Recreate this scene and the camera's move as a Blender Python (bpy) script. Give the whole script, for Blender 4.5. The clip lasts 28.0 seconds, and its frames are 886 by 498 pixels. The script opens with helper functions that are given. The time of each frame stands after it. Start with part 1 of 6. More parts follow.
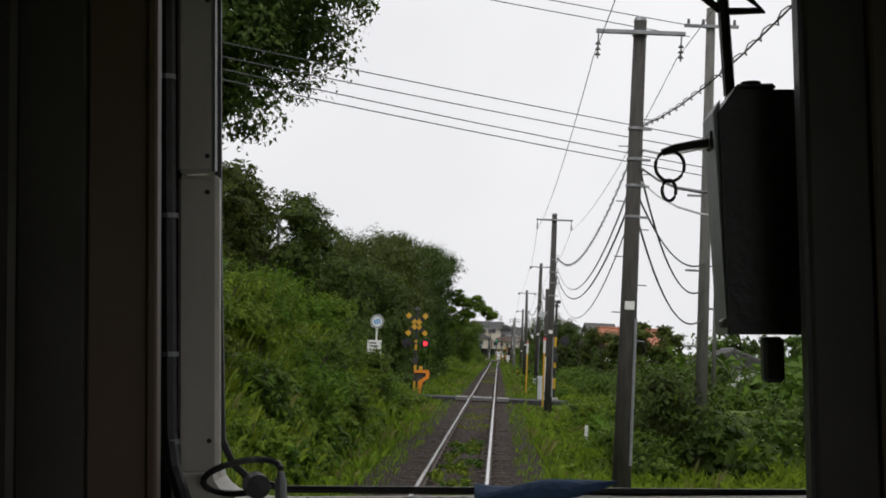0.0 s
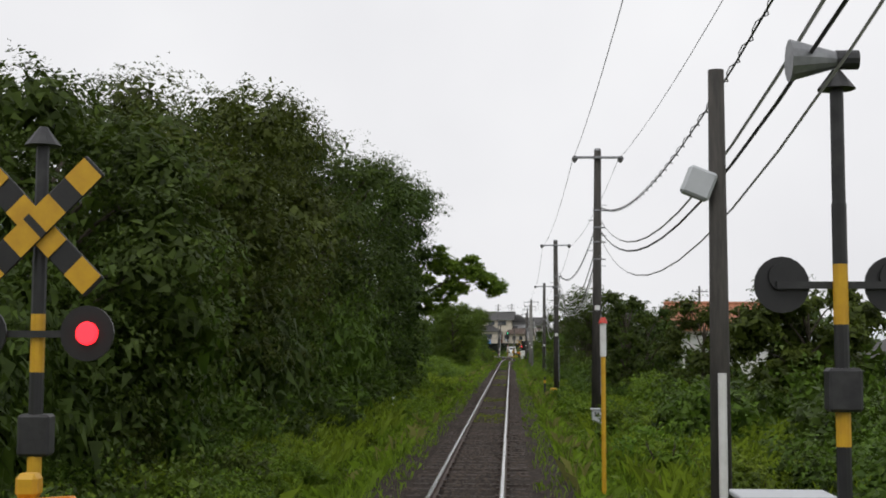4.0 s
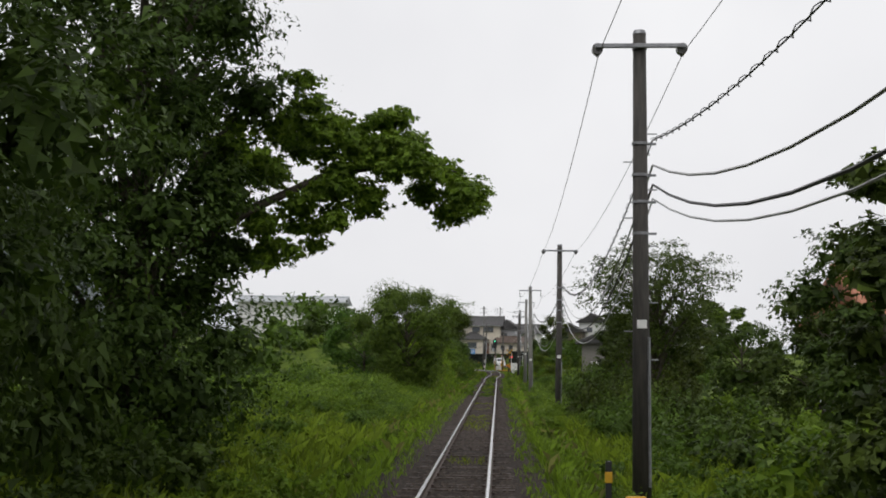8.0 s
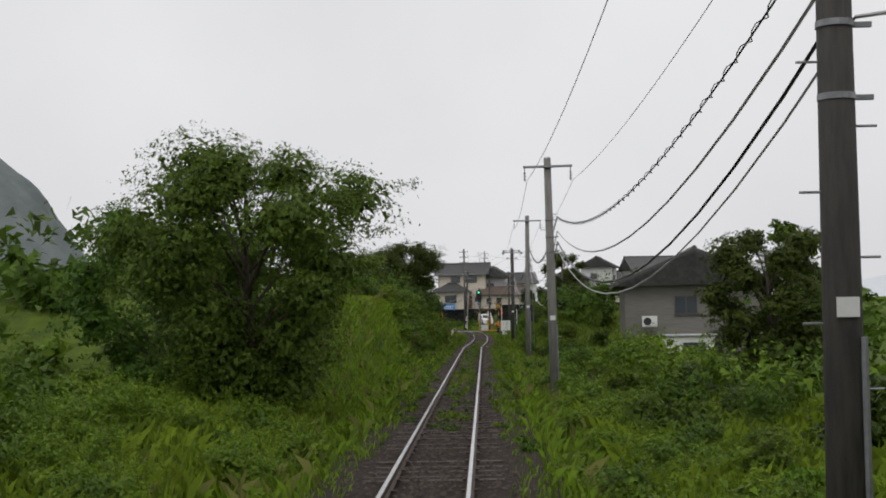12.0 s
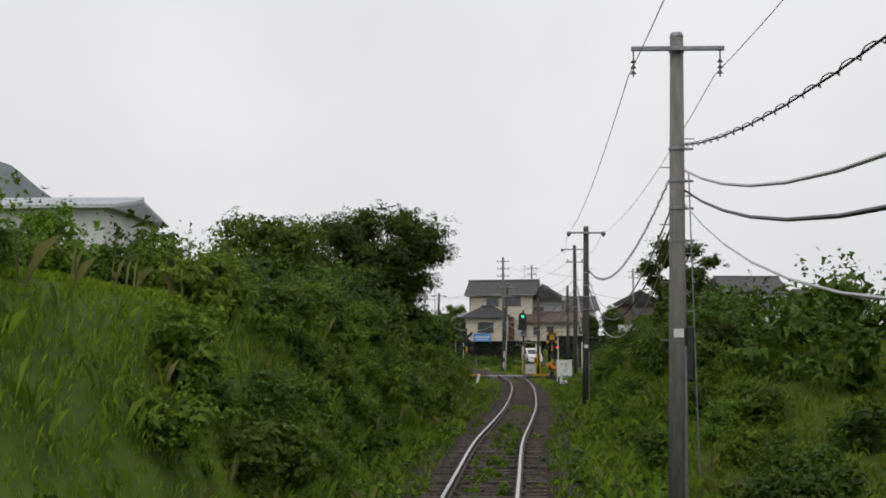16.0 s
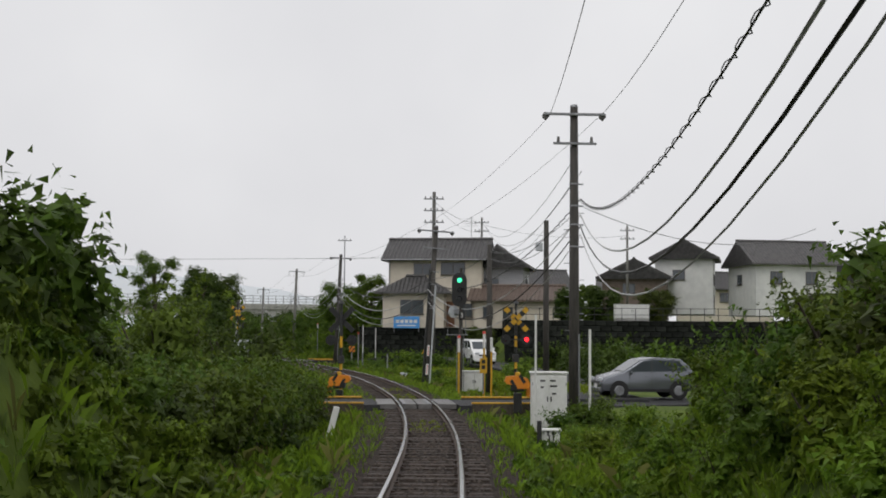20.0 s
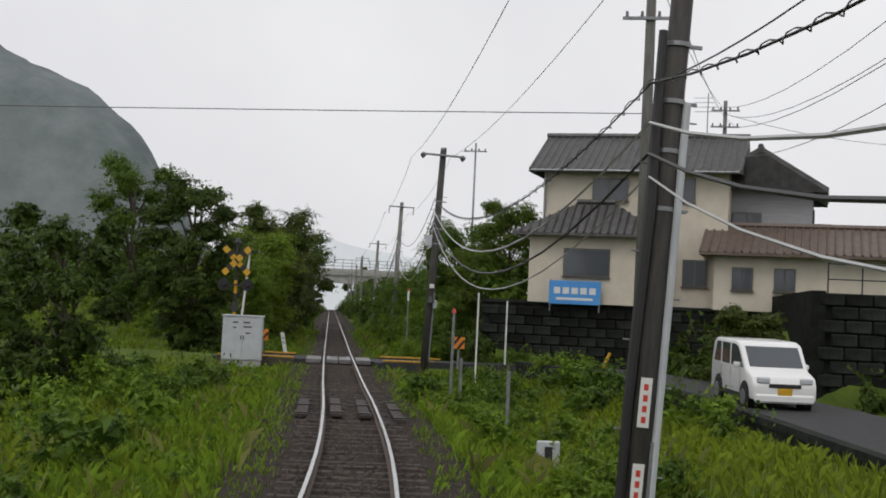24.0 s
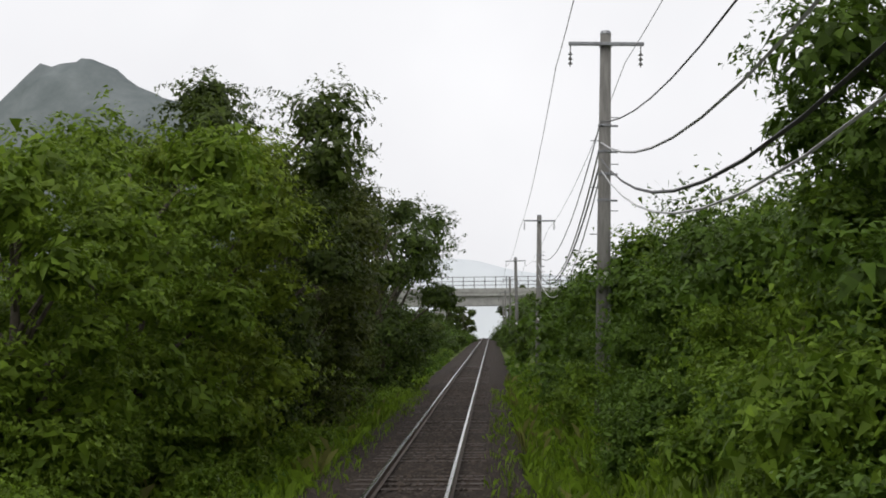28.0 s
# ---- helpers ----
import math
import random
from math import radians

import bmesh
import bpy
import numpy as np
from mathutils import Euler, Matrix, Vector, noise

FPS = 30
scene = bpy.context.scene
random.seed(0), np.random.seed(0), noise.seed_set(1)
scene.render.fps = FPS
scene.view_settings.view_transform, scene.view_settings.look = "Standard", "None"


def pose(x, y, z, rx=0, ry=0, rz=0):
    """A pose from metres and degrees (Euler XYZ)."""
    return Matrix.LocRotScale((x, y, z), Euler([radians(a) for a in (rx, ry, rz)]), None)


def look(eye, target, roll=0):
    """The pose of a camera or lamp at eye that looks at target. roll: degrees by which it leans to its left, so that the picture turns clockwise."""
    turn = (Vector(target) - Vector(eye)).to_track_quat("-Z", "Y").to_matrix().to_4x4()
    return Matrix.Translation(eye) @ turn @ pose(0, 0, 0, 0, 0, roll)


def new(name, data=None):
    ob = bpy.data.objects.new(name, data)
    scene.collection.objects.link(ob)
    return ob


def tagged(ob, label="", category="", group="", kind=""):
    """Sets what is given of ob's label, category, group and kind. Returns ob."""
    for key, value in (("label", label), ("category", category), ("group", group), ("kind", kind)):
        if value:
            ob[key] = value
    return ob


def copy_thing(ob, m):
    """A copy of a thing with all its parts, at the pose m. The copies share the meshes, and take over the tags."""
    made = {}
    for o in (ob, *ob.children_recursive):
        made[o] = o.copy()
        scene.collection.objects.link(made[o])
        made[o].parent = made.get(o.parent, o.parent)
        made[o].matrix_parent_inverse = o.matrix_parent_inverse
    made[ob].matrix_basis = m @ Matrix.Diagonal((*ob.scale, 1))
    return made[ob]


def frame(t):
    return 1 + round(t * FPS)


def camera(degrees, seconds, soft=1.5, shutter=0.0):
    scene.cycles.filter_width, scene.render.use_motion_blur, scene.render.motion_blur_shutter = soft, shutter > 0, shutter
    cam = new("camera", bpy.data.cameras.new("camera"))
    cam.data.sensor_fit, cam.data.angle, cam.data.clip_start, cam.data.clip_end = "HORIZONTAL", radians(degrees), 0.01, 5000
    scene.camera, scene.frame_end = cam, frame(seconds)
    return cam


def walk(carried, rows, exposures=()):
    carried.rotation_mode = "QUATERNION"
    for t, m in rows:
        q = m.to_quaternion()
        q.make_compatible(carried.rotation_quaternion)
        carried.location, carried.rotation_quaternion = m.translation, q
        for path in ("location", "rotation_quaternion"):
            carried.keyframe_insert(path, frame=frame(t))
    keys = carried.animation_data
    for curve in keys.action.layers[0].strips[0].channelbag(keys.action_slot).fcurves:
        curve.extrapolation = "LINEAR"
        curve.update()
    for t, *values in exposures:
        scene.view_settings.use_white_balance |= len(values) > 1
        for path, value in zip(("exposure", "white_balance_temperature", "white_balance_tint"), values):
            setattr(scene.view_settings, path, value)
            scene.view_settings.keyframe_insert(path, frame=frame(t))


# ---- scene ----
# ---- camera ----
cam = camera(39.0, 28.0, soft=1.8)
ROWS = [
    (0.0, 0.67, -3.53, 2.23, 2.72, 4.52, -2.44),
    (0.5, 0.77, 3.10, 2.23, 3.39, 4.37, -2.42),
    (1.0, 0.81, 9.74, 2.24, 3.86, 3.37, -1.50),
    (1.5, 0.80, 16.38, 2.27, 4.53, 2.87, -0.99),
    (2.0, 0.80, 22.98, 2.29, 4.96, 4.30, -1.21),
    (2.5, 0.76, 29.50, 2.30, 5.58, 6.05, -1.73),
    (3.0, 0.71, 35.68, 2.30, 5.20, 6.31, -1.53),
    (3.5, 0.70, 41.68, 2.30, 4.16, 5.08, -0.82),
    (4.0, 0.70, 47.61, 2.32, 3.09, 4.36, -0.16),
    (4.5, 0.66, 53.50, 2.37, 2.40, 4.38, -0.55),
    (5.0, 0.69, 59.40, 2.34, 2.31, 3.63, -0.69),
    (5.5, 0.71, 65.31, 2.32, 2.58, 2.69, -0.69),
    (6.0, 0.69, 71.23, 2.29, 3.01, 2.18, -0.69),
    (6.5, 0.65, 77.14, 2.27, 3.37, 2.68, -2.06),
    (7.0, 0.69, 83.05, 2.27, 3.45, 4.78, -0.96),
    (7.5, 0.73, 88.98, 2.29, 3.06, 4.86, -0.82),
    (8.0, 0.73, 94.93, 2.30, 2.59, 4.83, -0.67),
    (8.5, 0.77, 100.91, 2.33, 2.06, 4.63, 0.10),
    (9.0, 0.85, 106.93, 2.38, 1.65, 4.28, 0.13),
    (9.5, 0.87, 113.00, 2.39, 1.40, 3.75, 0.21),
    (10.0, 0.84, 119.12, 2.36, 1.20, 3.06, 0.93),
    (10.5, 0.73, 125.29, 2.31, 1.15, 2.23, 1.60),
    (11.0, 0.81, 131.49, 2.31, 1.27, 1.98, 0.28),
    (11.5, 0.84, 137.72, 2.32, 1.53, 2.52, 0.63),
    (12.0, 0.82, 143.97, 2.30, 1.85, 2.86, 1.16),
    (12.5, 0.80, 150.24, 2.27, 2.16, 3.27, 1.37),
    (13.0, 0.81, 156.52, 2.23, 2.44, 3.66, 1.08),
    (13.5, 0.77, 162.80, 2.25, 2.70, 4.22, 1.56),
    (14.0, 0.76, 169.07, 2.27, 2.90, 4.59, 0.00),
    (14.5, 0.76, 175.35, 2.28, 3.09, 4.76, 0.00),
    (15.0, 0.76, 181.62, 2.29, 3.30, 4.77, 0.00),
    (15.5, 0.75, 187.88, 2.30, 3.58, 4.62, 0.56),
    (16.0, 0.78, 194.13, 2.30, 3.98, 4.33, 0.12),
    (16.5, 0.76, 200.38, 2.30, 4.36, 3.58, -0.08),
    (17.0, 0.75, 206.62, 2.31, 4.57, 4.14, -0.70),
    (17.5, 0.74, 212.85, 2.31, 4.55, 4.66, -0.65),
    (18.0, 0.72, 219.06, 2.30, 4.69, 4.92, -0.81),
    (18.5, 0.81, 225.28, 2.30, 4.22, 4.53, -0.35),
    (19.0, 0.98, 231.48, 2.31, 3.46, 3.65, -0.38),
    (19.5, 1.10, 237.70, 2.31, 2.57, 3.56, -0.37),
    (20.0, 1.20, 243.93, 2.28, 1.88, 3.79, -0.45),
    (20.5, 1.23, 250.16, 2.26, 1.35, 3.70, -0.94),
    (21.0, 1.17, 256.41, 2.27, 1.46, 3.87, -0.00),
    (21.5, 1.09, 262.65, 2.28, 2.11, 4.05, -0.00),
    (22.0, 0.94, 268.89, 2.29, 3.19, 4.00, -0.00),
    (22.5, 0.63, 275.13, 2.30, 4.62, 3.48, -2.13),
    (23.0, 0.07, 281.37, 2.30, 6.30, 2.25, -3.01),
    (23.5, -0.59, 287.60, 2.31, 7.72, 2.38, -4.29),
    (24.0, -1.45, 293.83, 2.30, 10.09, 2.54, -2.68),
    (24.5, -2.51, 300.06, 2.30, 12.77, 2.13, -1.75),
    (25.0, -3.77, 306.30, 2.30, 14.42, 2.15, -1.33),
    (25.5, -5.17, 312.53, 2.30, 15.32, 2.38, -0.61),
    (26.0, -6.68, 318.77, 2.30, 16.29, 2.83, 0.03),
    (26.5, -8.28, 325.01, 2.30, 16.68, 3.63, -0.41),
    (27.0, -9.92, 331.26, 2.29, 16.44, 3.86, -1.43),
    (27.5, -11.59, 337.52, 2.29, 17.12, 3.87, 0.06),
    (28.0, -13.26, 343.78, 2.28, 17.31, 3.55, 0.60),
]
PATH = [(t, pose(x, y, z, 90 + pitch, 0, yaw) @ pose(0, 0, 0, 0, 0, -lean)) for t, x, y, z, yaw, pitch, lean in ROWS]
EXPOSURES = [(0, -0.02), (1, -0.02), (2, -0.1), (3, -0.2), (4, -0.02), (7, -0.05), (8, -0.05), (10, -0.12), (12, -0.2), (13, -0.02), (15, -0.1), (17, -0.16), (20, -0.2),
             (23, -0.1), (24, -0.12), (25, -0.02), (26, -0.02), (28, 0.1)]
walk(cam, PATH, EXPOSURES)

# ---- overcast sky and a broad weak sun ----
world = bpy.data.worlds.new("overcast")
scene.world = world
world.use_nodes = True
wn, wl = world.node_tree.nodes, world.node_tree.links
wn.clear()
sky = wn.new("ShaderNodeTexSky")
sky.sky_type = "NISHITA"
sky.sun_disc = False
sky.sun_elevation, sky.sun_rotation = radians(55), radians(200)
sky.dust_density = 6.0
grey = wn.new("ShaderNodeHueSaturation")
grey.inputs["Saturation"].default_value = 0.06
coord = wn.new("ShaderNodeTexCoord")
cloud = wn.new("ShaderNodeTexNoise")
cloud.inputs["Scale"].default_value, cloud.inputs["Detail"].default_value = 1.6, 5.0
ramp = wn.new("ShaderNodeValToRGB")
ramp.color_ramp.elements[0].position, ramp.color_ramp.elements[1].position = 0.35, 0.7
ramp.color_ramp.elements[0].color = (6.6, 6.6, 6.9, 1)
ramp.color_ramp.elements[1].color = (8.6, 8.6, 8.75, 1)
mixer = wn.new("ShaderNodeMixRGB")
mixer.inputs["Fac"].default_value = 0.88
back = wn.new("ShaderNodeBackground")
back.inputs["Strength"].default_value = 0.123
wout = wn.new("ShaderNodeOutputWorld")
wl.new(sky.outputs["Color"], grey.inputs["Color"])
wl.new(coord.outputs["Generated"], cloud.inputs["Vector"])
wl.new(cloud.outputs["Fac"], ramp.inputs["Fac"])
wl.new(grey.outputs["Color"], mixer.inputs["Color1"])
wl.new(ramp.outputs["Color"], mixer.inputs["Color2"])
wl.new(mixer.outputs["Color"], back.inputs["Color"])
wl.new(back.outputs["Background"], wout.inputs["Surface"])

sun = new("sun", bpy.data.lights.new("sun", "SUN"))
sun.data.energy, sun.data.angle, sun.data.color = 0.7, radians(25), (1.0, 0.98, 0.95)
sun.matrix_world = look((0, 0, 60), (14, 42, 0))


# ---- materials ----
def mat(name, col, rough=0.7, metal=0.0, col2=None, scale=6.0, bump=0.0, bscale=40.0, emit=0.0, spec=0.5, vary=0.0,
        island=0.0, translucent=0.0, stretch=None):
    m = bpy.data.materials.new(name)
    m.use_nodes = True
    n, l = m.node_tree.nodes, m.node_tree.links
    b = n["Principled BSDF"]
    b.inputs["Roughness"].default_value = rough
    b.inputs["Metallic"].default_value = metal
    b.inputs["Specular IOR Level"].default_value = spec
    b.inputs["Base Color"].default_value = (*col, 1)
    tc = n.new("ShaderNodeTexCoord")
    vec = tc.outputs["Object"]
    if stretch:
        mp = n.new("ShaderNodeMapping")
        mp.inputs["Scale"].default_value = stretch
        l.new(vec, mp.inputs["Vector"])
        vec = mp.outputs["Vector"]
    out = None
    if col2:
        t1 = n.new("ShaderNodeTexNoise")
        t1.inputs["Scale"].default_value, t1.inputs["Detail"].default_value = scale, 8.0
        t1.inputs["Roughness"].default_value = 0.65
        l.new(vec, t1.inputs["Vector"])
        r = n.new("ShaderNodeValToRGB")
        r.color_ramp.elements[0].position, r.color_ramp.elements[1].position = 0.35, 0.65
        r.color_ramp.elements[0].color, r.color_ramp.elements[1].color = (*col, 1), (*col2, 1)
        l.new(t1.outputs["Fac"], r.inputs["Fac"])
        out = r.outputs["Color"]
    if island or vary:
        h = n.new("ShaderNodeHueSaturation")
        src = n.new("ShaderNodeNewGeometry").outputs["Random Per Island"] if island else n.new("ShaderNodeObjectInfo").outputs["Random"]
        mr = n.new("ShaderNodeMapRange")
        amount = island or vary
        mr.inputs["To Min"].default_value, mr.inputs["To Max"].default_value = 1 - amount, 1 + amount
        l.new(src, mr.inputs["Value"])
        l.new(mr.outputs["Result"], h.inputs["Value"])
        if island:
            oi = n.new("ShaderNodeObjectInfo")
            mh = n.new("ShaderNodeMapRange")
            mh.inputs["To Min"].default_value, mh.inputs["To Max"].default_value = 0.478, 0.518
            l.new(oi.outputs["Random"], mh.inputs["Value"])
            l.new(mh.outputs["Result"], h.inputs["Hue"])
        if out:
            l.new(out, h.inputs["Color"])
        else:
            h.inputs["Color"].default_value = (*col, 1)
        out = h.outputs["Color"]
    if out:
        l.new(out, b.inputs["Base Color"])
    if bump:
        t2 = n.new("ShaderNodeTexNoise")
        t2.inputs["Scale"].default_value, t2.inputs["Detail"].default_value = bscale, 6.0
        l.new(vec, t2.inputs["Vector"])
        bp = n.new("ShaderNodeBump")
        bp.inputs["Strength"].default_value, bp.inputs["Distance"].default_value = bump, 0.02
        l.new(t2.outputs["Fac"], bp.inputs["Height"])
        l.new(bp.outputs["Normal"], b.inputs["Normal"])
    if emit:
        b.inputs["Emission Color"].default_value = (*col, 1)
        b.inputs["Emission Strength"].default_value = emit
    if translucent:
        tr = n.new("ShaderNodeBsdfTranslucent")
        if out:
            l.new(out, tr.inputs["Color"])
        else:
            tr.inputs["Color"].default_value = (*col, 1)
        mx = n.new("ShaderNodeMixShader")
        mx.inputs["Fac"].default_value = translucent
        l.new(b.outputs["BSDF"], mx.inputs[1])
        l.new(tr.outputs["BSDF"], mx.inputs[2])
        l.new(mx.outputs["Shader"], n["Material Output"].inputs["Surface"])
    return m


M_GRASSGROUND = mat("grass_ground", (0.050, 0.078, 0.012), 0.9, col2=(0.105, 0.150, 0.018), scale=0.9, bump=0.8, bscale=9, spec=0.2)
M_GRASS = mat("grass_blade", (0.162, 0.238, 0.018), 0.5, island=0.45, translucent=0.4, spec=0.3)
M_SHORTGRASS = mat("short_grass", (0.190, 0.262, 0.016), 0.55, island=0.35, translucent=0.4, spec=0.2)
M_STRAW = mat("dry_grass", (0.17, 0.18, 0.05), 0.6, island=0.4, translucent=0.3, spec=0.3)
M_LEAF = mat("leaf_mid", (0.062, 0.111, 0.014), 0.55, col2=(0.102, 0.164, 0.018), scale=1.7, island=0.40, translucent=0.35, spec=0.2)
M_LEAFDARK = mat("leaf_dark", (0.041, 0.065, 0.011), 0.55, col2=(0.071, 0.103, 0.013), scale=1.3, island=0.40, translucent=0.3, spec=0.2)
M_LEAFBRIGHT = mat("leaf_bright", (0.104, 0.182, 0.018), 0.55, col2=(0.168, 0.258, 0.024), scale=1.9, island=0.38, translucent=0.42, spec=0.2)
M_BARK = mat("bark", (0.045, 0.035, 0.026), 0.9, col2=(0.09, 0.075, 0.055), scale=9, bump=0.8, bscale=25)
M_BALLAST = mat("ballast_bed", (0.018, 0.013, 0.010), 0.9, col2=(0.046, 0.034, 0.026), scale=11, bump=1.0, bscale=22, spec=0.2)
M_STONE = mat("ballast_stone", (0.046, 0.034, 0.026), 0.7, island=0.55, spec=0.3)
M_SLEEPER = mat("sleeper_wood", (0.036, 0.026, 0.021), 0.75, col2=(0.064, 0.048, 0.038), scale=5, bump=0.5, bscale=30, stretch=(1, 9, 9), vary=0.3)
M_RAIL = mat("rail_side", (0.055, 0.036, 0.026), 0.65, metal=0.3, col2=(0.10, 0.065, 0.045), scale=8, bump=0.3)
M_RAILTOP = mat("rail_top", (0.62, 0.62, 0.63), 0.2, metal=1.0, col2=(0.5, 0.5, 0.5), scale=3)
M_FIX = mat("rail_fastening", (0.07, 0.05, 0.04), 0.6, metal=0.5)
M_POLE = mat("pole_concrete", (0.105, 0.10, 0.092), 0.8, col2=(0.17, 0.165, 0.15), scale=3, bump=0.3, stretch=(4, 4, 0.6), vary=0.3)
M_POLEDARK = mat("pole_tarred", (0.03, 0.028, 0.025), 0.75, col2=(0.065, 0.058, 0.05), scale=4, bump=0.4, stretch=(4, 4, 0.5))
M_STEEL = mat("galvanised_steel", (0.30, 0.31, 0.32), 0.5, metal=0.6, col2=(0.2, 0.2, 0.21), scale=8)
M_DARKMETAL = mat("dark_metal", (0.03, 0.03, 0.032), 0.5, metal=0.4, col2=(0.05, 0.05, 0.05), scale=9)
M_PORC = mat("porcelain", (0.10, 0.095, 0.09), 0.25)
M_WIRE = mat("wire", (0.08, 0.08, 0.082), 0.6)
M_CABLE = mat("black_cable", (0.018, 0.018, 0.018), 0.5)
M_CABLEW = mat("grey_cable", (0.42, 0.42, 0.42), 0.5)
M_YELLOW = mat("yellow_paint", (0.62, 0.36, 0.015), 0.5, col2=(0.5, 0.27, 0.015), scale=5)
M_ORANGE = mat("orange_paint", (0.72, 0.24, 0.012), 0.45, col2=(0.6, 0.19, 0.012), scale=5)
M_BLACK = mat("black_paint", (0.012, 0.012, 0.013), 0.45, col2=(0.022, 0.022, 0.022), scale=5)
M_WHITE = mat("white_paint", (0.74, 0.74, 0.72), 0.5, col2=(0.62, 0.62, 0.59), scale=4)
M_CABINET = mat("cabinet_grey", (0.52, 0.54, 0.56), 0.5, col2=(0.44, 0.46, 0.48), scale=2.5, bump=0.05)
M_RED = mat("red_plastic", (0.55, 0.05, 0.03), 0.4)
M_REDLAMP = mat("red_lamp", (1.0, 0.02, 0.03), 0.3, emit=3.0)
M_REDGLASS = mat("red_glass_unlit", (0.12, 0.01, 0.012), 0.15)
M_GREENLAMP = mat("green_lamp", (0.06, 0.85, 0.42), 0.3, emit=2.2)
M_DARKLENS = mat("dark_lens", (0.01, 0.012, 0.012), 0.1)
M_ASPHALT = mat("asphalt", (0.030, 0.030, 0.032), 0.72, col2=(0.050, 0.050, 0.052), scale=6, bump=0.5, bscale=80, spec=0.25)
M_PLANK = mat("crossing_plank", (0.11, 0.105, 0.10), 0.5, col2=(0.17, 0.165, 0.16), scale=5, bump=0.4, vary=0.25)
M_RUBBER = mat("black_rubber", (0.012, 0.012, 0.012), 0.7)
M_CONCRETE = mat("concrete", (0.30, 0.295, 0.28), 0.8, col2=(0.40, 0.39, 0.37), scale=1.2, bump=0.25)
M_WALLSTONE = mat("retaining_stone", (0.012, 0.013, 0.012), 0.95, col2=(0.030, 0.033, 0.028), scale=2.5, bump=0.6, bscale=14, vary=0.4, spec=0.08)
M_PLASTER = mat("cream_plaster", (0.62, 0.56, 0.46), 0.85, col2=(0.54, 0.485, 0.40), scale=1.4, bump=0.1)
M_PLASTERW = mat("white_siding", (0.66, 0.66, 0.64), 0.8, col2=(0.56, 0.56, 0.55), scale=1.2, bump=0.1)
M_SIDING = mat("grey_siding", (0.26, 0.26, 0.27), 0.7, col2=(0.33, 0.33, 0.34), scale=2, stretch=(0.6, 0.6, 9))
M_WEATHERED = mat("weathered_board", (0.15, 0.14, 0.125), 0.8, col2=(0.20, 0.19, 0.17), scale=2, stretch=(0.6, 0.6, 9), spec=0.2)
M_TILE = mat("roof_tile", (0.052, 0.050, 0.050), 0.5, col2=(0.10, 0.096, 0.094), scale=3, bump=0.4, vary=0.35)
M_TILEBROWN = mat("roof_tile_brown", (0.10, 0.072, 0.055), 0.55, col2=(0.15, 0.11, 0.09), scale=3, bump=0.3)
M_TILEORANGE = mat("roof_tile_orange", (0.42, 0.17, 0.09), 0.6, col2=(0.34, 0.14, 0.08), scale=4, bump=0.3)
M_GLASS = mat("window_glass", (0.06, 0.07, 0.08), 0.06, spec=0.8)
M_FRAME = mat("window_frame", (0.10, 0.09, 0.08), 0.4, metal=0.4)
M_DOOR = mat("door_wood", (0.20, 0.085, 0.035), 0.5, col2=(0.15, 0.065, 0.03), scale=6)
M_BLUE = mat("blue_sign", (0.06, 0.26, 0.62), 0.4, col2=(0.08, 0.30, 0.66), scale=2)
M_CARSILVER = mat("silver_car_paint", (0.17, 0.18, 0.20), 0.22, metal=0.6, spec=0.7)
M_CARWHITE = mat("white_car_paint", (0.78, 0.78, 0.77), 0.2, spec=0.7)
# wooded green greyed down: distance haze is painted into this colour
M_HILL = mat("hill_haze_tint", (0.135, 0.155, 0.155), 1.0, col2=(0.20, 0.222, 0.222), scale=0.05, spec=0.0)
# paler still: thick haze whitened into the base colour, no mist drawn
M_HILLFAR = mat("far_hill_haze_tint", (0.60, 0.63, 0.65), 1.0, col2=(0.64, 0.67, 0.69), scale=0.02, spec=0.0)


# ---- building helpers ----
def link_mesh(name, me, material, parent=None, label=""):
    ob = new(name, me)
    if material and not me.materials:
        me.materials.append(material)
    if parent:
        ob.parent = parent
    if label:
        ob["label"] = label
    return ob


def part(name, bm, material, parent=None, label=""):
    me = bpy.data.meshes.new(name)
    bm.to_mesh(me)
    bm.free()
    return link_mesh(name, me, material, parent, label)


def smooth(ob):
    for p in ob.data.polygons:
        p.use_smooth = True
    return ob


def empty(name, m=None, label="", category="", group="", kind=""):
    ob = new(name)
    ob.empty_display_size = 0.2
    if m:
        ob.matrix_world = m
    return tagged(ob, label, category, group, kind)


def block(bm, sx, sy, sz, x=0, y=0, z=0, bevel=0.0, m=None):
    """A box of that size, its base at z, centred on x and y."""
    r = bmesh.ops.create_cube(bm, size=1)["verts"]
    for v in r:
        v.co = Vector((x + v.co.x * sx, y + v.co.y * sy, z + sz / 2 + v.co.z * sz))
    if bevel:
        edges = list({e for v in r for e in v.link_edges})
        r = bmesh.ops.bevel(bm, geom=edges, offset=bevel, segments=1, affect="EDGES", profile=0.5)["verts"] + [v for v in r if v.is_valid]
    if m:
        for v in set(r):
            v.co = m @ v.co
    return bm


def box(sx, sy, sz, x=0, y=0, z=0, bevel=0.0, m=None):
    return block(bmesh.new(), sx, sy, sz, x, y, z, bevel, m)


def cyl(r0, r1, h, x=0, y=0, z=0, seg=12, m=None, bm=None):
    """An upright cone frustum with its base at z."""
    bm = bm or bmesh.new()
    vs = bmesh.ops.create_cone(bm, cap_ends=True, segments=seg, radius1=r0, radius2=r1, depth=h)["verts"]
    for v in vs:
        v.co += Vector((x, y, z + h / 2))
        if m:
            v.co = m @ v.co
    return bm


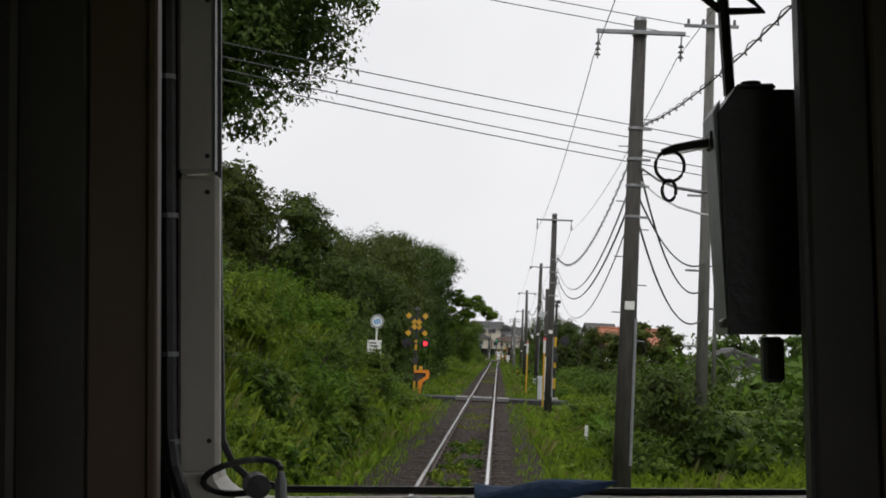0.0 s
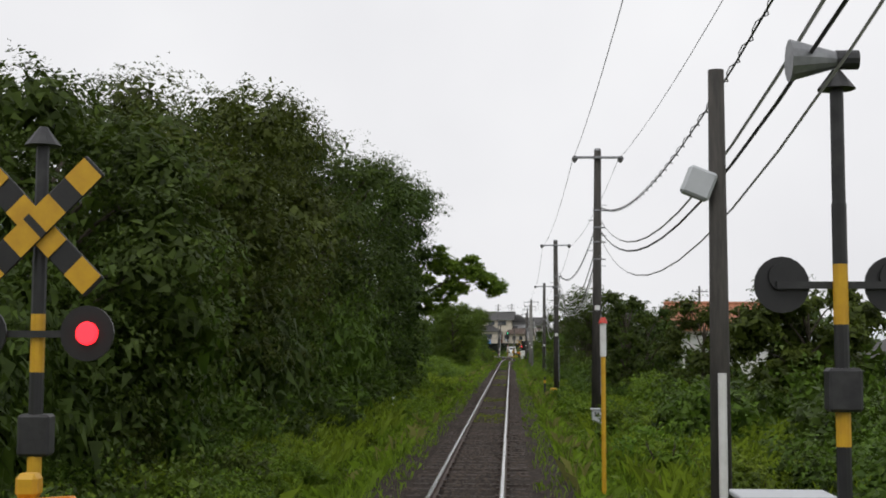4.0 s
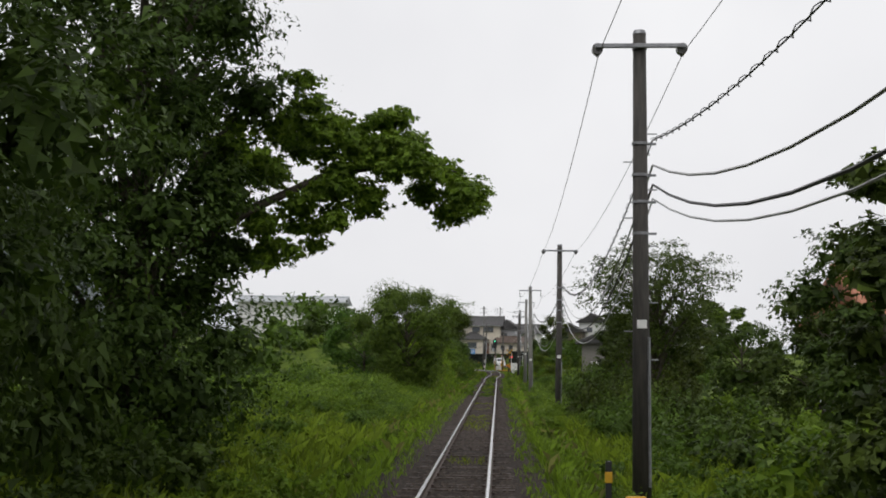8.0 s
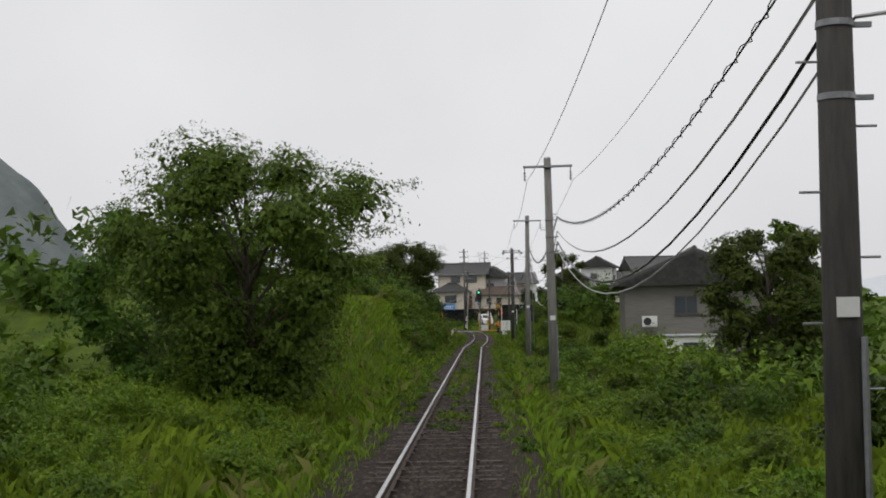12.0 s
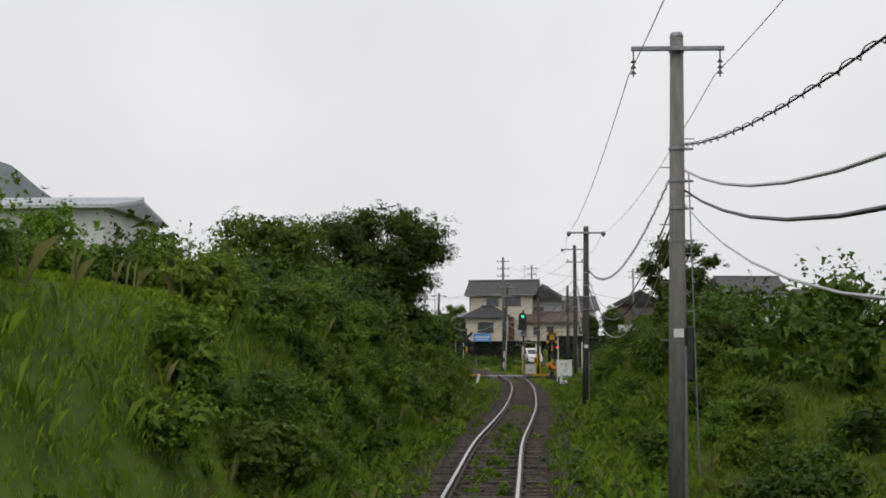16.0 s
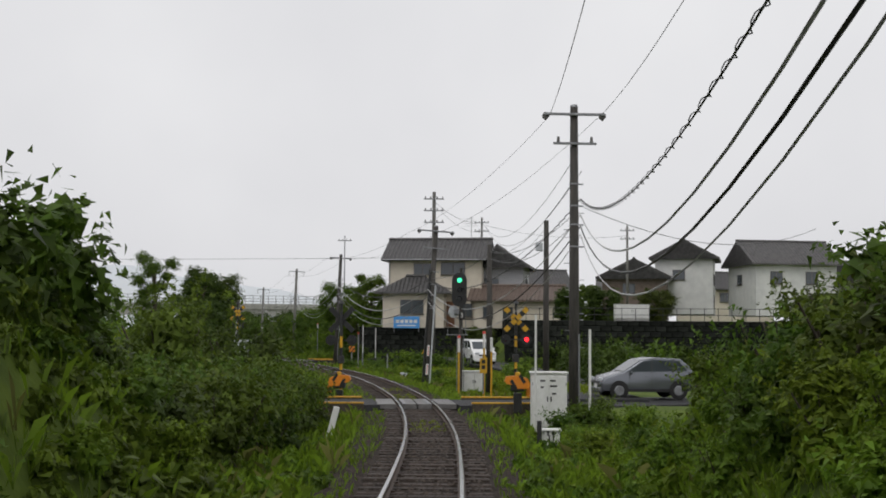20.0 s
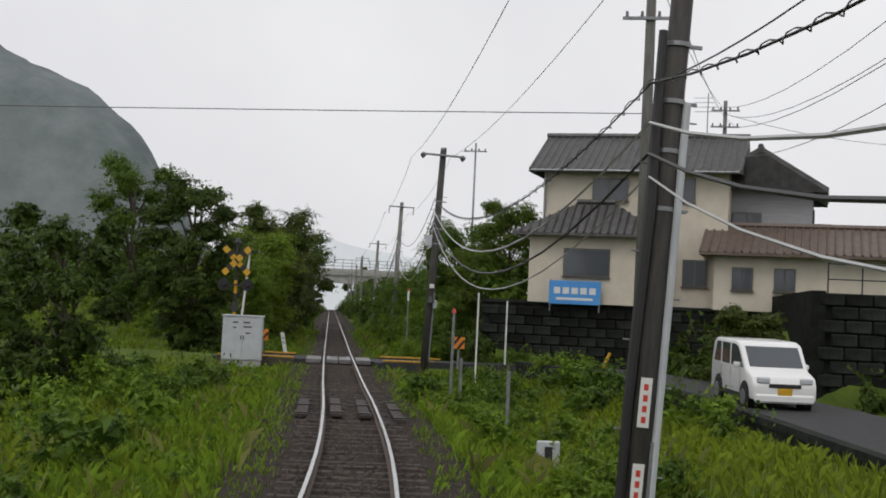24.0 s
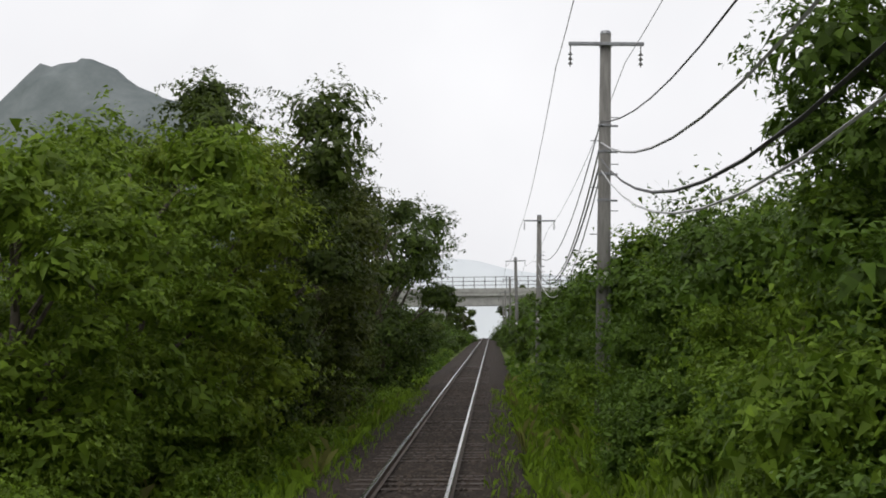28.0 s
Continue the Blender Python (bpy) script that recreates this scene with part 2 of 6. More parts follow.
def tube(points, radii, sides=6, bm=None):
    bm = bm or bmesh.new()
    pts = [Vector(p) for p in points]
    if not hasattr(radii, "__len__"):
        radii = [radii] * len(pts)
    rings = []
    for i, p in enumerate(pts):
        d = (pts[min(i + 1, len(pts) - 1)] - pts[max(i - 1, 0)]).normalized()
        ref = Vector((0, 0, 1)) if abs(d.z) < 0.9 else Vector((1, 0, 0))
        a = d.cross(ref).normalized()
        b = d.cross(a)
        rings.append([bm.verts.new(p + (a * math.cos(k * math.tau / sides) + b * math.sin(k * math.tau / sides)) * radii[i]) for k in range(sides)])
    for r, q in zip(rings, rings[1:]):
        for k in range(sides):
            bm.faces.new((r[k], r[(k + 1) % sides], q[(k + 1) % sides], q[k]))
    bm.faces.new(rings[0][::-1])
    bm.faces.new(rings[-1])
    return bm


def prism(profile, depth, m=None, bm=None):
    """A closed outline in x and z, drawn out along y from 0 to depth."""
    bm = bm or bmesh.new()
    a = [bm.verts.new((x, 0, z)) for x, z in profile]
    b = [bm.verts.new((x, depth, z)) for x, z in profile]
    n = len(a)
    bm.faces.new(a)
    bm.faces.new(b[::-1])
    for i in range(n):
        bm.faces.new((a[i], b[i], b[(i + 1) % n], a[(i + 1) % n]))
    if m:
        for v in a + b:
            v.co = m @ v.co
    bmesh.ops.recalc_face_normals(bm, faces=bm.faces)
    return bm


def quads_mesh(name, verts, nquads):
    """A mesh of loose quads from an array of 4 * nquads corners."""
    me = bpy.data.meshes.new(name)
    me.vertices.add(4 * nquads)
    me.vertices.foreach_set("co", np.ascontiguousarray(verts, dtype=np.float32).ravel())
    me.loops.add(4 * nquads)
    me.loops.foreach_set("vertex_index", np.arange(4 * nquads, dtype=np.int32))
    me.polygons.add(nquads)
    me.polygons.foreach_set("loop_start", np.arange(0, 4 * nquads, 4, dtype=np.int32))
    me.polygons.foreach_set("loop_total", np.full(nquads, 4, dtype=np.int32))
    me.update(calc_edges=True)
    return me


def lettering(text, size, material, parent, m, name="lettering"):
    cu = bpy.data.curves.new(name, "FONT")
    cu.body, cu.size, cu.align_x, cu.align_y, cu.extrude = text, size, "CENTER", "CENTER", 0.002
    ob = new(name, cu)
    cu.materials.append(material)
    ob.parent = parent
    ob.matrix_local = m
    return ob


# ---- the line: a long straight, a bend to the left over the second crossing, a straight to the road bridge ----
BEND = [0.0, 0.01, 0.22, 0.39, 0.43, 0.41, 0.3, 0.04, -0.52, -1.39, -2.6, -4.07, -5.88, -7.97, -10.19, -12.38, -14.56, -16.73, -18.89, -21.05, -23.21]


def cx(y):
    """The middle of the track."""
    if y <= 216:
        return 0.0
    if y >= 376:
        return BEND[-1] - (y - 376) * 0.27
    u = (y - 216) / 8
    i = min(int(u), 19)
    u -= i
    k = lambda j: BEND[j] if 0 <= j <= 20 else (0.0 if j < 0 else BEND[-1] - 2.16 * (j - 20))
    a, b, c, d = k(i - 1), k(i), k(i + 1), k(i + 2)
    return b + 0.5 * u * (c - a + u * (2 * a - 5 * b + 4 * c - d + u * (3 * (b - c) + d - a)))


def cz(y):
    """The height of the rails: level, then falling beyond the road bridge."""
    return 0.0 if y < 585 else -0.0006 * (y - 585) ** 2 if y < 635 else -1.5 - (y - 635) * 0.06


def turn(y):
    return math.degrees(math.atan2(cx(y - 1) - cx(y + 1), 2))


def lean_of(y):
    return math.cos(radians(turn(y)))


def along(off, y, z=0.0, rz=0.0):
    """A pose beside the track, turned with it."""
    return pose(cx(y) + off / lean_of(y), y, cz(y) + z, 0, 0, turn(y) + rz)


def step(a, b, v):
    u = min(max((v - a) / (b - a), 0.0), 1.0)
    return u * u * (3 - 2 * u)


def gate(y, y0, y1, soft=5.0):
    return step(y0 - soft, y0 + soft, y) * (1 - step(y1 - soft, y1 + soft, y))


CROSSINGS = (56.0, 285.2, 342.0)


def ground_z(off, y):
    """The ground's height over the rails' level, by the distance from the middle of the track."""
    a = abs(off)
    z = -0.205 - 0.44 * step(1.3, 2.8, a)
    flat = 1.0
    for c in CROSSINGS:
        flat *= 1 - gate(y, c - 2.6, c + 2.6, 1.6)
    if off < 0:
        bank = gate(y, -80, 45, 5) * (3.1 * step(2.3, 5.4, a) + 0.9 * step(5.0, 9.0, a))
        bank += gate(y, 186, 262, 6) * (3.7 * step(2.2, 5.0, a) + 0.4 * step(5.0, 8.0, a))
        bank += 2.6 * gate(y, 352, 700, 8) * step(4.0, 9.5, a)
        bank += 0.5 * gate(y, 66, 188, 4) * step(3.0, 7.0, a)
        bank *= 1 - step(26, 60, a)
    else:
        bank = 2.9 * gate(y, 224, 266, 5) * step(2.4, 5.6, a)
        bank += 3.2 * gate(y, 354, 700, 6) * step(2.5, 5.4, a)
        x = cx(y) + off / lean_of(y)
        bank += 0.5 * gate(y, 291, 342, 4) * step(4.4, 6.6, a)
        hill_side = step(345.2, 346.0, y) * step(-9.2, -8.6, x)
        bank = max(bank, 3.25 * hill_side * (1 - step(700, 710, y)), 3.7 * step(2.6, 3.3, x) * step(330.8, 331.5, y))
    bank *= flat
    side = step(2.6, 3.6, a) * (1 - flat)
    z = z + bank + side * (0.5 if a < 60 else 0.0)
    if a > 3:
        z += 0.12 * flat * noise.noise(Vector((off * 0.35, y * 0.35, 1.7)))
        z += 0.6 * step(12, 60, a) * noise.noise(Vector((off * 0.04, y * 0.04, 4.1)))
    return z


def ground_at(x, y):
    return cz(y) + ground_z((x - cx(y)) * lean_of(y), y)


def build_ground():
    offs = [1.0, 1.45, 1.8, 2.2, 2.6, 3.0, 3.4, 3.9, 4.5, 5.2, 6.0, 6.8, 7.6, 8.4, 9.4, 11, 13, 16, 20, 26, 35, 50, 80, 130, 220, 400, 800, 1600]
    offs = [-o for o in reversed(offs)] + [0.0] + offs
    ys, y = [], -60.0
    while y < 430:
        ys.append(y)
        y += 0.8 if any(abs(y - c) < 6 for c in CROSSINGS) or 322 < y < 350 else 1.6
    while y < 2600:
        ys.append(y)
        y += 6 + (y - 430) * 0.08
    verts = [(cx(min(v, 900)) + o / lean_of(v), v, cz(min(v, 1400)) + ground_z(o, v)) for v in ys for o in offs]
    w = len(offs)
    faces = [(j * w + i, j * w + i + 1, (j + 1) * w + i + 1, (j + 1) * w + i) for j in range(len(ys) - 1) for i in range(w - 1)]
    me = bpy.data.meshes.new("ground")
    me.from_pydata(verts, [], faces)
    me.materials.append(M_GRASSGROUND)
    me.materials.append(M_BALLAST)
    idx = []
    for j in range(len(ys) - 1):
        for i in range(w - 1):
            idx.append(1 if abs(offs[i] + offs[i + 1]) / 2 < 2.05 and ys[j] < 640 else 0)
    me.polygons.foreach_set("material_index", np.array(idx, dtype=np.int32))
    ob = smooth(new("ground", me))
    tagged(ob, "grassy verges and banks with a grey-brown ballast bed between them", "ground", kind="structure")


build_ground()


# ---- railway track ----
def build_track():
    track = empty("railway_track", None, "single narrow-gauge track, wet shiny rails on weathered timber sleepers", "railway track", kind="structure")
    prof = [(-0.060, -0.150), (0.060, -0.150), (0.060, -0.138), (0.012, -0.122), (0.009, -0.046), (0.032, -0.036), (0.032, -0.006),
            (0.026, 0.0), (-0.026, 0.0), (-0.032, -0.006), (-0.032, -0.036), (-0.009, -0.046), (-0.012, -0.122), (-0.060, -0.138)]
    ys = [-30 + 2 * i for i in range(340)]
    for side in (-1, 1):
        verts, faces, mats = [], [], []
        for y in ys:
            for px, pz in prof:
                verts.append((cx(y) + (side * 0.5655 + px) / lean_of(y), y, cz(y) + pz))
        n = len(prof)
        for j in range(len(ys) - 1):
            for i in range(n):
                faces.append((j * n + i, j * n + (i + 1) % n, (j + 1) * n + (i + 1) % n, (j + 1) * n + i))
                mats.append(1 if i in (6, 7, 8) else 0)
        me = bpy.data.meshes.new("rail")
        me.from_pydata(verts, [], faces)
        me.materials.append(M_RAIL)
        me.materials.append(M_RAILTOP)
        me.polygons.foreach_set("material_index", np.array(mats, dtype=np.int32))
        ob = new("rail", me)
        ob.parent = track
        ob["label"] = "steel rail with a worn bright head"
        for y in range(6, 380, 25):
            part("joint_bar", box(0.05, 0.56, 0.08, bevel=0.008, m=along(side * (0.5655 + 0.03), y + 3 * side * 0, -0.128)), M_RAIL, track)
    me = bpy.data.meshes.new("sleeper")
    bm = box(2.1, 0.2, 0.14, z=-0.292, bevel=0.012)
    bm.to_mesh(me)
    bm.free()
    me.materials.append(M_SLEEPER)
    rnd = random.Random(3)
    rest = bmesh.new()
    y, count = -8.0, 0
    while y < 420:
        tilt = rnd.uniform(-1.2, 1.2)
        if not any(abs(y - c) < 1.5 for c in CROSSINGS):
            sunk = rnd.uniform(0.0, 0.035) if 212 < y < 286 else rnd.uniform(0.022, 0.068)
            m = along(rnd.uniform(-0.03, 0.03), y, -sunk, tilt)
            if count < 300 and (8 <= y < 80 or 215 <= y < 340):
                ob = new("sleeper", me)
                ob.parent = track
                ob.matrix_local = m
                count += 1
            else:
                block(rest, 2.1, 0.2, 0.14, z=-0.292, m=m)
        y += 0.56 + rnd.uniform(-0.02, 0.02)
    tagged(part("sleepers", rest, M_SLEEPER, track), kind="stuff")
    # chairs and spikes beside the rails
    fix = bmesh.new()
    y = -8.0
    while y < 300:
        if not any(abs(y - c) < 1.5 for c in CROSSINGS):
            for side in (-1, 1):
                for d in (-0.085, 0.085):
                    block(fix, 0.06, 0.09, 0.035, z=-0.152, m=along(side * 0.5655 + d, y))
        y += 1.12
    tagged(part("rail_fastenings", fix, M_FIX, track), kind="stuff")
    # loose ballast stones
    rng = np.random.default_rng(5)
    n = 66000
    yy = rng.uniform(2, 395, n)
    oo = rng.normal(0, 0.95, n).clip(-2.7, 2.7)
    keep = np.ones(n, bool)
    for c in CROSSINGS:
        keep &= np.abs(yy - c) > 2.0
    for s in (-1, 1):
        keep &= np.abs(oo - s * 0.5655) > 0.10
    yy, oo = yy[keep], oo[keep]
    n = len(yy)
    base = np.array([cx(v) + o / lean_of(v) for o, v in zip(oo, yy)])
    zz = np.array([cz(v) + ground_z(o, v) for o, v in zip(oo, yy)]) + np.where(np.abs(oo) < 1.1, 0.026, 0.012)
    size = rng.uniform(0.022, 0.05, n)
    octa = np.array([(1, 0, 0), (-1, 0, 0), (0, 1, 0), (0, -1, 0), (0, 0, 0.8), (0, 0, -0.8)], float)
    verts = octa[None] * size[:, None, None] * rng.uniform(0.6, 1.3, (n, 6, 1))
    verts += np.stack([base, yy, zz], -1)[:, None]
    tri = np.array([(0, 2, 4), (2, 1, 4), (1, 3, 4), (3, 0, 4)], np.int32)
    idx = (tri[None] + 6 * np.arange(n, dtype=np.int32)[:, None, None]).ravel()
    me = bpy.data.meshes.new("ballast_stones")
    me.vertices.add(6 * n)
    me.vertices.foreach_set("co", verts.astype(np.float32).ravel())
    me.loops.add(12 * n)
    me.loops.foreach_set("vertex_index", idx)
    me.polygons.add(4 * n)
    me.polygons.foreach_set("loop_start", np.arange(0, 12 * n, 3, dtype=np.int32))
    me.polygons.foreach_set("loop_total", np.full(4 * n, 3, np.int32))
    me.update(calc_edges=True)
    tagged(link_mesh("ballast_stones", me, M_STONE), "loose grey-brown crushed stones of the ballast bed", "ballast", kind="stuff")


build_track()


# ---- roads and level crossings ----
def road(name, pts, width, lift=0.03, label="wet grey asphalt lane"):
    bm = bmesh.new()
    rows = []
    for i, (x, y, z) in enumerate(pts):
        d = Vector(pts[min(i + 1, len(pts) - 1)]) - Vector(pts[max(i - 1, 0)])
        s = Vector((-d.y, d.x, 0)).normalized() * width / 2
        p = Vector((x, y, z + lift))
        rows.append([bm.verts.new(p + s), bm.verts.new(p - s), bm.verts.new(p - s - Vector((0, 0, 0.25))), bm.verts.new(p + s - Vector((0, 0, 0.25)))])
    for a, b in zip(rows, rows[1:]):
        for k in range(4):
            bm.faces.new((a[k], a[(k + 1) % 4], b[(k + 1) % 4], b[k]))
    bm.faces.new(rows[0])
    bm.faces.new(rows[-1][::-1])
    bmesh.ops.recalc_face_normals(bm, faces=bm.faces)
    return tagged(part(name, bm, M_ASPHALT), label, "road", kind="structure")


def level_crossing(y, width, left, right, kerb):
    c = empty("crossing_deck", along(0, y), "level crossing deck of grey panels between the rails", "level crossing", kind="structure")
    for x0, x1 in ((-0.46, -0.02), (0.02, 0.46), (-1.25, -0.68), (0.68, 1.25)):
        n = 3
        for k in range(n):
            w = width / n
            part("deck_panel", box(x1 - x0, w - 0.02, 0.16, (x0 + x1) / 2, -width / 2 + w * (k + 0.5), -0.165, bevel=0.012), M_PLANK, c)
    for x in (-0.40, 0.40):
        part("flange_plate", box(0.12, width - 0.1, 0.01, x, 0, -0.003), M_STEEL, c)
    a = turn(y)
    for s, far in ((-1, left), (1, right)):
        pts = [(cx(y) + s * 1.27, y, -0.03), (cx(y) + s * 4, y + math.sin(radians(a)) * s * 4, -0.03), (cx(y) + s * far, y + math.sin(radians(a)) * s * far, -0.05)]
        road("road", pts, width + 0.4, 0.0)
        if kerb:
            for e in (-1, 1):
                k = empty("road_edge_beam", along(0, y), "yellow-painted timber edge beam of the crossing road", "edge beam", group="crossing edge beams")
                part("beam", box(far - 1.7, 0.16, 0.42, s * (far + 1.7) / 2, e * (width / 2 + 0.28), -0.40, bevel=0.02), M_BARK, k)
                part("painted_edge", box(far - 1.7, 0.17, 0.05, s * (far + 1.7) / 2, e * (width / 2 + 0.28), 0.02, bevel=0.008), M_YELLOW, k)


level_crossing(56.0, 1.7, 2.5, 3.0, False)
level_crossing(285.2, 3.0, 3.6, 4.2, True)
level_crossing(342.0, 2.7, 4.6, 4.2, True)
road("road", [(3.4, 286.3, -0.08), (5.2, 288.2, -0.16), (8, 290.0, -0.17), (14, 291, -0.15), (30, 293, -0.05), (60, 296, 0.2)], 4.6, 0.02)
road("road", [(5.5, 288.5, -0.10), (4.6, 298, -0.05), (4.4, 312, 0.0), (3.0, 318, 0.14), (1.6, 323.6, 0.24), (0.0, 327.6, 0.32), (-2.6, 332.4, 0.42), (-4.9, 337.5, 0.3), (-7.5, 341.4, 0.06), (-10.0, 343.0, 0.0)], 3.2, 0.05)
lane_wall = bmesh.new()
edge = [(2.6, 313.5, 0.04), (1.4, 317.6, 0.16), (0.0, 322.8, 0.28), (-1.5, 326.7, 0.38), (-4.1, 331.5, 0.49), (-6.2, 336.5, 0.38)]
for (ax, ay, az), (bx, by_, bz) in zip(edge, edge[1:]):
    long = math.hypot(bx - ax, by_ - ay)
    block(lane_wall, 0.3, long + 0.06, 0.16, z=-0.08, m=pose((ax + bx) / 2, (ay + by_) / 2, (az + bz) / 2 + 0.02, math.degrees(math.atan2(bz - az, long)), 0, math.degrees(math.atan2(ax - bx, by_ - ay))))
    block(lane_wall, 0.22, long + 0.02, 1.1, z=-1.1, m=pose((ax + bx) / 2, (ay + by_) / 2, (az + bz) / 2, math.degrees(math.atan2(bz - az, long)), 0, math.degrees(math.atan2(ax - bx, by_ - ay))))
tagged(part("wall_lane", lane_wall, M_WALLSTONE), "low dark mossy wall holding up the rising lane", "retaining wall", kind="structure")


# ---- poles and overhead lines ----
def disc_insulator(parent, x, z, hang):
    if hang:
        bm = tube([(x, 0, z), (x, 0, z - 0.46)], 0.014, 5)
        for k in range(3):
            cyl(0.055, 0.02, 0.05, x, 0, z - 0.20 - 0.10 * k, 10, bm=bm)
    else:
        bm = cyl(0.10, 0.10, 0.16, m=pose(x, -0.08, z - 0.02, -90, 0, 0), seg=12)
        cyl(0.06, 0.03, 0.10, m=pose(x, 0, z - 0.05, 180, 0, 0), seg=8, bm=bm)
    return part("insulator", bm, M_PORC, parent)


def line_pole(name, height, hang, tarred, label, arm=0.75, second=False, box_plate=True):
    p = empty(name, None, label, "utility pole", group="poles along the line")
    smooth(part("shaft", cyl(0.175, 0.115, height + 1.6, z=-1.6, seg=14), M_POLEDARK if tarred else M_POLE, p))
    part("cap", cyl(0.125, 0.10, 0.07, 0, 0, height, 12), M_STEEL, p)
    z = height - 0.28
    part("crossarm", box(2 * arm + 0.1, 0.075, 0.075, 0, -0.16, z, bevel=0.008), M_STEEL, p)
    part("arm_band", cyl(0.135, 0.135, 0.09, 0, 0, z, 12), M_STEEL, p)
    for s in (-1, 1):
        disc_insulator(p, s * arm, z + 0.03, hang)
        if second:
            part("pin_insulator", cyl(0.05, 0.035, 0.16, s * 0.5, -0.16, z - 0.80, 8), M_PORC, p)
    if second:
        part("crossarm", box(1.3, 0.07, 0.07, 0, -0.16, z - 0.88, bevel=0.008), M_STEEL, p)
    for k in range(9):
        s = -1 if k % 2 else 1
        part("step_bolt", tube([(s * 0.1, 0, 2.2 + k * 0.5), (s * 0.30, 0, 2.2 + k * 0.5)], 0.011, 5), M_STEEL, p)
    for zz in (height * 0.55, height * 0.62, height * 0.68, height * 0.75):
        part("cable_clamp", cyl(0.148, 0.146, 0.05, 0, 0, zz, 12), M_STEEL, p)
        part("hook", box(0.16, 0.04, 0.04, 0.2, 0, zz), M_STEEL, p)
    part("conduit", tube([(0.13, -0.11, 0), (0.125, -0.11, 2.6)], 0.03, 6), M_STEEL, p)
    if box_plate:
        part("number_plate", box(0.17, 0.012, 0.15, 0, -0.158, 2.75), M_WHITE, p, "small white plate")
    return p


POLE_HANG = line_pole("line_pole", 8.0, True, False, "weathered concrete line pole with hanging insulators in the trackside grass")
POLE_DARK = line_pole("line_pole", 8.0, False, True, "dark tarred line pole with disc insulators in the trackside grass")
POLE_TALL = line_pole("line_pole", 9.4, False, True, "tall dark line pole with two crossarms beside the crossing", arm=0.86, second=True, box_plate=False)
POLE_HANGDARK = line_pole("line_pole", 8.0, True, True, "dark tarred line pole with hanging insulators in the trackside grass")
# (y, offset, top, kind)
POLES = [(-14.0, 2.85, 8.3, 3), (19.0, 2.94, 8.35, 3), (51.6, 2.92, 8.35, 3), (88.8, 3.5, 8.75, 1), (117.1, 3.24, 8.1, 1), (153.6, 3.52, 7.5, 1), (184.9, 3.05, 7.25, 0),
         (216.0, 3.28, 7.7, 0), (248.8, 2.72, 7.4, 1), (281.2, 4.5, 9.1, 2), (308.0, 3.06, 7.75, 2), (340.0, 3.2, 8.2, 1), (370.0, 3.5, 8.55, 0), (405.4, 3.5, 7.85, 0),
         (440.0, 3.2, 7.7, 0), (475.0, 3.2, 7.6, 0), (512.0, 3.2, 7.2, 0), (546.0, 3.2, 7.2, 0)]
POLE_LEAN = {308.0: 3.4, 340.0: 2.4, 370.0: 1.6, 405.4: 1.2}
KINDS = (POLE_HANG, POLE_DARK, POLE_TALL, POLE_HANGDARK)
used = set()
STANDING = {}
for py, po, top, kind in POLES:
    src = KINDS[kind]
    h = 9.4 if kind == 2 else 8.0
    m = pose(cx(py) + po / lean_of(py), py, cz(py) + top - h - 0.05, random.Random(py).uniform(-0.7, 0.7), POLE_LEAN[py] if py in POLE_LEAN else random.Random(py + 1).uniform(-0.7, 0.7), turn(py))
    if kind in used:
        src = copy_thing(src, m)
    else:
        src.matrix_world = m
        used.add(kind)
    STANDING[py] = src
# what single poles carry
for z in (1.8, 2.75):
    wp = part("warning_plate", box(0.13, 0.012, 0.55, -0.02, -0.165, z), M_WHITE, STANDING[308.0], "narrow white plate with red lettering bars")
    for k in range(4):
        part("lettering_bar", box(0.05, 0.004, 0.07, -0.02, -0.173, z + 0.05 + 0.12 * k), M_RED, wp)
part("conduit", tube([(0.17, -0.10, 0.2), (0.15, -0.10, 6.4)], 0.045, 8), M_CABINET, STANDING[308.0], "pale grey conduit")
part("riser_cable", tube([(-0.17, -0.08, 0.6), (-0.19, -0.10, 3.0), (-0.16, -0.12, 5.2), (-0.20, -0.1, 7.2)], [0.05, 0.06, 0.07, 0.05], 8), M_CABLE, STANDING[308.0], "thick black taped cable")
part("junction_box", box(0.26, 0.2, 0.42, -0.27, -0.05, 4.3, bevel=0.03), M_CABINET, STANDING[340.0], "pale box strapped to the pole")
part("junction_box", box(0.14, 0.12, 0.3, 0.17, -0.12, 2.0, bevel=0.02), M_CABINET, STANDING[340.0], "small pale box")
part("cable_closure", box(0.16, 0.16, 0.95, 0.2, -0.06, 2.0, bevel=0.04), M_DARKMETAL, STANDING[216.0], "dark upright cable closure")
part("guy_wire", tube([(0.2, 0, 5.6), (0.34, -0.2, 0.4)], 0.012, 5), M_STEEL, STANDING[216.0])


def sagging(a, b, sag, n=14):
    a, b = Vector(a), Vector(b)
    return [a.lerp(b, i / n) - Vector((0, 0, 4 * sag * (i / n) * (1 - i / n))) for i in range(n + 1)]


def wire(name, a, b, sag, r, material, label, group=""):
    return tagged(part(name, tube(sagging(a, b, sag), r, 4), material), label, "overhead wire", group)


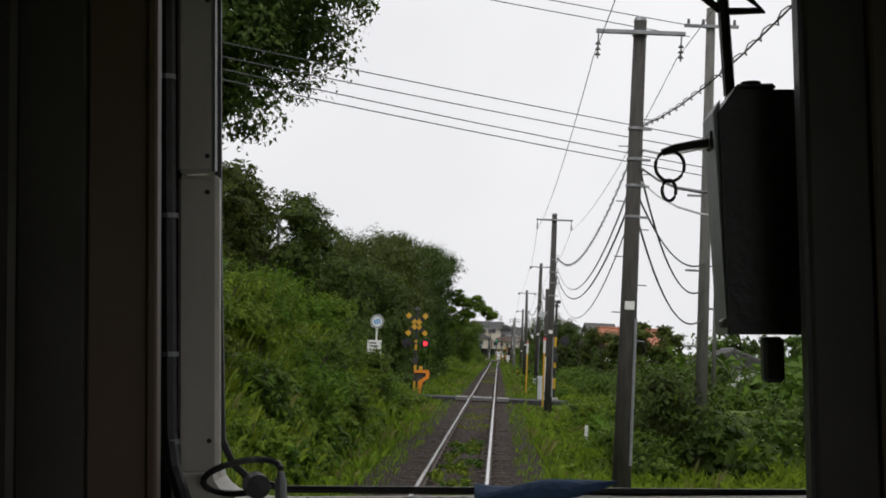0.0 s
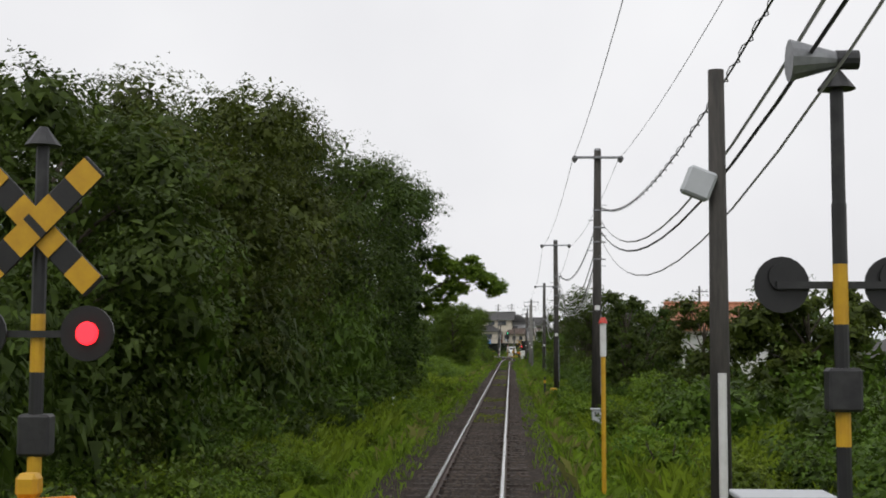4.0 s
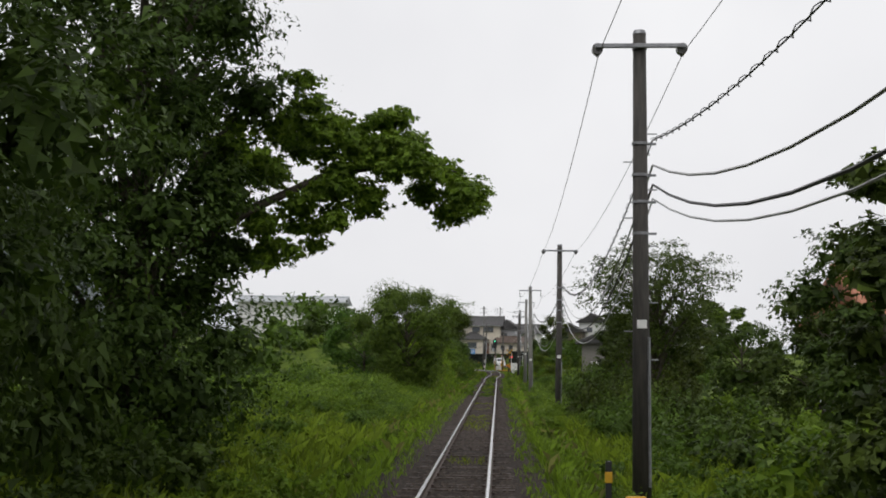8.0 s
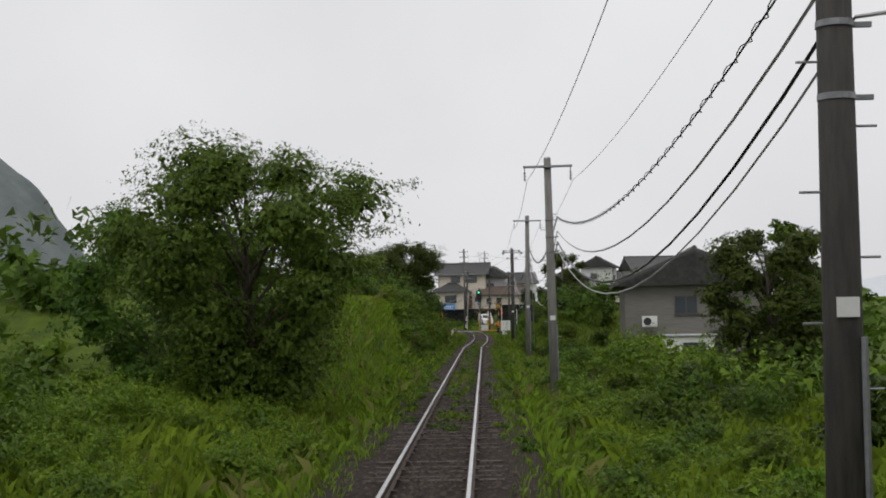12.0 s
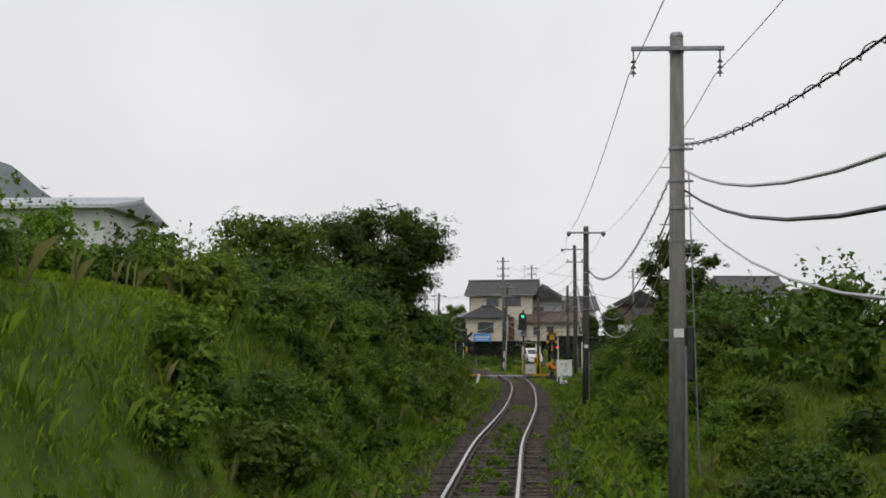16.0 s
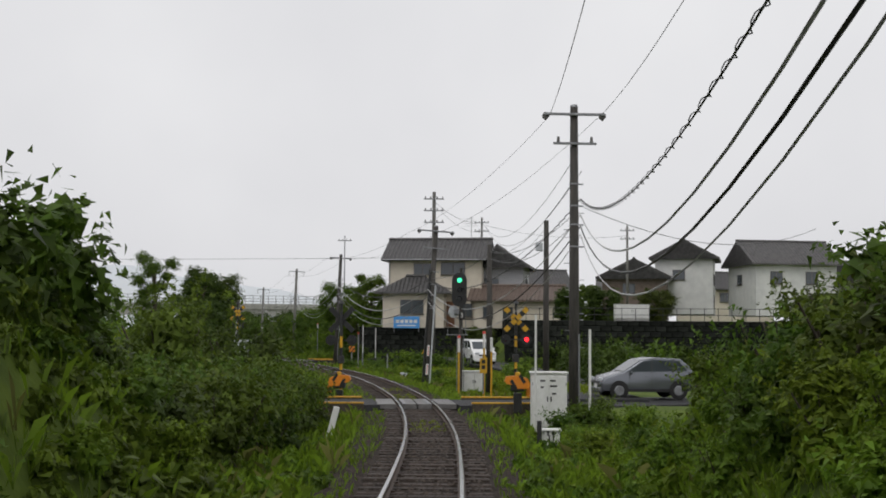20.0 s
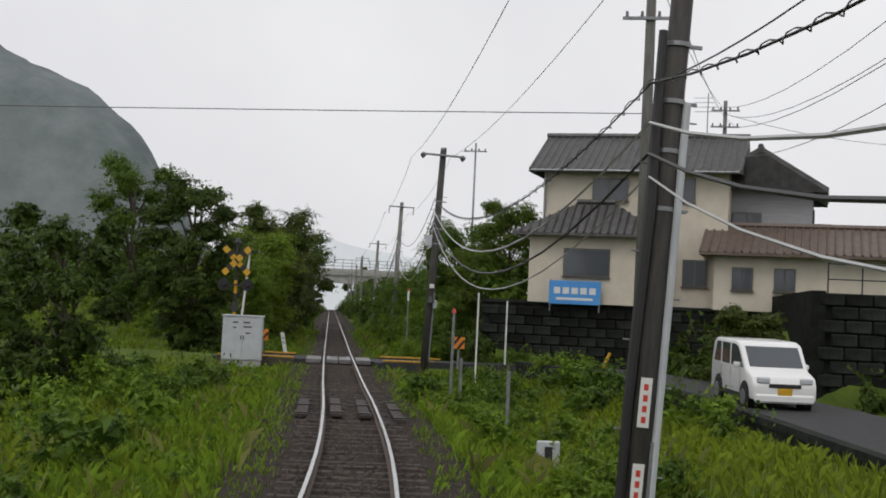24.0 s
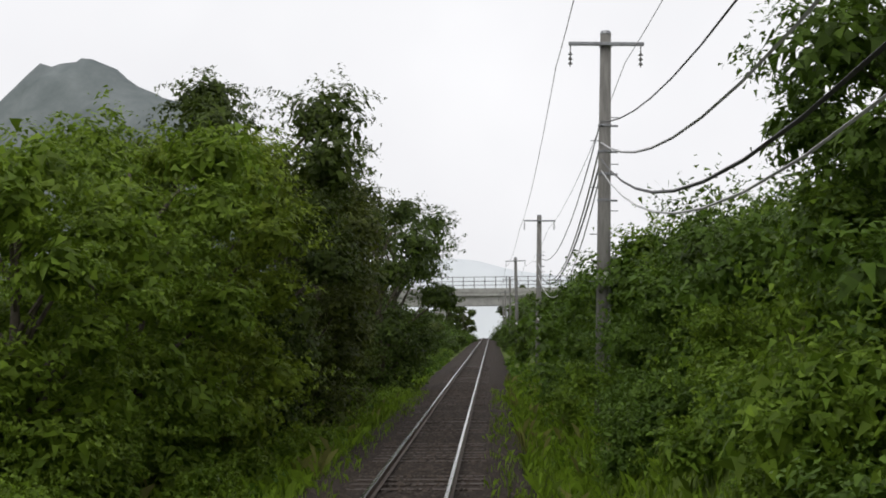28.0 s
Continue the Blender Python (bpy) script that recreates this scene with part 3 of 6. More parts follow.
rnd = random.Random(11)
for (y0, o0, t0, k0), (y1, o1, t1, k1) in zip(POLES, POLES[1:]):
    far = y0 > 400
    for s in (-0.75, 0.75):
        drop0, drop1 = (0.72 if k0 in (0, 3) else 0.36), (0.72 if k1 in (0, 3) else 0.36)
        wire("line_wire", (cx(y0) + o0 + s, y0, cz(y0) + t0 - drop0), (cx(y1) + o1 + s, y1, cz(y1) + t1 - drop1), 0.45, 0.008, M_WIRE,
             "thin grey wire strung between line poles", "line wires")
    if far:
        continue
    low0, low1 = (-0.9 if k0 == 2 else 0.0), (-0.9 if k1 == 2 else 0.0)
    for z, sag, r, material in ((-1.95, 1.2, 0.014, M_CABLE), (-2.4, 1.65, 0.02, M_CABLEW), (-2.75, 1.8, 0.022, M_CABLE), (-3.0, 2.05, 0.015, M_CABLEW)):
        o = 0.2
        pull = sag * rnd.uniform(0.85, 1.1)
        hung = wire("sagging_cable", (cx(y0) + o0 + o, y0, cz(y0) + t0 + z + low0), (cx(y1) + o1 + o, y1, cz(y1) + t1 + z + low1), pull, r, material,
             "thick sagging communication cable between poles" if material is M_CABLE else "pale grey sagging cable between poles", "communication cables")
        if z == -1.95 and y0 < 310:
            # the cable is lashed to its bearer by an open spiral
            line = sagging((cx(y0) + o0 + o, y0, cz(y0) + t0 + z + low0), (cx(y1) + o1 + o, y1, cz(y1) + t1 + z + low1), pull, 260)
            part("spiral_hanger", tube([p + Vector((0.038 * math.cos(k * 1.05), 0, 0.038 * math.sin(k * 1.05))) for k, p in enumerate(line)], 0.008, 3), M_CABLE, hung)
# slack jumpers on the first pole
for z0, z1, sag in ((4.6, 3.9, 0.5), (5.2, 3.3, 0.9), (4.2, 2.6, 0.8)):
    wire("sagging_cable", (3.1, 19.4, z0 + 0.6), (5.5, 26.5, z1 + 0.6), sag, 0.02, M_CABLE, "thick sagging communication cable between poles", "communication cables")


def plain_pole(x, y, z, h, r, material, label, arms=0):
    p = empty("service_pole", pose(x, y, z), label, "utility pole", group="service poles")
    smooth(part("shaft", cyl(r, r * 0.72, h, seg=12), material, p))
    for k in range(arms):
        part("crossarm", box(1.3, 0.07, 0.07, 0, -0.12, h - 0.5 - 0.75 * k), M_STEEL, p)
        for s in (-0.55, -0.2, 0.2, 0.55):
            part("insulator", cyl(0.04, 0.03, 0.13, s, -0.12, h - 0.43 - 0.75 * k, 8), M_PORC, p)
    return p


p = plain_pole(5.5, 26.5, -0.7, 11.4, 0.15, M_POLE, "pale concrete service pole with brackets beside shrubs", 1)
for k in range(6):
    part("bracket", box(0.5, 0.05, 0.05, 0.2 * (1 if k % 2 else -1), 0, 3.2 + 0.9 * k), M_STEEL, p)
sp = plain_pole(3.12, 62.3, -0.6, 6.15, 0.13, M_POLEDARK, "short dark pole with a grey box beside the crossing")
part("junction_box", box(0.34, 0.2, 0.34, -0.25, -0.1, -0.17, bevel=0.03, m=pose(0, 0, 4.7, 0, 22, 0)), M_CABINET, sp, "tilted pale box")
part("conduit", cyl(0.05, 0.05, 2.6, 0.0, -0.15, 0.0, 8), M_WHITE, sp)
sp = plain_pole(3.82, 296.6, -0.5, 7.5, 0.14, M_POLEDARK, "slim dark pole with a small pale box beside the crossing")
part("junction_box", box(0.3, 0.2, 0.36, -0.3, -0.1, 6.2, bevel=0.03), M_CABINET, sp, "pale box")
plain_pole(1.45, 298.6, -0.4, 6.5, 0.14, M_POLEDARK, "slim dark pole with cables beside the railway signal")
plain_pole(-2.0, 323.4, 0.0, 11.2, 0.15, M_POLE, "tall concrete pole with crossarms in front of the house", 3)
plain_pole(1.0, 352.0, 2.6, 9.6, 0.12, M_POLE, "concrete pole behind the cream house", 3)
plain_pole(-12.0, 362.0, 2.3, 9.0, 0.07, M_STEEL, "thin aerial mast among trees", 1)
plain_pole(14.0, 356.0, 2.9, 9.0, 0.13, M_POLE, "concrete service pole among houses", 2)
plain_pole(12.5, 66.0, -0.4, 8.2, 0.13, M_POLE, "pale concrete service pole beyond the shrubs", 1)
plain_pole(16.0, 150.0, -0.4, 7.5, 0.12, M_POLE, "pale concrete service pole beyond the shrubs", 1)
# wires across the line
for a, b, sag in (((-20, 5.2, 7.95), (5.5, 26.5, 7.5), 0.2), ((-20, 4.6, 7.7), (5.5, 26.5, 7.2), 0.22), ((-20, 3.3, 7.6), (5.5, 26.5, 6.8), 0.25), ((-20, 3.0, 7.4), (5.5, 26.5, 6.6), 0.25), ((-20, 10.6, 10.2), (5.5, 26.5, 10.2), 0.2), ((-20, 10.2, 10.0), (5.0, 26.5, 10.0), 0.2),
                  ((-90, 318, 7.2), (-2.0, 323.4, 7.0), 0.5), ((1.0, 352, 11.6), (14, 356, 11.0), 0.6),
                  ((-2.0, 323.4, 10.6), (1.0, 352, 11.8), 0.5), ((-1.5, 323.4, 9.9), (1.4, 352, 11.1), 0.6), ((1.0, 352, 11.9), (3.95, 281.2, 7.6), 1.9), ((1.3, 352, 11.5), (4.1, 281.2, 7.1), 2.0),
                  ((0.7, 352, 11.1), (3.8, 281.2, 6.7), 2.0), ((1.0, 352, 9.8), (3.82, 296.6, 6.7), 1.4), ((1.45, 298.6, 5.8), (3.95, 281.2, 5.9), 0.5), ((1.45, 298.6, 5.5), (3.95, 281.2, 5.6), 0.6),
                  ((1.45, 298.6, 5.8), (-1.4, 308, 5.0), 0.3), ((4.2, 281.2, 6.0), (16, 300, 7.0), 0.9)):
    wire("line_wire", a, b, sag, 0.011, M_WIRE, "thin dark wire crossing above the track", "crossing wires")


# ---- crossing equipment ----
def warning_signal(m, lit, label, cross=True):
    p = empty("crossing_signal", m, label, "crossing signal", group="crossing signals")
    for k in range(7):
        part("post_band", cyl(0.055, 0.055, 0.42, 0, 0, 0.42 * k, 12), M_YELLOW if k % 2 else M_BLACK, p)
    for a in (45, -45) if cross else ():
        board = part("cross_board", box(1.25, 0.03, 0.2, 0, -0.09 if a > 0 else -0.13, -0.1, bevel=0.008, m=pose(0, 0, 3.15, 0, a, 0)), M_BLACK, p, "black and yellow striped cross board")
        for d in (-0.5, -0.13, 0.13, 0.5):
            part("yellow_stripe", box(0.2, 0.008, 0.19, d, -0.113 if a > 0 else -0.152, -0.095, m=pose(0, 0, 3.15, 0, a, 0)), M_YELLOW, board)
    part("bell_cap", cyl(0.14, 0.03, 0.14, 0, 0, 3.75, 12), M_DARKMETAL, p)
    part("mast_tip", cyl(0.05, 0.05, 0.9, 0, 0, 2.94, 12), M_DARKMETAL, p)
    part("lamp_arm", box(0.9, 0.05, 0.05, 0, -0.05, 2.35), M_DARKMETAL, p)
    for s in (-0.4, 0.4):
        b = part("lamp_shield", cyl(0.20, 0.20, 0.03, m=pose(s, -0.09, 2.38, 90, 0, 0), seg=20), M_BLACK, p)
        on = lit and s * lit > 0
        part("lamp_lens", cyl(0.085, 0.07, 0.05, m=pose(s, -0.12, 2.38, 90, 0, 0), seg=16), M_REDLAMP if on else M_REDGLASS, b, "lit red lens" if on else "dark red lens")
        part("lamp_hood", cyl(0.10, 0.11, 0.16, m=pose(s, -0.06, 2.40, 90, 0, 0) @ pose(0, 0.035, 0), seg=16), M_BLACK, b) if not on else None
    part("lamp_case", box(0.24, 0.18, 0.30, 0, 0.02, 1.5, bevel=0.02), M_DARKMETAL, p)
    part("footing", box(0.35, 0.35, 0.12, 0, 0, -0.06, bevel=0.02), M_CONCRETE, p)
    return p


def barrier_machine(m, side, label, hooked=False):
    p = empty("barrier_machine", m, label, "barrier machine", group="crossing barrier machines")
    part("stand", box(0.26, 0.30, 0.62, 0, 0, -0.1, bevel=0.02), M_BLACK, p)
    part("gearbox", box(0.44, 0.34, 0.40, 0, 0, 0.56, bevel=0.05), M_DARKMETAL, p)
    if hooked:
        hook = [(side * x, z) for x, z in ((-0.30, 0.95), (-0.26, 1.03), (0.34, 1.06), (0.40, 0.98), (0.38, 0.78), (0.12, 0.62), (0.04, 0.22), (-0.12, 0.22), (-0.09, 0.66), (0.24, 0.84), (0.24, 0.95))]
        part("guard_hook", prism(hook, 0.10, pose(0, -0.22, 0)), M_ORANGE, p, "orange hooked guard")
    else:
        shell = [(side * x, z) for x, z in ((-0.34, 0.66), (-0.40, 0.80), (-0.30, 0.98), (0.02, 1.06), (0.36, 1.04), (0.42, 0.90), (0.34, 0.80), (0.10, 0.76), (0.02, 0.66))]
        body = part("cover", prism(shell, 0.34, pose(0, -0.20, 0)), M_ORANGE, p, "orange hooded cover")
        for x in (-0.16, 0.16):
            part("black_stripe", box(0.10, 0.006, 0.30, x, -0.206, -0.15, m=pose(0, 0, 0.88, 0, side * 32, 0)), M_BLACK, body)
        part("counterweight", box(0.16, 0.12, 0.30, -side * 0.34, -0.02, 0.40, bevel=0.03), M_ORANGE, p, "orange counterweight")
    part("arm_clamp", box(0.16, 0.16, 0.14, 0, -0.1, 1.04, bevel=0.03), M_YELLOW, p)
    return p


def stripe_board(m, label):
    p = empty("striped_guard_board", m, label, "hazard board", group="striped guard boards")
    part("post", cyl(0.05, 0.05, 1.1, z=-0.4, seg=10), M_STEEL, p)
    b = part("board", box(0.44, 0.03, 0.44, 0, -0.05, 0.5, bevel=0.006), M_ORANGE, p, "orange board")
    for k in (-0.12, 0.1):
        part("black_stripe", box(0.09, 0.006, 0.40, k, -0.068, -0.2, m=pose(0, 0, 0.72, 0, 38, 0)), M_BLACK, b)
    return p


def sensor_post(m, height, cap, label):
    p = empty("sensor_post", m, label, "sensor post", group="sensor posts")
    part("yellow_post", cyl(0.042, 0.042, height - 0.75, seg=12), M_YELLOW, p)
    part("sensor_body", cyl(0.058, 0.058, 0.6, 0, 0, height - 0.78, 14), M_WHITE, p, "off-white sensor tube")
    if cap:
        part("red_cap", cyl(0.085, 0.045, 0.11, 0, 0, height - 0.18, 14), M_RED, p)
    return p


def cabinet(m, w, d, h, label, legs=0.0, material=None, marks=True):
    p = empty("equipment_cabinet", m, label, "equipment cabinet", group="trackside cabinets")
    part("plinth", box(w - 0.06, d - 0.06, 0.25 + legs, 0, 0, -0.3), M_CONCRETE, p)
    b = part("body", box(w, d, h, 0, 0, legs - 0.05, bevel=0.02), material or M_CABINET, p)
    part("roof", box(w + 0.08, d + 0.08, 0.05, 0, 0, legs + h - 0.05, bevel=0.012), material or M_CABINET, p)
    for s in (-1, 1):
        dr = part("door", box(w / 2 - 0.035, 0.02, h - 0.12, s * w / 4, -d / 2 - 0.008, legs, bevel=0.006), material or M_CABINET, p)
        part("handle", box(0.03, 0.03, 0.14, s * 0.05, -d / 2 - 0.03, legs + h * 0.45), M_DARKMETAL, dr)
        part("hinge", box(0.02, 0.02, 0.08, s * (w / 2 - 0.03), -d / 2 - 0.02, legs + h * 0.75), M_STEEL, dr)
    if marks:
        for i, (a, b_, c) in enumerate(((-0.18, 0.82, 0.14), (0.1, 0.82, 0.16), (0.12, 0.72, 0.2), (-0.2, 0.70, 0.08), (0.14, 0.58, 0.12))):
            part("lettering_bar", box(c * w, 0.004, 0.05, a * w, -d / 2 - 0.021, legs + h * b_), M_DARKMETAL, p)
    return p


def milepost(m, text, label):
    p = empty("trackside_post", m, label, "marker post", group="marker posts")
    part("board", box(0.16, 0.06, 0.95, 0, 0, -0.25, bevel=0.012), M_WHITE, p)
    for i, ch in enumerate(text):
        lettering(ch, 0.20, M_BLACK, p, pose(0, -0.034, 0.45 - 0.18 * i, 90, 0, 0))
    return p


def E_(off, y, rz=0.0, dz=0.0):
    """A pose on the ground beside the track."""
    return pose(cx(y) + off / lean_of(y), y, cz(y) + ground_z(off, y) + dz, 0, 0, turn(y) + rz)


def W_(x, y, rz=0.0, dz=0.0):
    """A pose on the ground at a place."""
    return pose(x, y, ground_at(x, y) + dz, 0, 0, rz)


# first crossing
TALLER = Matrix.Diagonal((1.15, 1.15, 1.2, 1))
warning_signal(W_(-3.4, 58.3, 4, -0.1) @ TALLER, 1, "black and yellow crossing signal with a lit red lamp among shrubs")
barrier_machine(W_(-3.05, 57.4, 0, 0.1) @ Matrix.Diagonal((1.1, 1.1, 1.4, 1)), 1, "orange and black barrier machine beside the first crossing", True)
warning_signal(W_(3.45, 58.2, 180, 0.3) @ TALLER, 0, "crossing signal with two dark lamps beside a line pole", False)
horn = empty("loudspeaker", W_(3.45, 58.2, 180, 0.3) @ TALLER @ pose(0, 0, 3.86), "grey horn loudspeaker on top of the crossing signal", "loudspeaker")
part("horn", cyl(0.06, 0.15, 0.34, m=pose(0.0, 0, 0.1, 0, 90, 0), seg=14), M_STEEL, horn)
part("driver", cyl(0.07, 0.07, 0.16, m=pose(-0.16, 0, 0.1, 0, 90, 0), seg=12), M_DARKMETAL, horn)
sensor_post(W_(2.75, 53.4, 0), 3.6, True, "yellow post with an off-white sensor tube and red cap")
sensor_post(W_(2.38, 70.5, 0), 3.45, True, "yellow post with an off-white sensor tube and red cap in grass")
cabinet(W_(3.05, 58.7, 0), 0.75, 0.5, 1.6, "light grey metal cabinet beside the first crossing")
cabinet(W_(3.4, 87.4, 0, 0.5), 0.3, 0.2, 0.45, "small grey box fixed beside a line pole", marks=False)
sg = empty("round_road_sign", W_(-5.5, 59.6, 8) @ TALLER, "round blue and white road sign above a white notice board", "road sign")
part("post", cyl(0.04, 0.04, 3.4, seg=10), M_WHITE, sg)
rb = part("sign_disc", cyl(0.30, 0.30, 0.02, m=pose(0, -0.05, 3.35, 90, 0, 0), seg=28), M_WHITE, sg)
part("rim", cyl(0.285, 0.285, 0.004, m=pose(0, -0.071, 3.35, 90, 0, 0), seg=28), M_STEEL, rb, "grey rim")
part("white_face", cyl(0.22, 0.22, 0.004, m=pose(0, -0.076, 3.35, 90, 0, 0), seg=28), M_WHITE, rb)
for k, h in ((-0.10, 0.20), (0.0, 0.24), (0.10, 0.20)):
    part("blue_bar", box(0.065, 0.004, h, k, -0.083, -h / 2, m=pose(0, 0, 3.35, 0, -14, 0)), M_BLUE, rb)
nb = part("notice_board", box(0.62, 0.03, 0.62, -0.08, -0.06, 1.95, bevel=0.006), M_WHITE, sg)
for a, b_, w in ((-0.15, 2.42, 0.3), (-0.1, 2.30, 0.36), (0.06, 2.06, 0.14)):
    part("lettering_bar", box(w, 0.004, 0.05, a, -0.078, b_), M_DARKMETAL, nb)
for oy, oo in ((99.0, -4.1), (34.5, 3.4)):
    ob = empty("marker_stake", E_(oo, oy), "weathered white marker stake in the grass", "marker stake", group="marker stakes")
    part("stake", box(0.10, 0.08, 0.9, 0, 0, -0.2, bevel=0.01), M_WHITE, ob)
# poleside box past the overhanging tree
ob = empty("pole_guard", E_(3.0, 116.2), "yellow guard box with black lettering bars beside a line pole", "guard box")
part("box", box(0.36, 0.24, 0.62, 0.05, 0, 0.0, bevel=0.03), M_YELLOW, ob)
for k in range(3):
    part("lettering_bar", box(0.05, 0.004, 0.2, -0.06 + 0.1 * k, -0.123, 0.22), M_BLACK, ob)
ob = empty("warning_post", E_(2.55, 115.8), "slim black post with a yellow band beside the track", "warning post")
part("post", box(0.10, 0.08, 1.3, 0, 0, -0.1, bevel=0.01), M_BLACK, ob)
part("yellow_band", box(0.12, 0.10, 0.18, 0, 0, 0.85, bevel=0.008), M_YELLOW, ob)

# second crossing
cabinet(W_(3.05, 279.6, 0, 0.3), 1.0, 0.7, 1.5, "large off-white cabinet with lettering beside the second crossing", material=M_WHITE)
cabinet(W_(2.85, 274.6, 0, 0.1), 0.42, 0.35, 0.5, "small white concrete box in the grass by the track", material=M_WHITE)
ob = empty("marker_stake", W_(2.55, 274.2), "short dark stake in the grass beside a white box", "marker stake", group="marker stakes")
part("stake", box(0.11, 0.11, 0.9, 0, 0, -0.1, bevel=0.01), M_DARKMETAL, ob)
ob = empty("cable_post", W_(2.6, 277.6), "thin white pole beside the crossing cabinet", "thin pole")
part("pole", cyl(0.03, 0.03, 3.4, seg=8), M_WHITE, ob)
ob = empty("cable_post", W_(4.3, 280.6), "thin white pole beside the tall line pole", "thin pole")
part("pole", cyl(0.04, 0.04, 3.0, seg=8), M_WHITE, ob)
warning_signal(W_(2.45, 292.4, 4, 0.3), 1, "crossing signal with a lit red lamp by the second crossing")
barrier_machine(W_(2.28, 283.4, 0, 0.3), -1, "orange barrier machine at the end of the yellow edge beam")
warning_signal(W_(-4.15, 291.0, 184, 0.1), 0, "black and yellow crossing signal among dark shrubs")
barrier_machine(W_(-4.05, 289.7, 0, 0.2), 1, "orange barrier machine beside a striped signal post")
milepost(W_(-2.75, 276.4, 0, 0.25) @ pose(0, 0, 0, 0, 14, 0), "", "leaning white marker post beside the track")
sensor_post(W_(0.16, 297.2), 2.85, True, "yellow post with an off-white sensor tube and red cap")
sensor_post(W_(1.23, 297.0), 3.1, True, "yellow post with an off-white sensor tube and red cap")
sensor_post(W_(1.54, 296.8), 2.95, False, "yellow post with an off-white sensor tube by the road")
cabinet(W_(0.75, 300.2, 8, 0.15), 0.95, 0.6, 1.0, "low white equipment cabinet with a pitched grey lid by the road", material=M_WHITE, marks=False)
ob = empty("warning_plate", W_(1.2, 296.4, 6, 0.45), "yellow plate with black lettering bars on a post", "warning plate")
part("post", cyl(0.03, 0.03, 1.5, seg=8), M_STEEL, ob)
pl = part("plate", box(0.30, 0.02, 0.62, 0, -0.04, 0.85, bevel=0.005), M_YELLOW, ob)
for z in (1.25, 1.02):
    part("lettering_bar", box(0.16, 0.004, 0.16, 0, -0.054, z), M_BLACK, pl)

# colour light signal
s = empty("railway_signal", W_(0.2, 299.2, 8), "colour-light railway signal showing green on a dark mast", "railway signal")
part("mast", cyl(0.09, 0.075, 5.7, seg=12), M_POLEDARK, s)
prof = [(0.33 * math.cos(math.radians(a)), 0.42 + 0.33 * math.sin(math.radians(a))) for a in range(0, 181, 15)]
prof += [(0.33 * math.cos(math.radians(a)), -0.42 + 0.33 * math.sin(math.radians(a))) for a in range(180, 361, 15)]
bk = part("backboard", prism(prof, 0.04, pose(-0.1, -0.2, 4.75)), M_BLACK, s, "black oval backboard")
for z, on in ((0.42, True), (0.0, False), (-0.40, False)):
    part("lens", cyl(0.10, 0.10, 0.03, m=pose(-0.1, -0.205, 4.75 + z, 90, 0, 0), seg=20), M_GREENLAMP if on else M_DARKLENS, bk, "lit green lens" if on else "")
    hood = bmesh.new()
    pts = [(0.13 * math.cos(math.radians(a)), 0.13 * math.sin(math.radians(a))) for a in range(0, 181, 20)]
    pts += [(0.12 * math.cos(math.radians(a)), 0.12 * math.sin(math.radians(a))) for a in range(180, -1, -20)]
    part("hood", prism(pts, 0.2, pose(-0.1, -0.4, 4.75 + z), hood), M_BLACK, bk)
rp = part("repeater_disc", cyl(0.27, 0.27, 0.03, m=pose(-0.34, -0.1, 3.78, 90, 0, 25), seg=20), M_CABINET, s, "pale grey disc with a small case")
part("case", box(0.2, 0.2, 0.24, -0.22, -0.2, 3.66, bevel=0.03), M_STEEL, s)
part("number_plate", box(0.28, 0.02, 0.34, 0.02, -0.11, 3.45), M_BLACK, s)
lettering("3", 0.30, M_WHITE, s, pose(0.02, -0.122, 3.62, 90, 0, 0))
part("platform", box(0.9, 0.5, 0.04, -0.15, 0.1, 2.75), M_STEEL, s)
for x in (-0.55, 0.25):
    part("rail_post", tube([(x, 0.3, 2.78), (x, 0.3, 3.4)], 0.015, 6), M_STEEL, s)
for k in range(8):
    part("rung", tube([(-0.15, 0.16, 0.4 + 0.3 * k), (0.15, 0.16, 0.4 + 0.3 * k)], 0.012, 5), M_STEEL, s)
for x in (-0.15, 0.15):
    part("ladder_stile", tube([(x, 0.16, 0.0), (x, 0.16, 2.8)], 0.016, 5), M_STEEL, s)
ob = empty("marker_box", W_(-3.4, 316.6, 14), "white square marker with a dark centre in the grass", "marker", group="marker posts")
part("frame", box(0.42, 0.10, 0.46, 0, 0, 0.1, bevel=0.02), M_CABINET, ob)
part("dark_slot", box(0.14, 0.02, 0.26, 0, -0.055, 0.2), M_DARKMETAL, ob)
part("post", cyl(0.04, 0.04, 0.5, 0, 0, -0.3, 8), M_STEEL, ob)

# third crossing
cabinet(pose(-17.08, 339.3, -0.1, 0, 0, 16), 1.5, 0.8, 1.65, "large pale blue-grey cabinet with lettering bars at the third crossing", material=M_CABINET)
warning_signal(W_(-17.82, 340.3, 14, 0.05) @ TALLER, 0, "yellow and black crossing signal behind a pale cabinet")
stripe_board(W_(-17.3, 342.4, 14, 0.45), "orange and black striped guard board at the crossing")
stripe_board(W_(-8.9, 340.0, 10, 0.45), "orange and black striped guard board in the grass at the crossing")
milepost(W_(-17.65, 346.6, 14, 0.6) @ pose(0, 0, 0, 0, -12, 0), "40", "leaning white post with black numerals at the crossing")
ob = empty("lamp_pole", W_(-18.75, 343.5, 10) @ pose(0, 0, 0, 0, 4.5, 0), "white pole with a flat dark panel on top by the crossing", "lamp pole")
part("pole", cyl(0.055, 0.045, 4.3, seg=10), M_WHITE, ob)
part("flat_head", box(0.75, 0.5, 0.06, 0, 0, 4.3, bevel=0.015), M_DARKMETAL, ob)
part("bracket", box(0.06, 0.3, 0.14, 0, 0, 4.16), M_STEEL, ob)
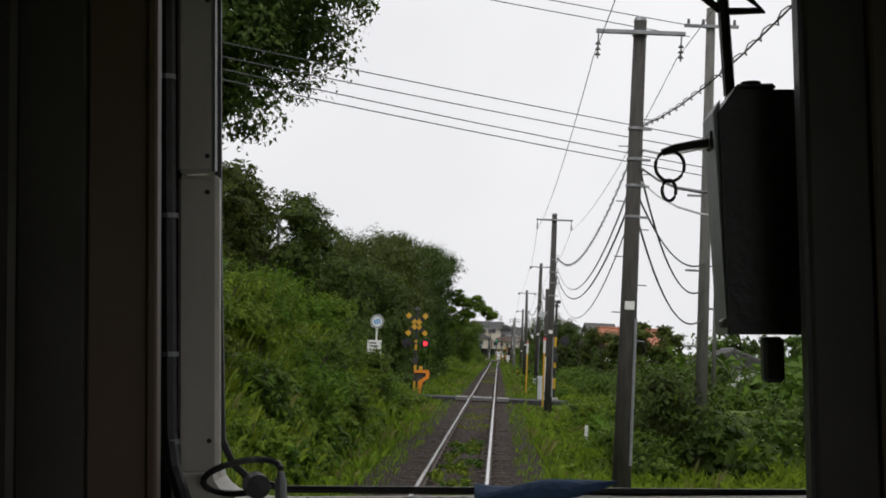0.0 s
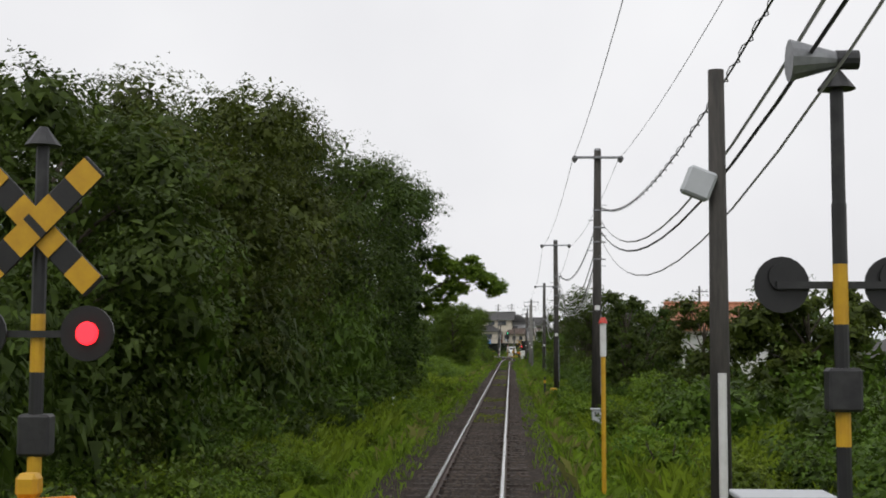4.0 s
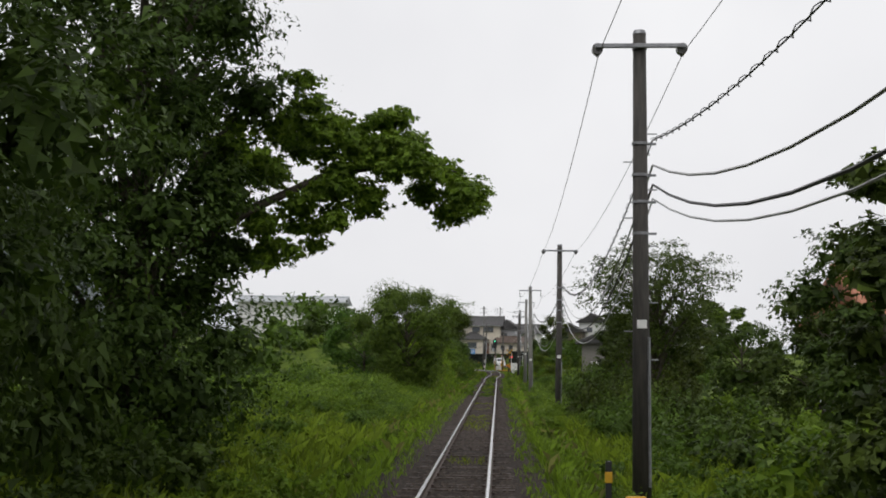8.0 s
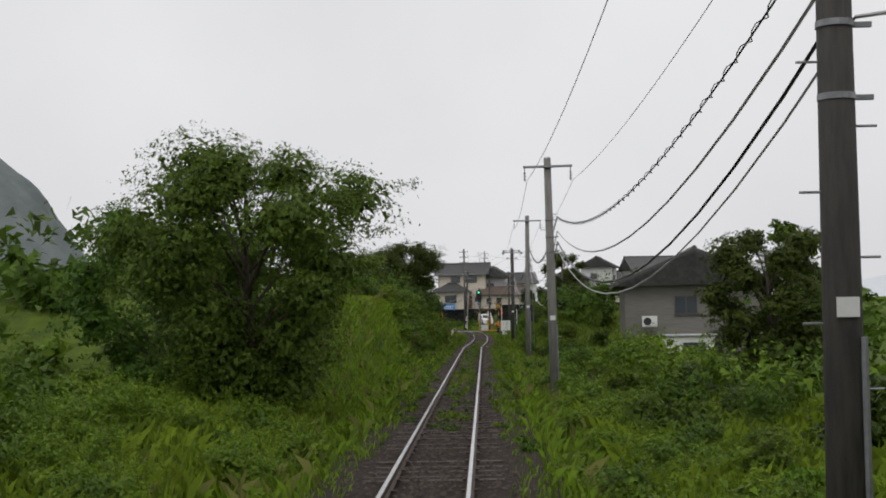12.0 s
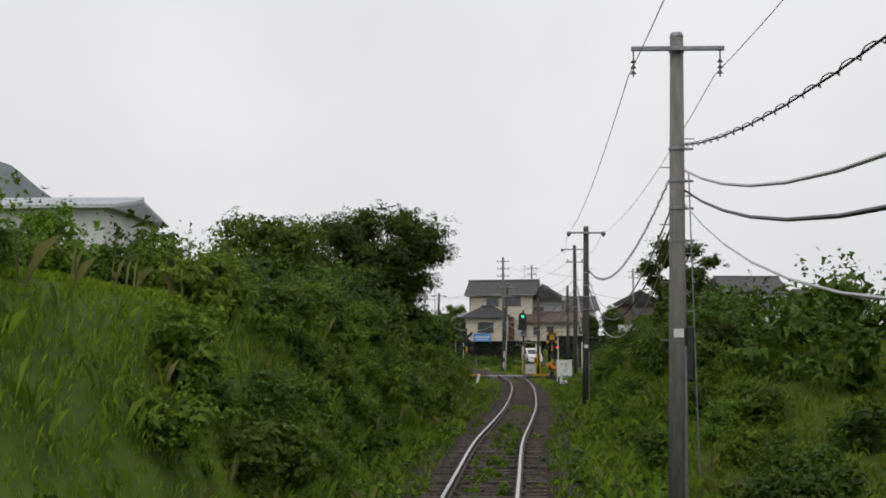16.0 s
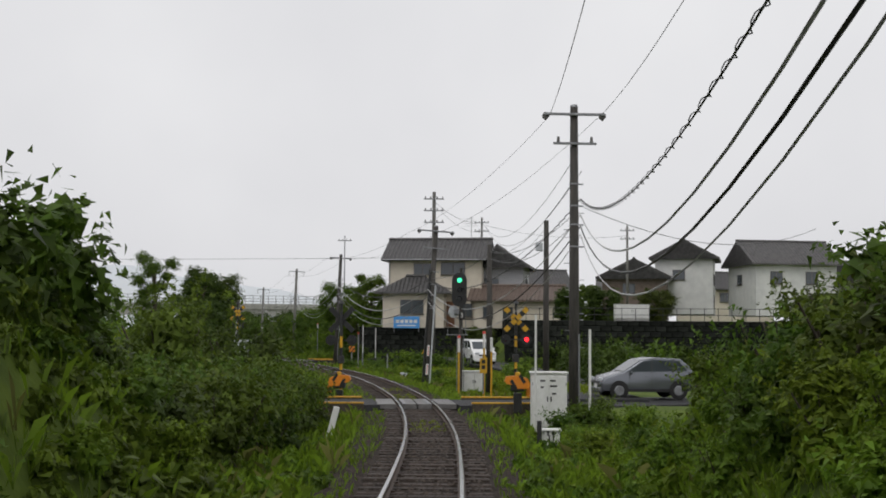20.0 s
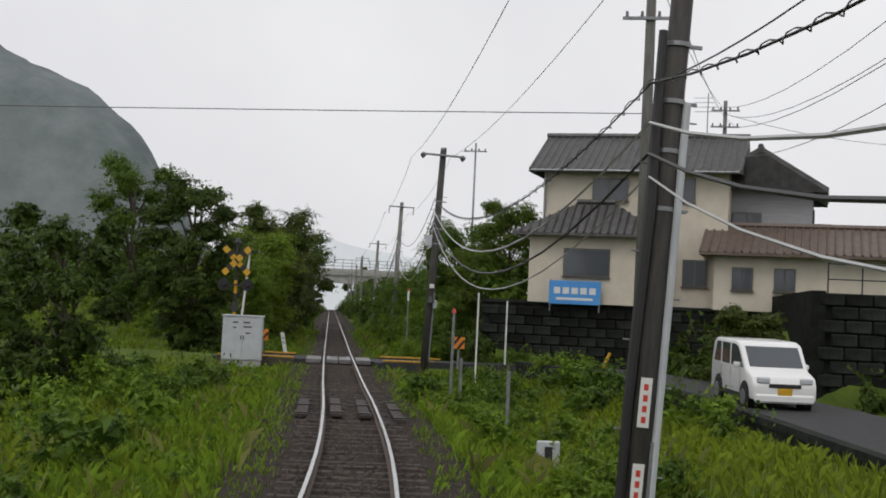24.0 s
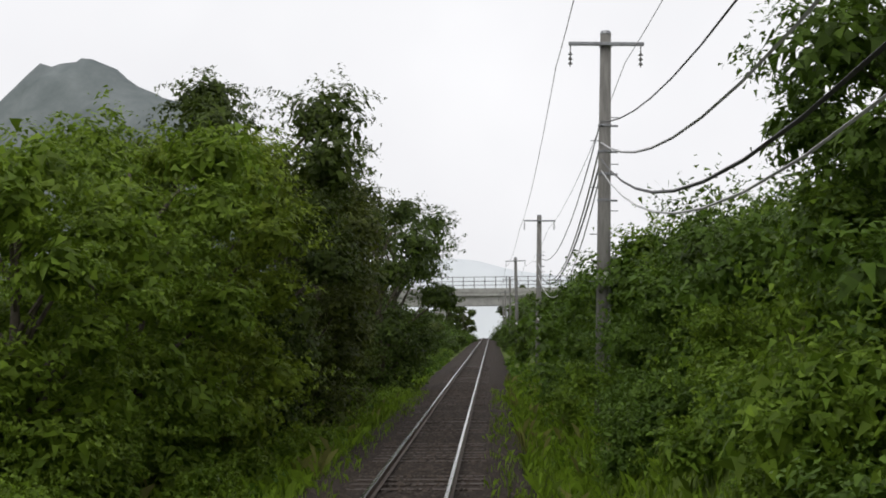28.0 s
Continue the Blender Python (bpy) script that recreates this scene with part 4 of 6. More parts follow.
for px_, py_, h, mt, lab in ((-7.3, 329.0, 2.75, M_STEEL, "thin metal post with a red cap in the grass"), (-7.7, 336.4, 3.4, M_WHITE, "thin white post in front of the stone wall"), (-6.95, 328.5, 1.5, M_STEEL, "galvanised fence post in the grass"),
                             (-4.7, 321.0, 1.6, M_STEEL, "galvanised fence post in the grass"), (-6.9, 338.0, 2.8, M_WHITE, "thin white post in front of the stone wall")):
    ob = empty("thin_post", W_(px_, py_), lab, "post", group="thin posts")
    part("post", cyl(0.032, 0.03, h, seg=8) if mt is M_WHITE else cyl(0.045, 0.04, h, seg=8), mt, ob)
    if "red" in lab:
        part("red_cap", cyl(0.07, 0.04, 0.12, 0, 0, h, 10), M_RED, ob)
ob = empty("guy_guard", W_(-3.6, 334.5) @ pose(0, 0, 0, 0, 24, 0), "leaning yellow guard pipe in the grass", "guard pipe")
part("pipe", cyl(0.05, 0.05, 1.3, seg=8), M_YELLOW, ob)
bell = empty("loudspeaker", along(3.3, 339.8, 2.35), "small dark bell-shaped loudspeaker on a line pole", "loudspeaker")
part("horn", cyl(0.16, 0.06, 0.26, seg=14), M_BLACK, bell)
part("bracket", box(0.05, 0.24, 0.05, 0.05, 0.1, 0.2), M_STEEL, bell)


# flat plates laid along the track before the third crossing
for off, zz in ((-0.30, -0.12), (0.30, -0.12), (-1.02, -0.17), (1.02, -0.17)):
    ob = empty("track_plate", along(off, 321.2, zz), "grey concrete cover plate lying along the rails", "cover plate", group="cover plates")
    part("plate", box(0.24, 4.4, 0.07, bevel=0.01), M_SLEEPER, ob)
    for e in (-2.0, 0.0, 2.0):
        part("cross_strap", box(0.28, 0.10, 0.03, 0, e, 0.07, bevel=0.005), M_DARKMETAL, ob)


# ---- houses ----
def window_unit(parent, w, h, m):
    f = part("window_frame", box(w, 0.08, h, m=m), M_FRAME, parent)
    for s in (-1, 1):
        part("pane", box(w / 2 - 0.07, 0.02, h - 0.12, s * w / 4, -0.042, 0.06, m=m), M_GLASS, f)
    part("window_sill", box(w + 0.1, 0.14, 0.05, 0, -0.03, -0.05, m=m), M_FRAME, f)
    return f


def tile_roof(parent, w, d, rise, m, material, hip=0.0, thick=0.12, step_=0.32, name="roof"):
    """A gabled or hipped roof, its ridge along x, eaves at z 0, with rows of pan tiles as ribs."""
    bm = bmesh.new()
    e = [(-w / 2, -d / 2, 0), (w / 2, -d / 2, 0), (w / 2, d / 2, 0), (-w / 2, d / 2, 0)]
    r = [(-w / 2 + hip, 0, rise), (w / 2 - hip, 0, rise)]
    v = [bm.verts.new(m @ Vector(p)) for p in e + r]
    u = [bm.verts.new(m @ (Vector(p) - Vector((0, 0, thick)))) for p in e + r]
    for a in ((0, 1, 5, 4), (2, 3, 4, 5), (1, 2, 5), (3, 0, 4)):
        bm.faces.new([v[i] for i in a])
        bm.faces.new([u[i] for i in reversed(a)])
    for i in range(4):
        j = (i + 1) % 4
        bm.faces.new((v[i], u[i], u[j], v[j]))
    ob = part(name, bm, material, parent)
    ribs = bmesh.new()
    slope = math.atan2(rise, d / 2)
    n = int(w / step_)
    for k in range(n + 1):
        x = -w / 2 + 0.05 + (w - 0.1) * k / n
        top = 1.0
        if hip:
            top = min(1.0, min(x + w / 2, w / 2 - x) / hip)
        for s in (-1, 1):
            a = m @ Vector((x, s * (d / 2 + 0.02), 0.02))
            b = m @ Vector((x, s * d / 2 * (1 - top), rise * top + 0.02))
            if (b - a).length > 0.2:
                tube([a, b], 0.055, 4, ribs)
    part("tile_relief", ribs, material, ob)
    part("ridge", tube([m @ Vector((-w / 2 + hip - 0.05, 0, rise + 0.05)), m @ Vector((w / 2 - hip + 0.05, 0, rise + 0.05))], 0.13, 6), material, ob)
    return ob


def gable_wall(w, d, h, rise, m):
    prof = [(-d / 2, 0), (d / 2, 0), (d / 2, h), (0, h + rise), (-d / 2, h)]
    return prism(prof, w, m @ pose(-w / 2, 0, 0, 0, 0, -90) @ Matrix.Diagonal((-1, 1, 1, 1)))


def house(m, w, d, h, rise, wall, roof, label, windows, lower=None, door=None):
    p = empty("house", m, label, "house", group="houses by the line")
    I = pose(0, 0, 0)
    part("wall", gable_wall(w, d, h, rise - 0.15, I), wall, p)
    tile_roof(p, w + 1.1, d + 1.2, rise * (d + 1.2) / d, pose(0, 0, h - 0.1), roof)
    for x, z, ww, hh in windows:
        window_unit(p, ww, hh, pose(x, -d / 2 - 0.03, z))
    window_unit(p, 1.2, 1.0, pose(-w / 2 - 0.03, 0.5, h * 0.6, 0, 0, -90))
    if lower:
        tile_roof(p, lower[0], lower[1], lower[2], pose(lower[3], lower[4], lower[5]), roof, hip=lower[2] * 1.6, name="lower_roof")
    if door:
        dd = part("door", box(0.95, 0.07, 2.05, door, -d / 2 - 0.03, 0.1, bevel=0.01), M_DOOR, p)
        part("door_handle", box(0.03, 0.06, 0.2, door + 0.36, -d / 2 - 0.08, 1.0), M_STEEL, dd)
    return p


hz = 2.6
big = house(pose(-2.45, 349.3, hz, 0, 0, -7), 7.7, 6.0, 5.7, 1.55, M_PLASTER, M_TILE, "two-storey cream plaster house with grey tiled roofs on a stone terrace",
            [(-1.0, 4.35, 1.5, 0.95), (1.5, 4.35, 2.0, 1.0), (2.6, 0.9, 1.0, 1.1)], door=1.2)
part("porch_wall", box(5.0, 1.6, 2.9, -1.5, -3.75, 0.0), M_PLASTER, big)
window_unit(big, 1.9, 1.15, pose(-1.6, -4.58, 1.1))
tile_roof(big, 6.3, 3.4, 1.35, pose(-1.5, -3.4, 2.85), M_TILE, hip=2.4, name="lower_roof")
part("gutter", tube([(-4.3, -3.65, 5.55), (4.3, -3.65, 5.55)], 0.06, 6), M_STEEL, big)
part("downpipe", tube([(-3.75, -3.1, 5.5), (-3.75, -3.1, 0.1)], 0.04, 6), M_STEEL, big)
part("aerial", tube([(2.6, 0, 7.2), (2.6, 0, 9.4)], 0.025, 5), M_STEEL, big)
for k in range(4):
    part("aerial_bar", tube([(2.0, 0, 8.6 + 0.2 * k), (3.2 - 0.12 * k, 0, 8.6 + 0.2 * k)], 0.012, 4), M_STEEL, big)
house(pose(2.7, 350.2, hz, 0, 0, 83), 6.0, 4.2, 5.2, 1.3, M_SIDING, M_TILE, "grey-sided gabled wing joined behind the cream house", [(0, 3.6, 1.0, 0.9)])
house(pose(4.0, 346.0, hz, 0, 0, -7), 6.6, 4.4, 2.35, 0.95, M_PLASTER, M_TILEBROWN, "low white annex with a brown tiled roof beside the cream house", [(-2.2, 0.8, 0.8, 0.9), (-0.6, 0.8, 0.8, 0.9)])
house(pose(21.6, 371, 4.2, 0, 0, 78), 7.0, 5.6, 5.6, 1.5, M_PLASTERW, M_TILE, "white two-storey house with a dark tiled roof on the terrace", [(-2, 2.9, 1.0, 1.1), (0.2, 2.9, 1.0, 1.1), (-1.6, 0.6, 1.4, 1.3)])
house(pose(16.0, 366, 3.6, 0, 0, 80), 7.0, 6.0, 4.0, 1.5, M_TILEBROWN, M_TILE, "brown timber house with a dark roof on the terrace", [(0, 1.5, 1.2, 1.0)])
house(pose(30, 366, 4.0, 0, 0, 10), 8.0, 7.0, 5.0, 2.0, M_PLASTERW, M_TILE, "white two-storey house with a dark tiled roof among trees", [(-2, 3.0, 1.2, 1.2), (1.5, 3.0, 1.2, 1.2)])
house(pose(12.6, 216.8, -0.8, 0, 0, 86), 8.0, 7.6, 4.5, 1.6, M_WEATHERED, M_TILE, "weathered grey house with a dark roof behind shrubs", [(-1.6, 1.9, 1.5, 1.2), (1.6, 1.9, 1.5, 1.2)])
ac = empty("air_conditioner", pose(9.75, 212.3, 1.25, 0, 0, -4), "white air conditioner unit on the weathered wall", "air conditioner")
part("case", box(0.8, 0.3, 0.58, 0, 0, 0, bevel=0.02), M_WHITE, ac)
part("fan_grille", cyl(0.21, 0.21, 0.02, m=pose(-0.12, -0.155, 0.29, 90, 0, 0), seg=20), M_DARKMETAL, ac)
part("bracket", box(0.7, 0.34, 0.04, 0, 0.05, -0.04), M_STEEL, ac)
lean_to = empty("lean_to", pose(11.6, 211.2, -0.75, 0, 0, -4), "low white lean-to with a dark window against the weathered house", "lean-to")
part("wall", box(2.8, 2.0, 1.5, 0, 0.6, 0, bevel=0.01), M_WHITE, lean_to)
part("window", box(1.2, 0.04, 0.7, 0.3, -0.41, 0.45), M_GLASS, lean_to)
part("roof", box(3.1, 2.3, 0.07, 0, 0.6, 1.5, bevel=0.01), M_CABINET, lean_to)
house(pose(15.0, 136, -0.4, 0, 0, 4), 6.0, 6.0, 3.9, 1.5, M_PLASTERW, M_TILEORANGE, "low white house with an orange tiled roof behind shrubs", [(-2, 0.9, 1.4, 1.1)])
house(pose(20.5, 106, -0.5, 0, 0, 86), 9.0, 7.0, 2.2, 1.3, M_PLASTERW, M_TILE, "low white house with a grey roof behind shrubs", [(-2, 0.8, 1.4, 1.1), (2, 0.8, 1.4, 1.1)])
house(pose(-25.6, 255, 1.4, 0, 0, 2), 13.0, 9.0, 7.4, 0.7, M_PLASTERW, M_CABINET, "large pale hall with a flat metal roof far beyond the meadow", [])
for hx, hy, r in ((30, 395, 20), (6, 392, 8), (42, 372, 14), (22, 420, -8), (4, 430, 5)):
    house(pose(hx, hy, 3.0, 0, 0, r), 9.0, 7.0, 4.6, 1.8, M_PLASTERW if hx != 30 else M_PLASTER, M_TILE, "distant pale house with a dark roof", [(-2, 3.0, 1.3, 1.1), (2, 3.0, 1.3, 1.1)])
sign = empty("blue_banner", pose(-5.0, 344.6, 2.45, 0, 0, -4), "light blue banner with white lettering bars along the terrace edge", "banner")
part("cloth", box(2.1, 0.04, 0.95, 0, 0, 0.1, bevel=0.01), M_BLUE, sign)
for k in range(5):
    part("lettering_bar", box(0.26, 0.006, 0.26, -0.72 + 0.36 * k, -0.022, 0.52), M_WHITE, sign)
part("lettering_bar", box(1.5, 0.006, 0.1, 0, -0.022, 0.27), M_WHITE, sign)
for sx in (-1.0, 1.0):
    part("stake", cyl(0.03, 0.03, 1.3, sx, 0.05, -0.2, 8), M_STEEL, sign)


# retaining walls of dark stone blocks
def stone_wall(name, a, b, z0, z1, seed):
    a, b = Vector(a), Vector(b)
    length = (b - a).length
    ang = math.degrees(math.atan2(b.y - a.y, b.x - a.x))
    w = empty(name, pose(a.x, a.y, 0, 0, 0, ang), "dark mossy stone block retaining wall", "retaining wall", kind="structure")
    part("backing", box(length, 0.3, z1 - z0, length / 2, 0.2, z0), M_WALLSTONE, w)
    me = bpy.data.meshes.new("stone_block")
    bm = box(0.72, 0.3, 0.36, bevel=0.04)
    bm.to_mesh(me)
    bm.free()
    me.materials.append(M_WALLSTONE)
    r = random.Random(seed)
    row = 0
    z = z0
    while z < z1 - 0.2:
        x = 0.37 + (0.37 if row % 2 else 0)
        while x < length - 0.2:
            ob = new("stone_block", me)
            ob.parent = w
            ob.matrix_local = pose(x, 0.02 + r.uniform(-0.03, 0.03), z, 0, 0, r.uniform(-1.5, 1.5))
            x += 0.75
        z += 0.385
        row += 1
    part("coping", box(length, 0.42, 0.14, length / 2, 0.16, z1, bevel=0.02), M_WALLSTONE, w)


stone_wall("wall_terrace_west", (-8.9, 345.6), (2.9, 344.6), -0.3, 2.5, 1)
stone_wall("wall_terrace_south", (2.9, 330.9), (24.0, 330.2), -0.3, 3.0, 2)
part("terrace_side", box(0.4, 14.4, 4.0, 2.9, 338.0, -0.8), M_WALLSTONE)
tagged(bpy.data.objects["terrace_side"], "dark mossy side of the terrace wall", "retaining wall", kind="structure")
fence = empty("terrace_fence", pose(3.2, 331.3, 3.1), "dark metal railing on the terrace edge", "fence")
for k in range(21):
    part("post", cyl(0.025, 0.025, 0.95, k * 0.95, 0, 0, 6), M_DARKMETAL, fence)
for z in (0.45, 0.9):
    part("rail", tube([(0, 0, z), (19, -0.5, z)], 0.02, 5), M_DARKMETAL, fence)
cabinet(pose(11.6, 332.4, 3.35), 2.4, 1.0, 0.95, "low white storage box on the terrace edge", material=M_WHITE, marks=False)


# ---- cars ----
def car(m, length, width, height, paint, profile, cabin, label, wheel=0.3):
    p = empty("car", m, label, "car", group="parked cars")
    # body along y, front towards -y
    bm = prism([(a * length, b) for a, b in profile], width, pose(width / 2, 0, 0, 0, 0, 90) @ pose(0, 0, 0))
    bmesh.ops.bevel(bm, geom=list(bm.edges), offset=0.05, segments=2, affect="EDGES", profile=0.5)
    smooth(part("body", bm, paint, p))
    gl = [(a * length, b) for a, b in cabin]
    part("side_glass", prism(gl, width + 0.012, pose(width / 2 + 0.006, 0, 0, 0, 0, 90)), M_GLASS, p)
    for (fa, fb), (ga, gb), name in ((profile[3], profile[4], "windscreen"), (profile[-3], profile[-4], "rear_window")):
        dy, dz = (ga - fa) * length, gb - fb
        long = math.hypot(dy, dz)
        sign = -1 if name == "windscreen" else 1
        base = Vector((0, fa * length + dy * 0.10 + sign * dz / long * 0.004, fb + dz * 0.10 - sign * dy / long * 0.004))
        part(name, box(width - 0.22, 0.022, long * 0.80, bevel=0.004, m=pose(*base, -math.degrees(math.atan2(dy, dz)), 0, 0)), M_GLASS, p)
    zlow, zhigh = min(b for a, b in cabin), max(b for a, b in cabin)
    for s in (-1, 1):
        for at_ in (0.52, 0.74):
            part("door_pillar", box(0.012, 0.075, zhigh - zlow + 0.03, s * (width / 2 + 0.006), length * at_, zlow - 0.01), paint, p)
        for at_ in (0.29, 0.52, 0.75):
            part("door_seam", box(0.004, 0.012, zlow - 0.42, s * (width / 2 + 0.001), length * at_, 0.38), M_BLACK, p)
        for at_ in (0.46, 0.69):
            part("door_handle", box(0.02, 0.14, 0.025, s * (width / 2 + 0.008), length * at_, zlow - 0.14, bevel=0.006), paint, p)
        part("sill_strip", box(0.02, length * 0.46, 0.10, s * (width / 2), length * 0.49, 0.26), M_RUBBER, p)
        for at_ in (0.18, 0.80):
            part("wheel_arch", cyl(wheel * 1.16, wheel * 1.16, 0.02, m=pose(s * (width / 2 - 0.004) - 0.01, at_ * length, wheel + 0.02, 0, 90, 0), seg=20), M_RUBBER, p)
    part("grille", box(width * 0.5, 0.03, 0.09, 0, -0.005, height * 0.36, bevel=0.01), M_BLACK, p)
    for y in (0.18, 0.80):
        for s in (-1, 1):
            w = part("wheel", cyl(wheel, wheel, 0.19, m=pose(s * (width / 2 - 0.075) - 0.095, y * length, wheel, 0, 90, 0), seg=20), M_RUBBER, p)
            part("rim", cyl(wheel * 0.62, wheel * 0.55, 0.02, m=pose(s * (width / 2 + 0.022) - (0.02 if s < 0 else 0.0), y * length, wheel, 0, 90, 0), seg=16), M_STEEL, w)
    for s in (-1, 1):
        part("headlight", box(0.30, 0.08, 0.14, s * (width / 2 - 0.24), 0.02, height * 0.42, bevel=0.03), M_CABINET, p)
        part("door_mirror", box(0.16, 0.09, 0.12, s * (width / 2 + 0.08), length * 0.30, height * 0.60, bevel=0.03), paint, p)
    part("number_plate", box(0.33, 0.02, 0.165, 0, -0.012, height * 0.25), M_YELLOW if width < 1.55 else M_WHITE, p)
    part("bumper", box(width - 0.1, 0.12, 0.2, 0, 0.02, 0.22, bevel=0.04), paint, p)
    return p


car(pose(5.35, 290.4, -0.10, 0, 0, -80), 3.6, 1.64, 1.5, M_CARSILVER,
    [(0, 0.28), (0.0, 0.62), (0.05, 0.78), (0.22, 0.95), (0.42, 1.42), (0.55, 1.50), (0.82, 1.46), (0.97, 1.05), (1.0, 0.7), (1.0, 0.28)],
    [(0.255, 0.97), (0.43, 1.36), (0.56, 1.42), (0.80, 1.38), (0.90, 1.02)], "silver hatchback waiting on the road by the second crossing")
car(pose(1.30, 322.9, 0.22, 1.2, 0, 14), 3.3, 1.47, 1.56, M_CARWHITE,
    [(0, 0.28), (0.0, 0.62), (0.03, 0.80), (0.17, 0.93), (0.33, 1.48), (0.42, 1.55), (0.88, 1.55), (0.955, 1.44), (1.0, 0.95), (1.0, 0.28)],
    [(0.215, 0.95), (0.345, 1.40), (0.43, 1.46), (0.86, 1.46), (0.93, 0.98)], "small white boxy car parked on the rising lane")

# ---- road bridge over the line ----
by = 572.0
br = empty("road_bridge", along(0, by, 0.7), "pale concrete road bridge with a fence across the cutting", "bridge", kind="structure")
for nm, bx in (("deck", box(130, 9, 1.0, 0, 0, 7.2)), ("girder", box(130, 0.8, 1.8, 0, -3.6, 5.4)), ("girder", box(130, 0.8, 1.8, 0, 0, 5.4)), ("girder", box(130, 0.8, 1.8, 0, 3.6, 5.4)),
               ("pier", box(1.6, 8, 8.0, -8.5, 0, -2.6)), ("pier", box(1.6, 8, 8.0, 8.5, 0, -2.6)), ("kerb_beam", box(130, 0.4, 0.7, 0, -4.4, 7.9)), ("pier", box(1.6, 8, 8.0, -26, 0, -2.6)), ("pier", box(1.6, 8, 8.0, 26, 0, -2.6))):
    part(nm, bx, M_CONCRETE, br)
for k in range(53):
    part("fence_post", box(0.16, 0.16, 2.2, -52 + 2.0 * k, -4.4, 8.6), M_STEEL, br)
for z in (9.2, 9.9, 10.7):
    part("fence_rail", tube([(-60, -4.4, z), (60, -4.4, z)], 0.06, 4), M_STEEL, br)


# ---- foliage ----
def tris_mesh(name, verts):
    """A mesh of loose triangles from an array of corners."""
    n = len(verts)
    me = bpy.data.meshes.new(name)
    me.vertices.add(3 * n)
    me.vertices.foreach_set("co", np.ascontiguousarray(verts, dtype=np.float32).ravel())
    me.loops.add(3 * n)
    me.loops.foreach_set("vertex_index", np.arange(3 * n, dtype=np.int32))
    me.polygons.add(n)
    me.polygons.foreach_set("loop_start", np.arange(0, 3 * n, 3, dtype=np.int32))
    me.polygons.foreach_set("loop_total", np.full(n, 3, dtype=np.int32))
    me.update(calc_edges=True)
    return me


def leaf_tris(rng, centres, outward, size, droop=0.25):
    """Loose pointed leaves at the centres, facing outward and to the sky."""
    n = len(centres)
    nrm = outward * 0.75 + rng.normal(0, 0.40, (n, 3)) + np.array([0, 0, 0.55])
    nrm /= np.linalg.norm(nrm, axis=1, keepdims=True) + 1e-9
    a = np.cross(nrm, rng.normal(0, 1, (n, 3)))
    a /= np.linalg.norm(a, axis=1, keepdims=True) + 1e-9
    a[:, 2] -= droop
    b = np.cross(nrm, a)
    s = size * rng.uniform(0.65, 1.2, (n, 1))
    a, b = a * s, b * s * 0.62
    return np.stack([centres - a * 0.8 + b, centres + a * 1.2, centres - a * 0.8 - b], 1)


def blob_leaves(rng, centre, radii, n, size, heart=2.2, per=20, spray=0.05):
    """A clump of foliage: tight sprays of leaves in tiers, larger shaded leaves within."""
    centre, radii = np.array(centre, float), np.array(radii, float)
    tufts = max(8, n // per)
    d = rng.normal(0, 1, (tufts, 3))
    d[:, 2] += 0.25
    d /= np.linalg.norm(d, axis=1, keepdims=True)
    ph = rng.uniform(0, math.tau, 3)
    bulge = lambda v: 1 + 0.14 * np.sin(3.4 * v[:, :1] + ph[0]) + 0.14 * np.sin(4.1 * v[:, 1:2] + ph[1]) + 0.09 * np.sin(5.2 * v[:, 2:] + ph[2])
    r = rng.uniform(0.66, 0.98, (tufts, 1)) * bulge(d)
    out = rng.random((tufts, 1)) < spray
    r = np.where(out, r * rng.uniform(1.04, 1.18, (tufts, 1)), r)
    wide = np.where(out, 0.06, rng.uniform(0.08, 0.14, (tufts, 1)))
    pick = rng.integers(0, tufts, n)
    off = rng.normal(0, 1, (n, 3)) * wide[pick] * radii * np.array([1.0, 1.0, 0.6])
    c = centre + d[pick] * r[pick] * radii + off
    c[:, 2] -= 0.35 * np.hypot(off[:, 0], off[:, 1])
    v = [leaf_tris(rng, c, d[pick], size)]
    if heart:
        m = int(n * 0.5)
        e = rng.normal(0, 1, (m, 3))
        e /= np.linalg.norm(e, axis=1, keepdims=True)
        v.append(leaf_tris(rng, centre + e * bulge(e) * rng.uniform(0.12, 0.70, (m, 1)) * radii, e, size * heart))
    return np.concatenate(v)


def bush_array(seed, n, size, tall=1.0, k=8):
    rng = np.random.default_rng(seed)
    parts = []
    m = n // (k + 1)
    for i in range(k):
        a = rng.uniform(0, math.tau)
        q = rng.uniform(0.1, 0.64)
        rr = rng.uniform(0.36, 0.56)
        parts.append(blob_leaves(rng, (q * math.cos(a), q * math.sin(a), rng.uniform(0.2, 0.92) * tall), (rr, rr, rr * rng.uniform(0.7, 1.05)), m, size, 2.0, 14, 0.08))
    shoots = []
    for i in range(22):
        a, e = rng.uniform(0, math.tau), rng.uniform(0.2, 1.2)
        q = rng.uniform(0.1, 0.75)
        base = np.array((q * math.cos(a), q * math.sin(a), (0.95 - 0.3 * q) * tall))
        tip = base + np.array((math.cos(a) * 0.34, math.sin(a) * 0.34, 0.12 + 0.36 * e))
        t = rng.uniform(0, 1, (max(2, m // 22), 1))
        shoots.append(base + (tip - base) * t + rng.normal(0, 0.035, (len(t), 3)))
    c = np.concatenate(shoots)
    parts.append(leaf_tris(rng, c, rng.normal(0, 0.5, c.shape), size))
    return np.concatenate(parts)


def bush_mesh(seed, n, size, tall=1.0):
    return tris_mesh("leaves", bush_array(seed, n, size, tall))


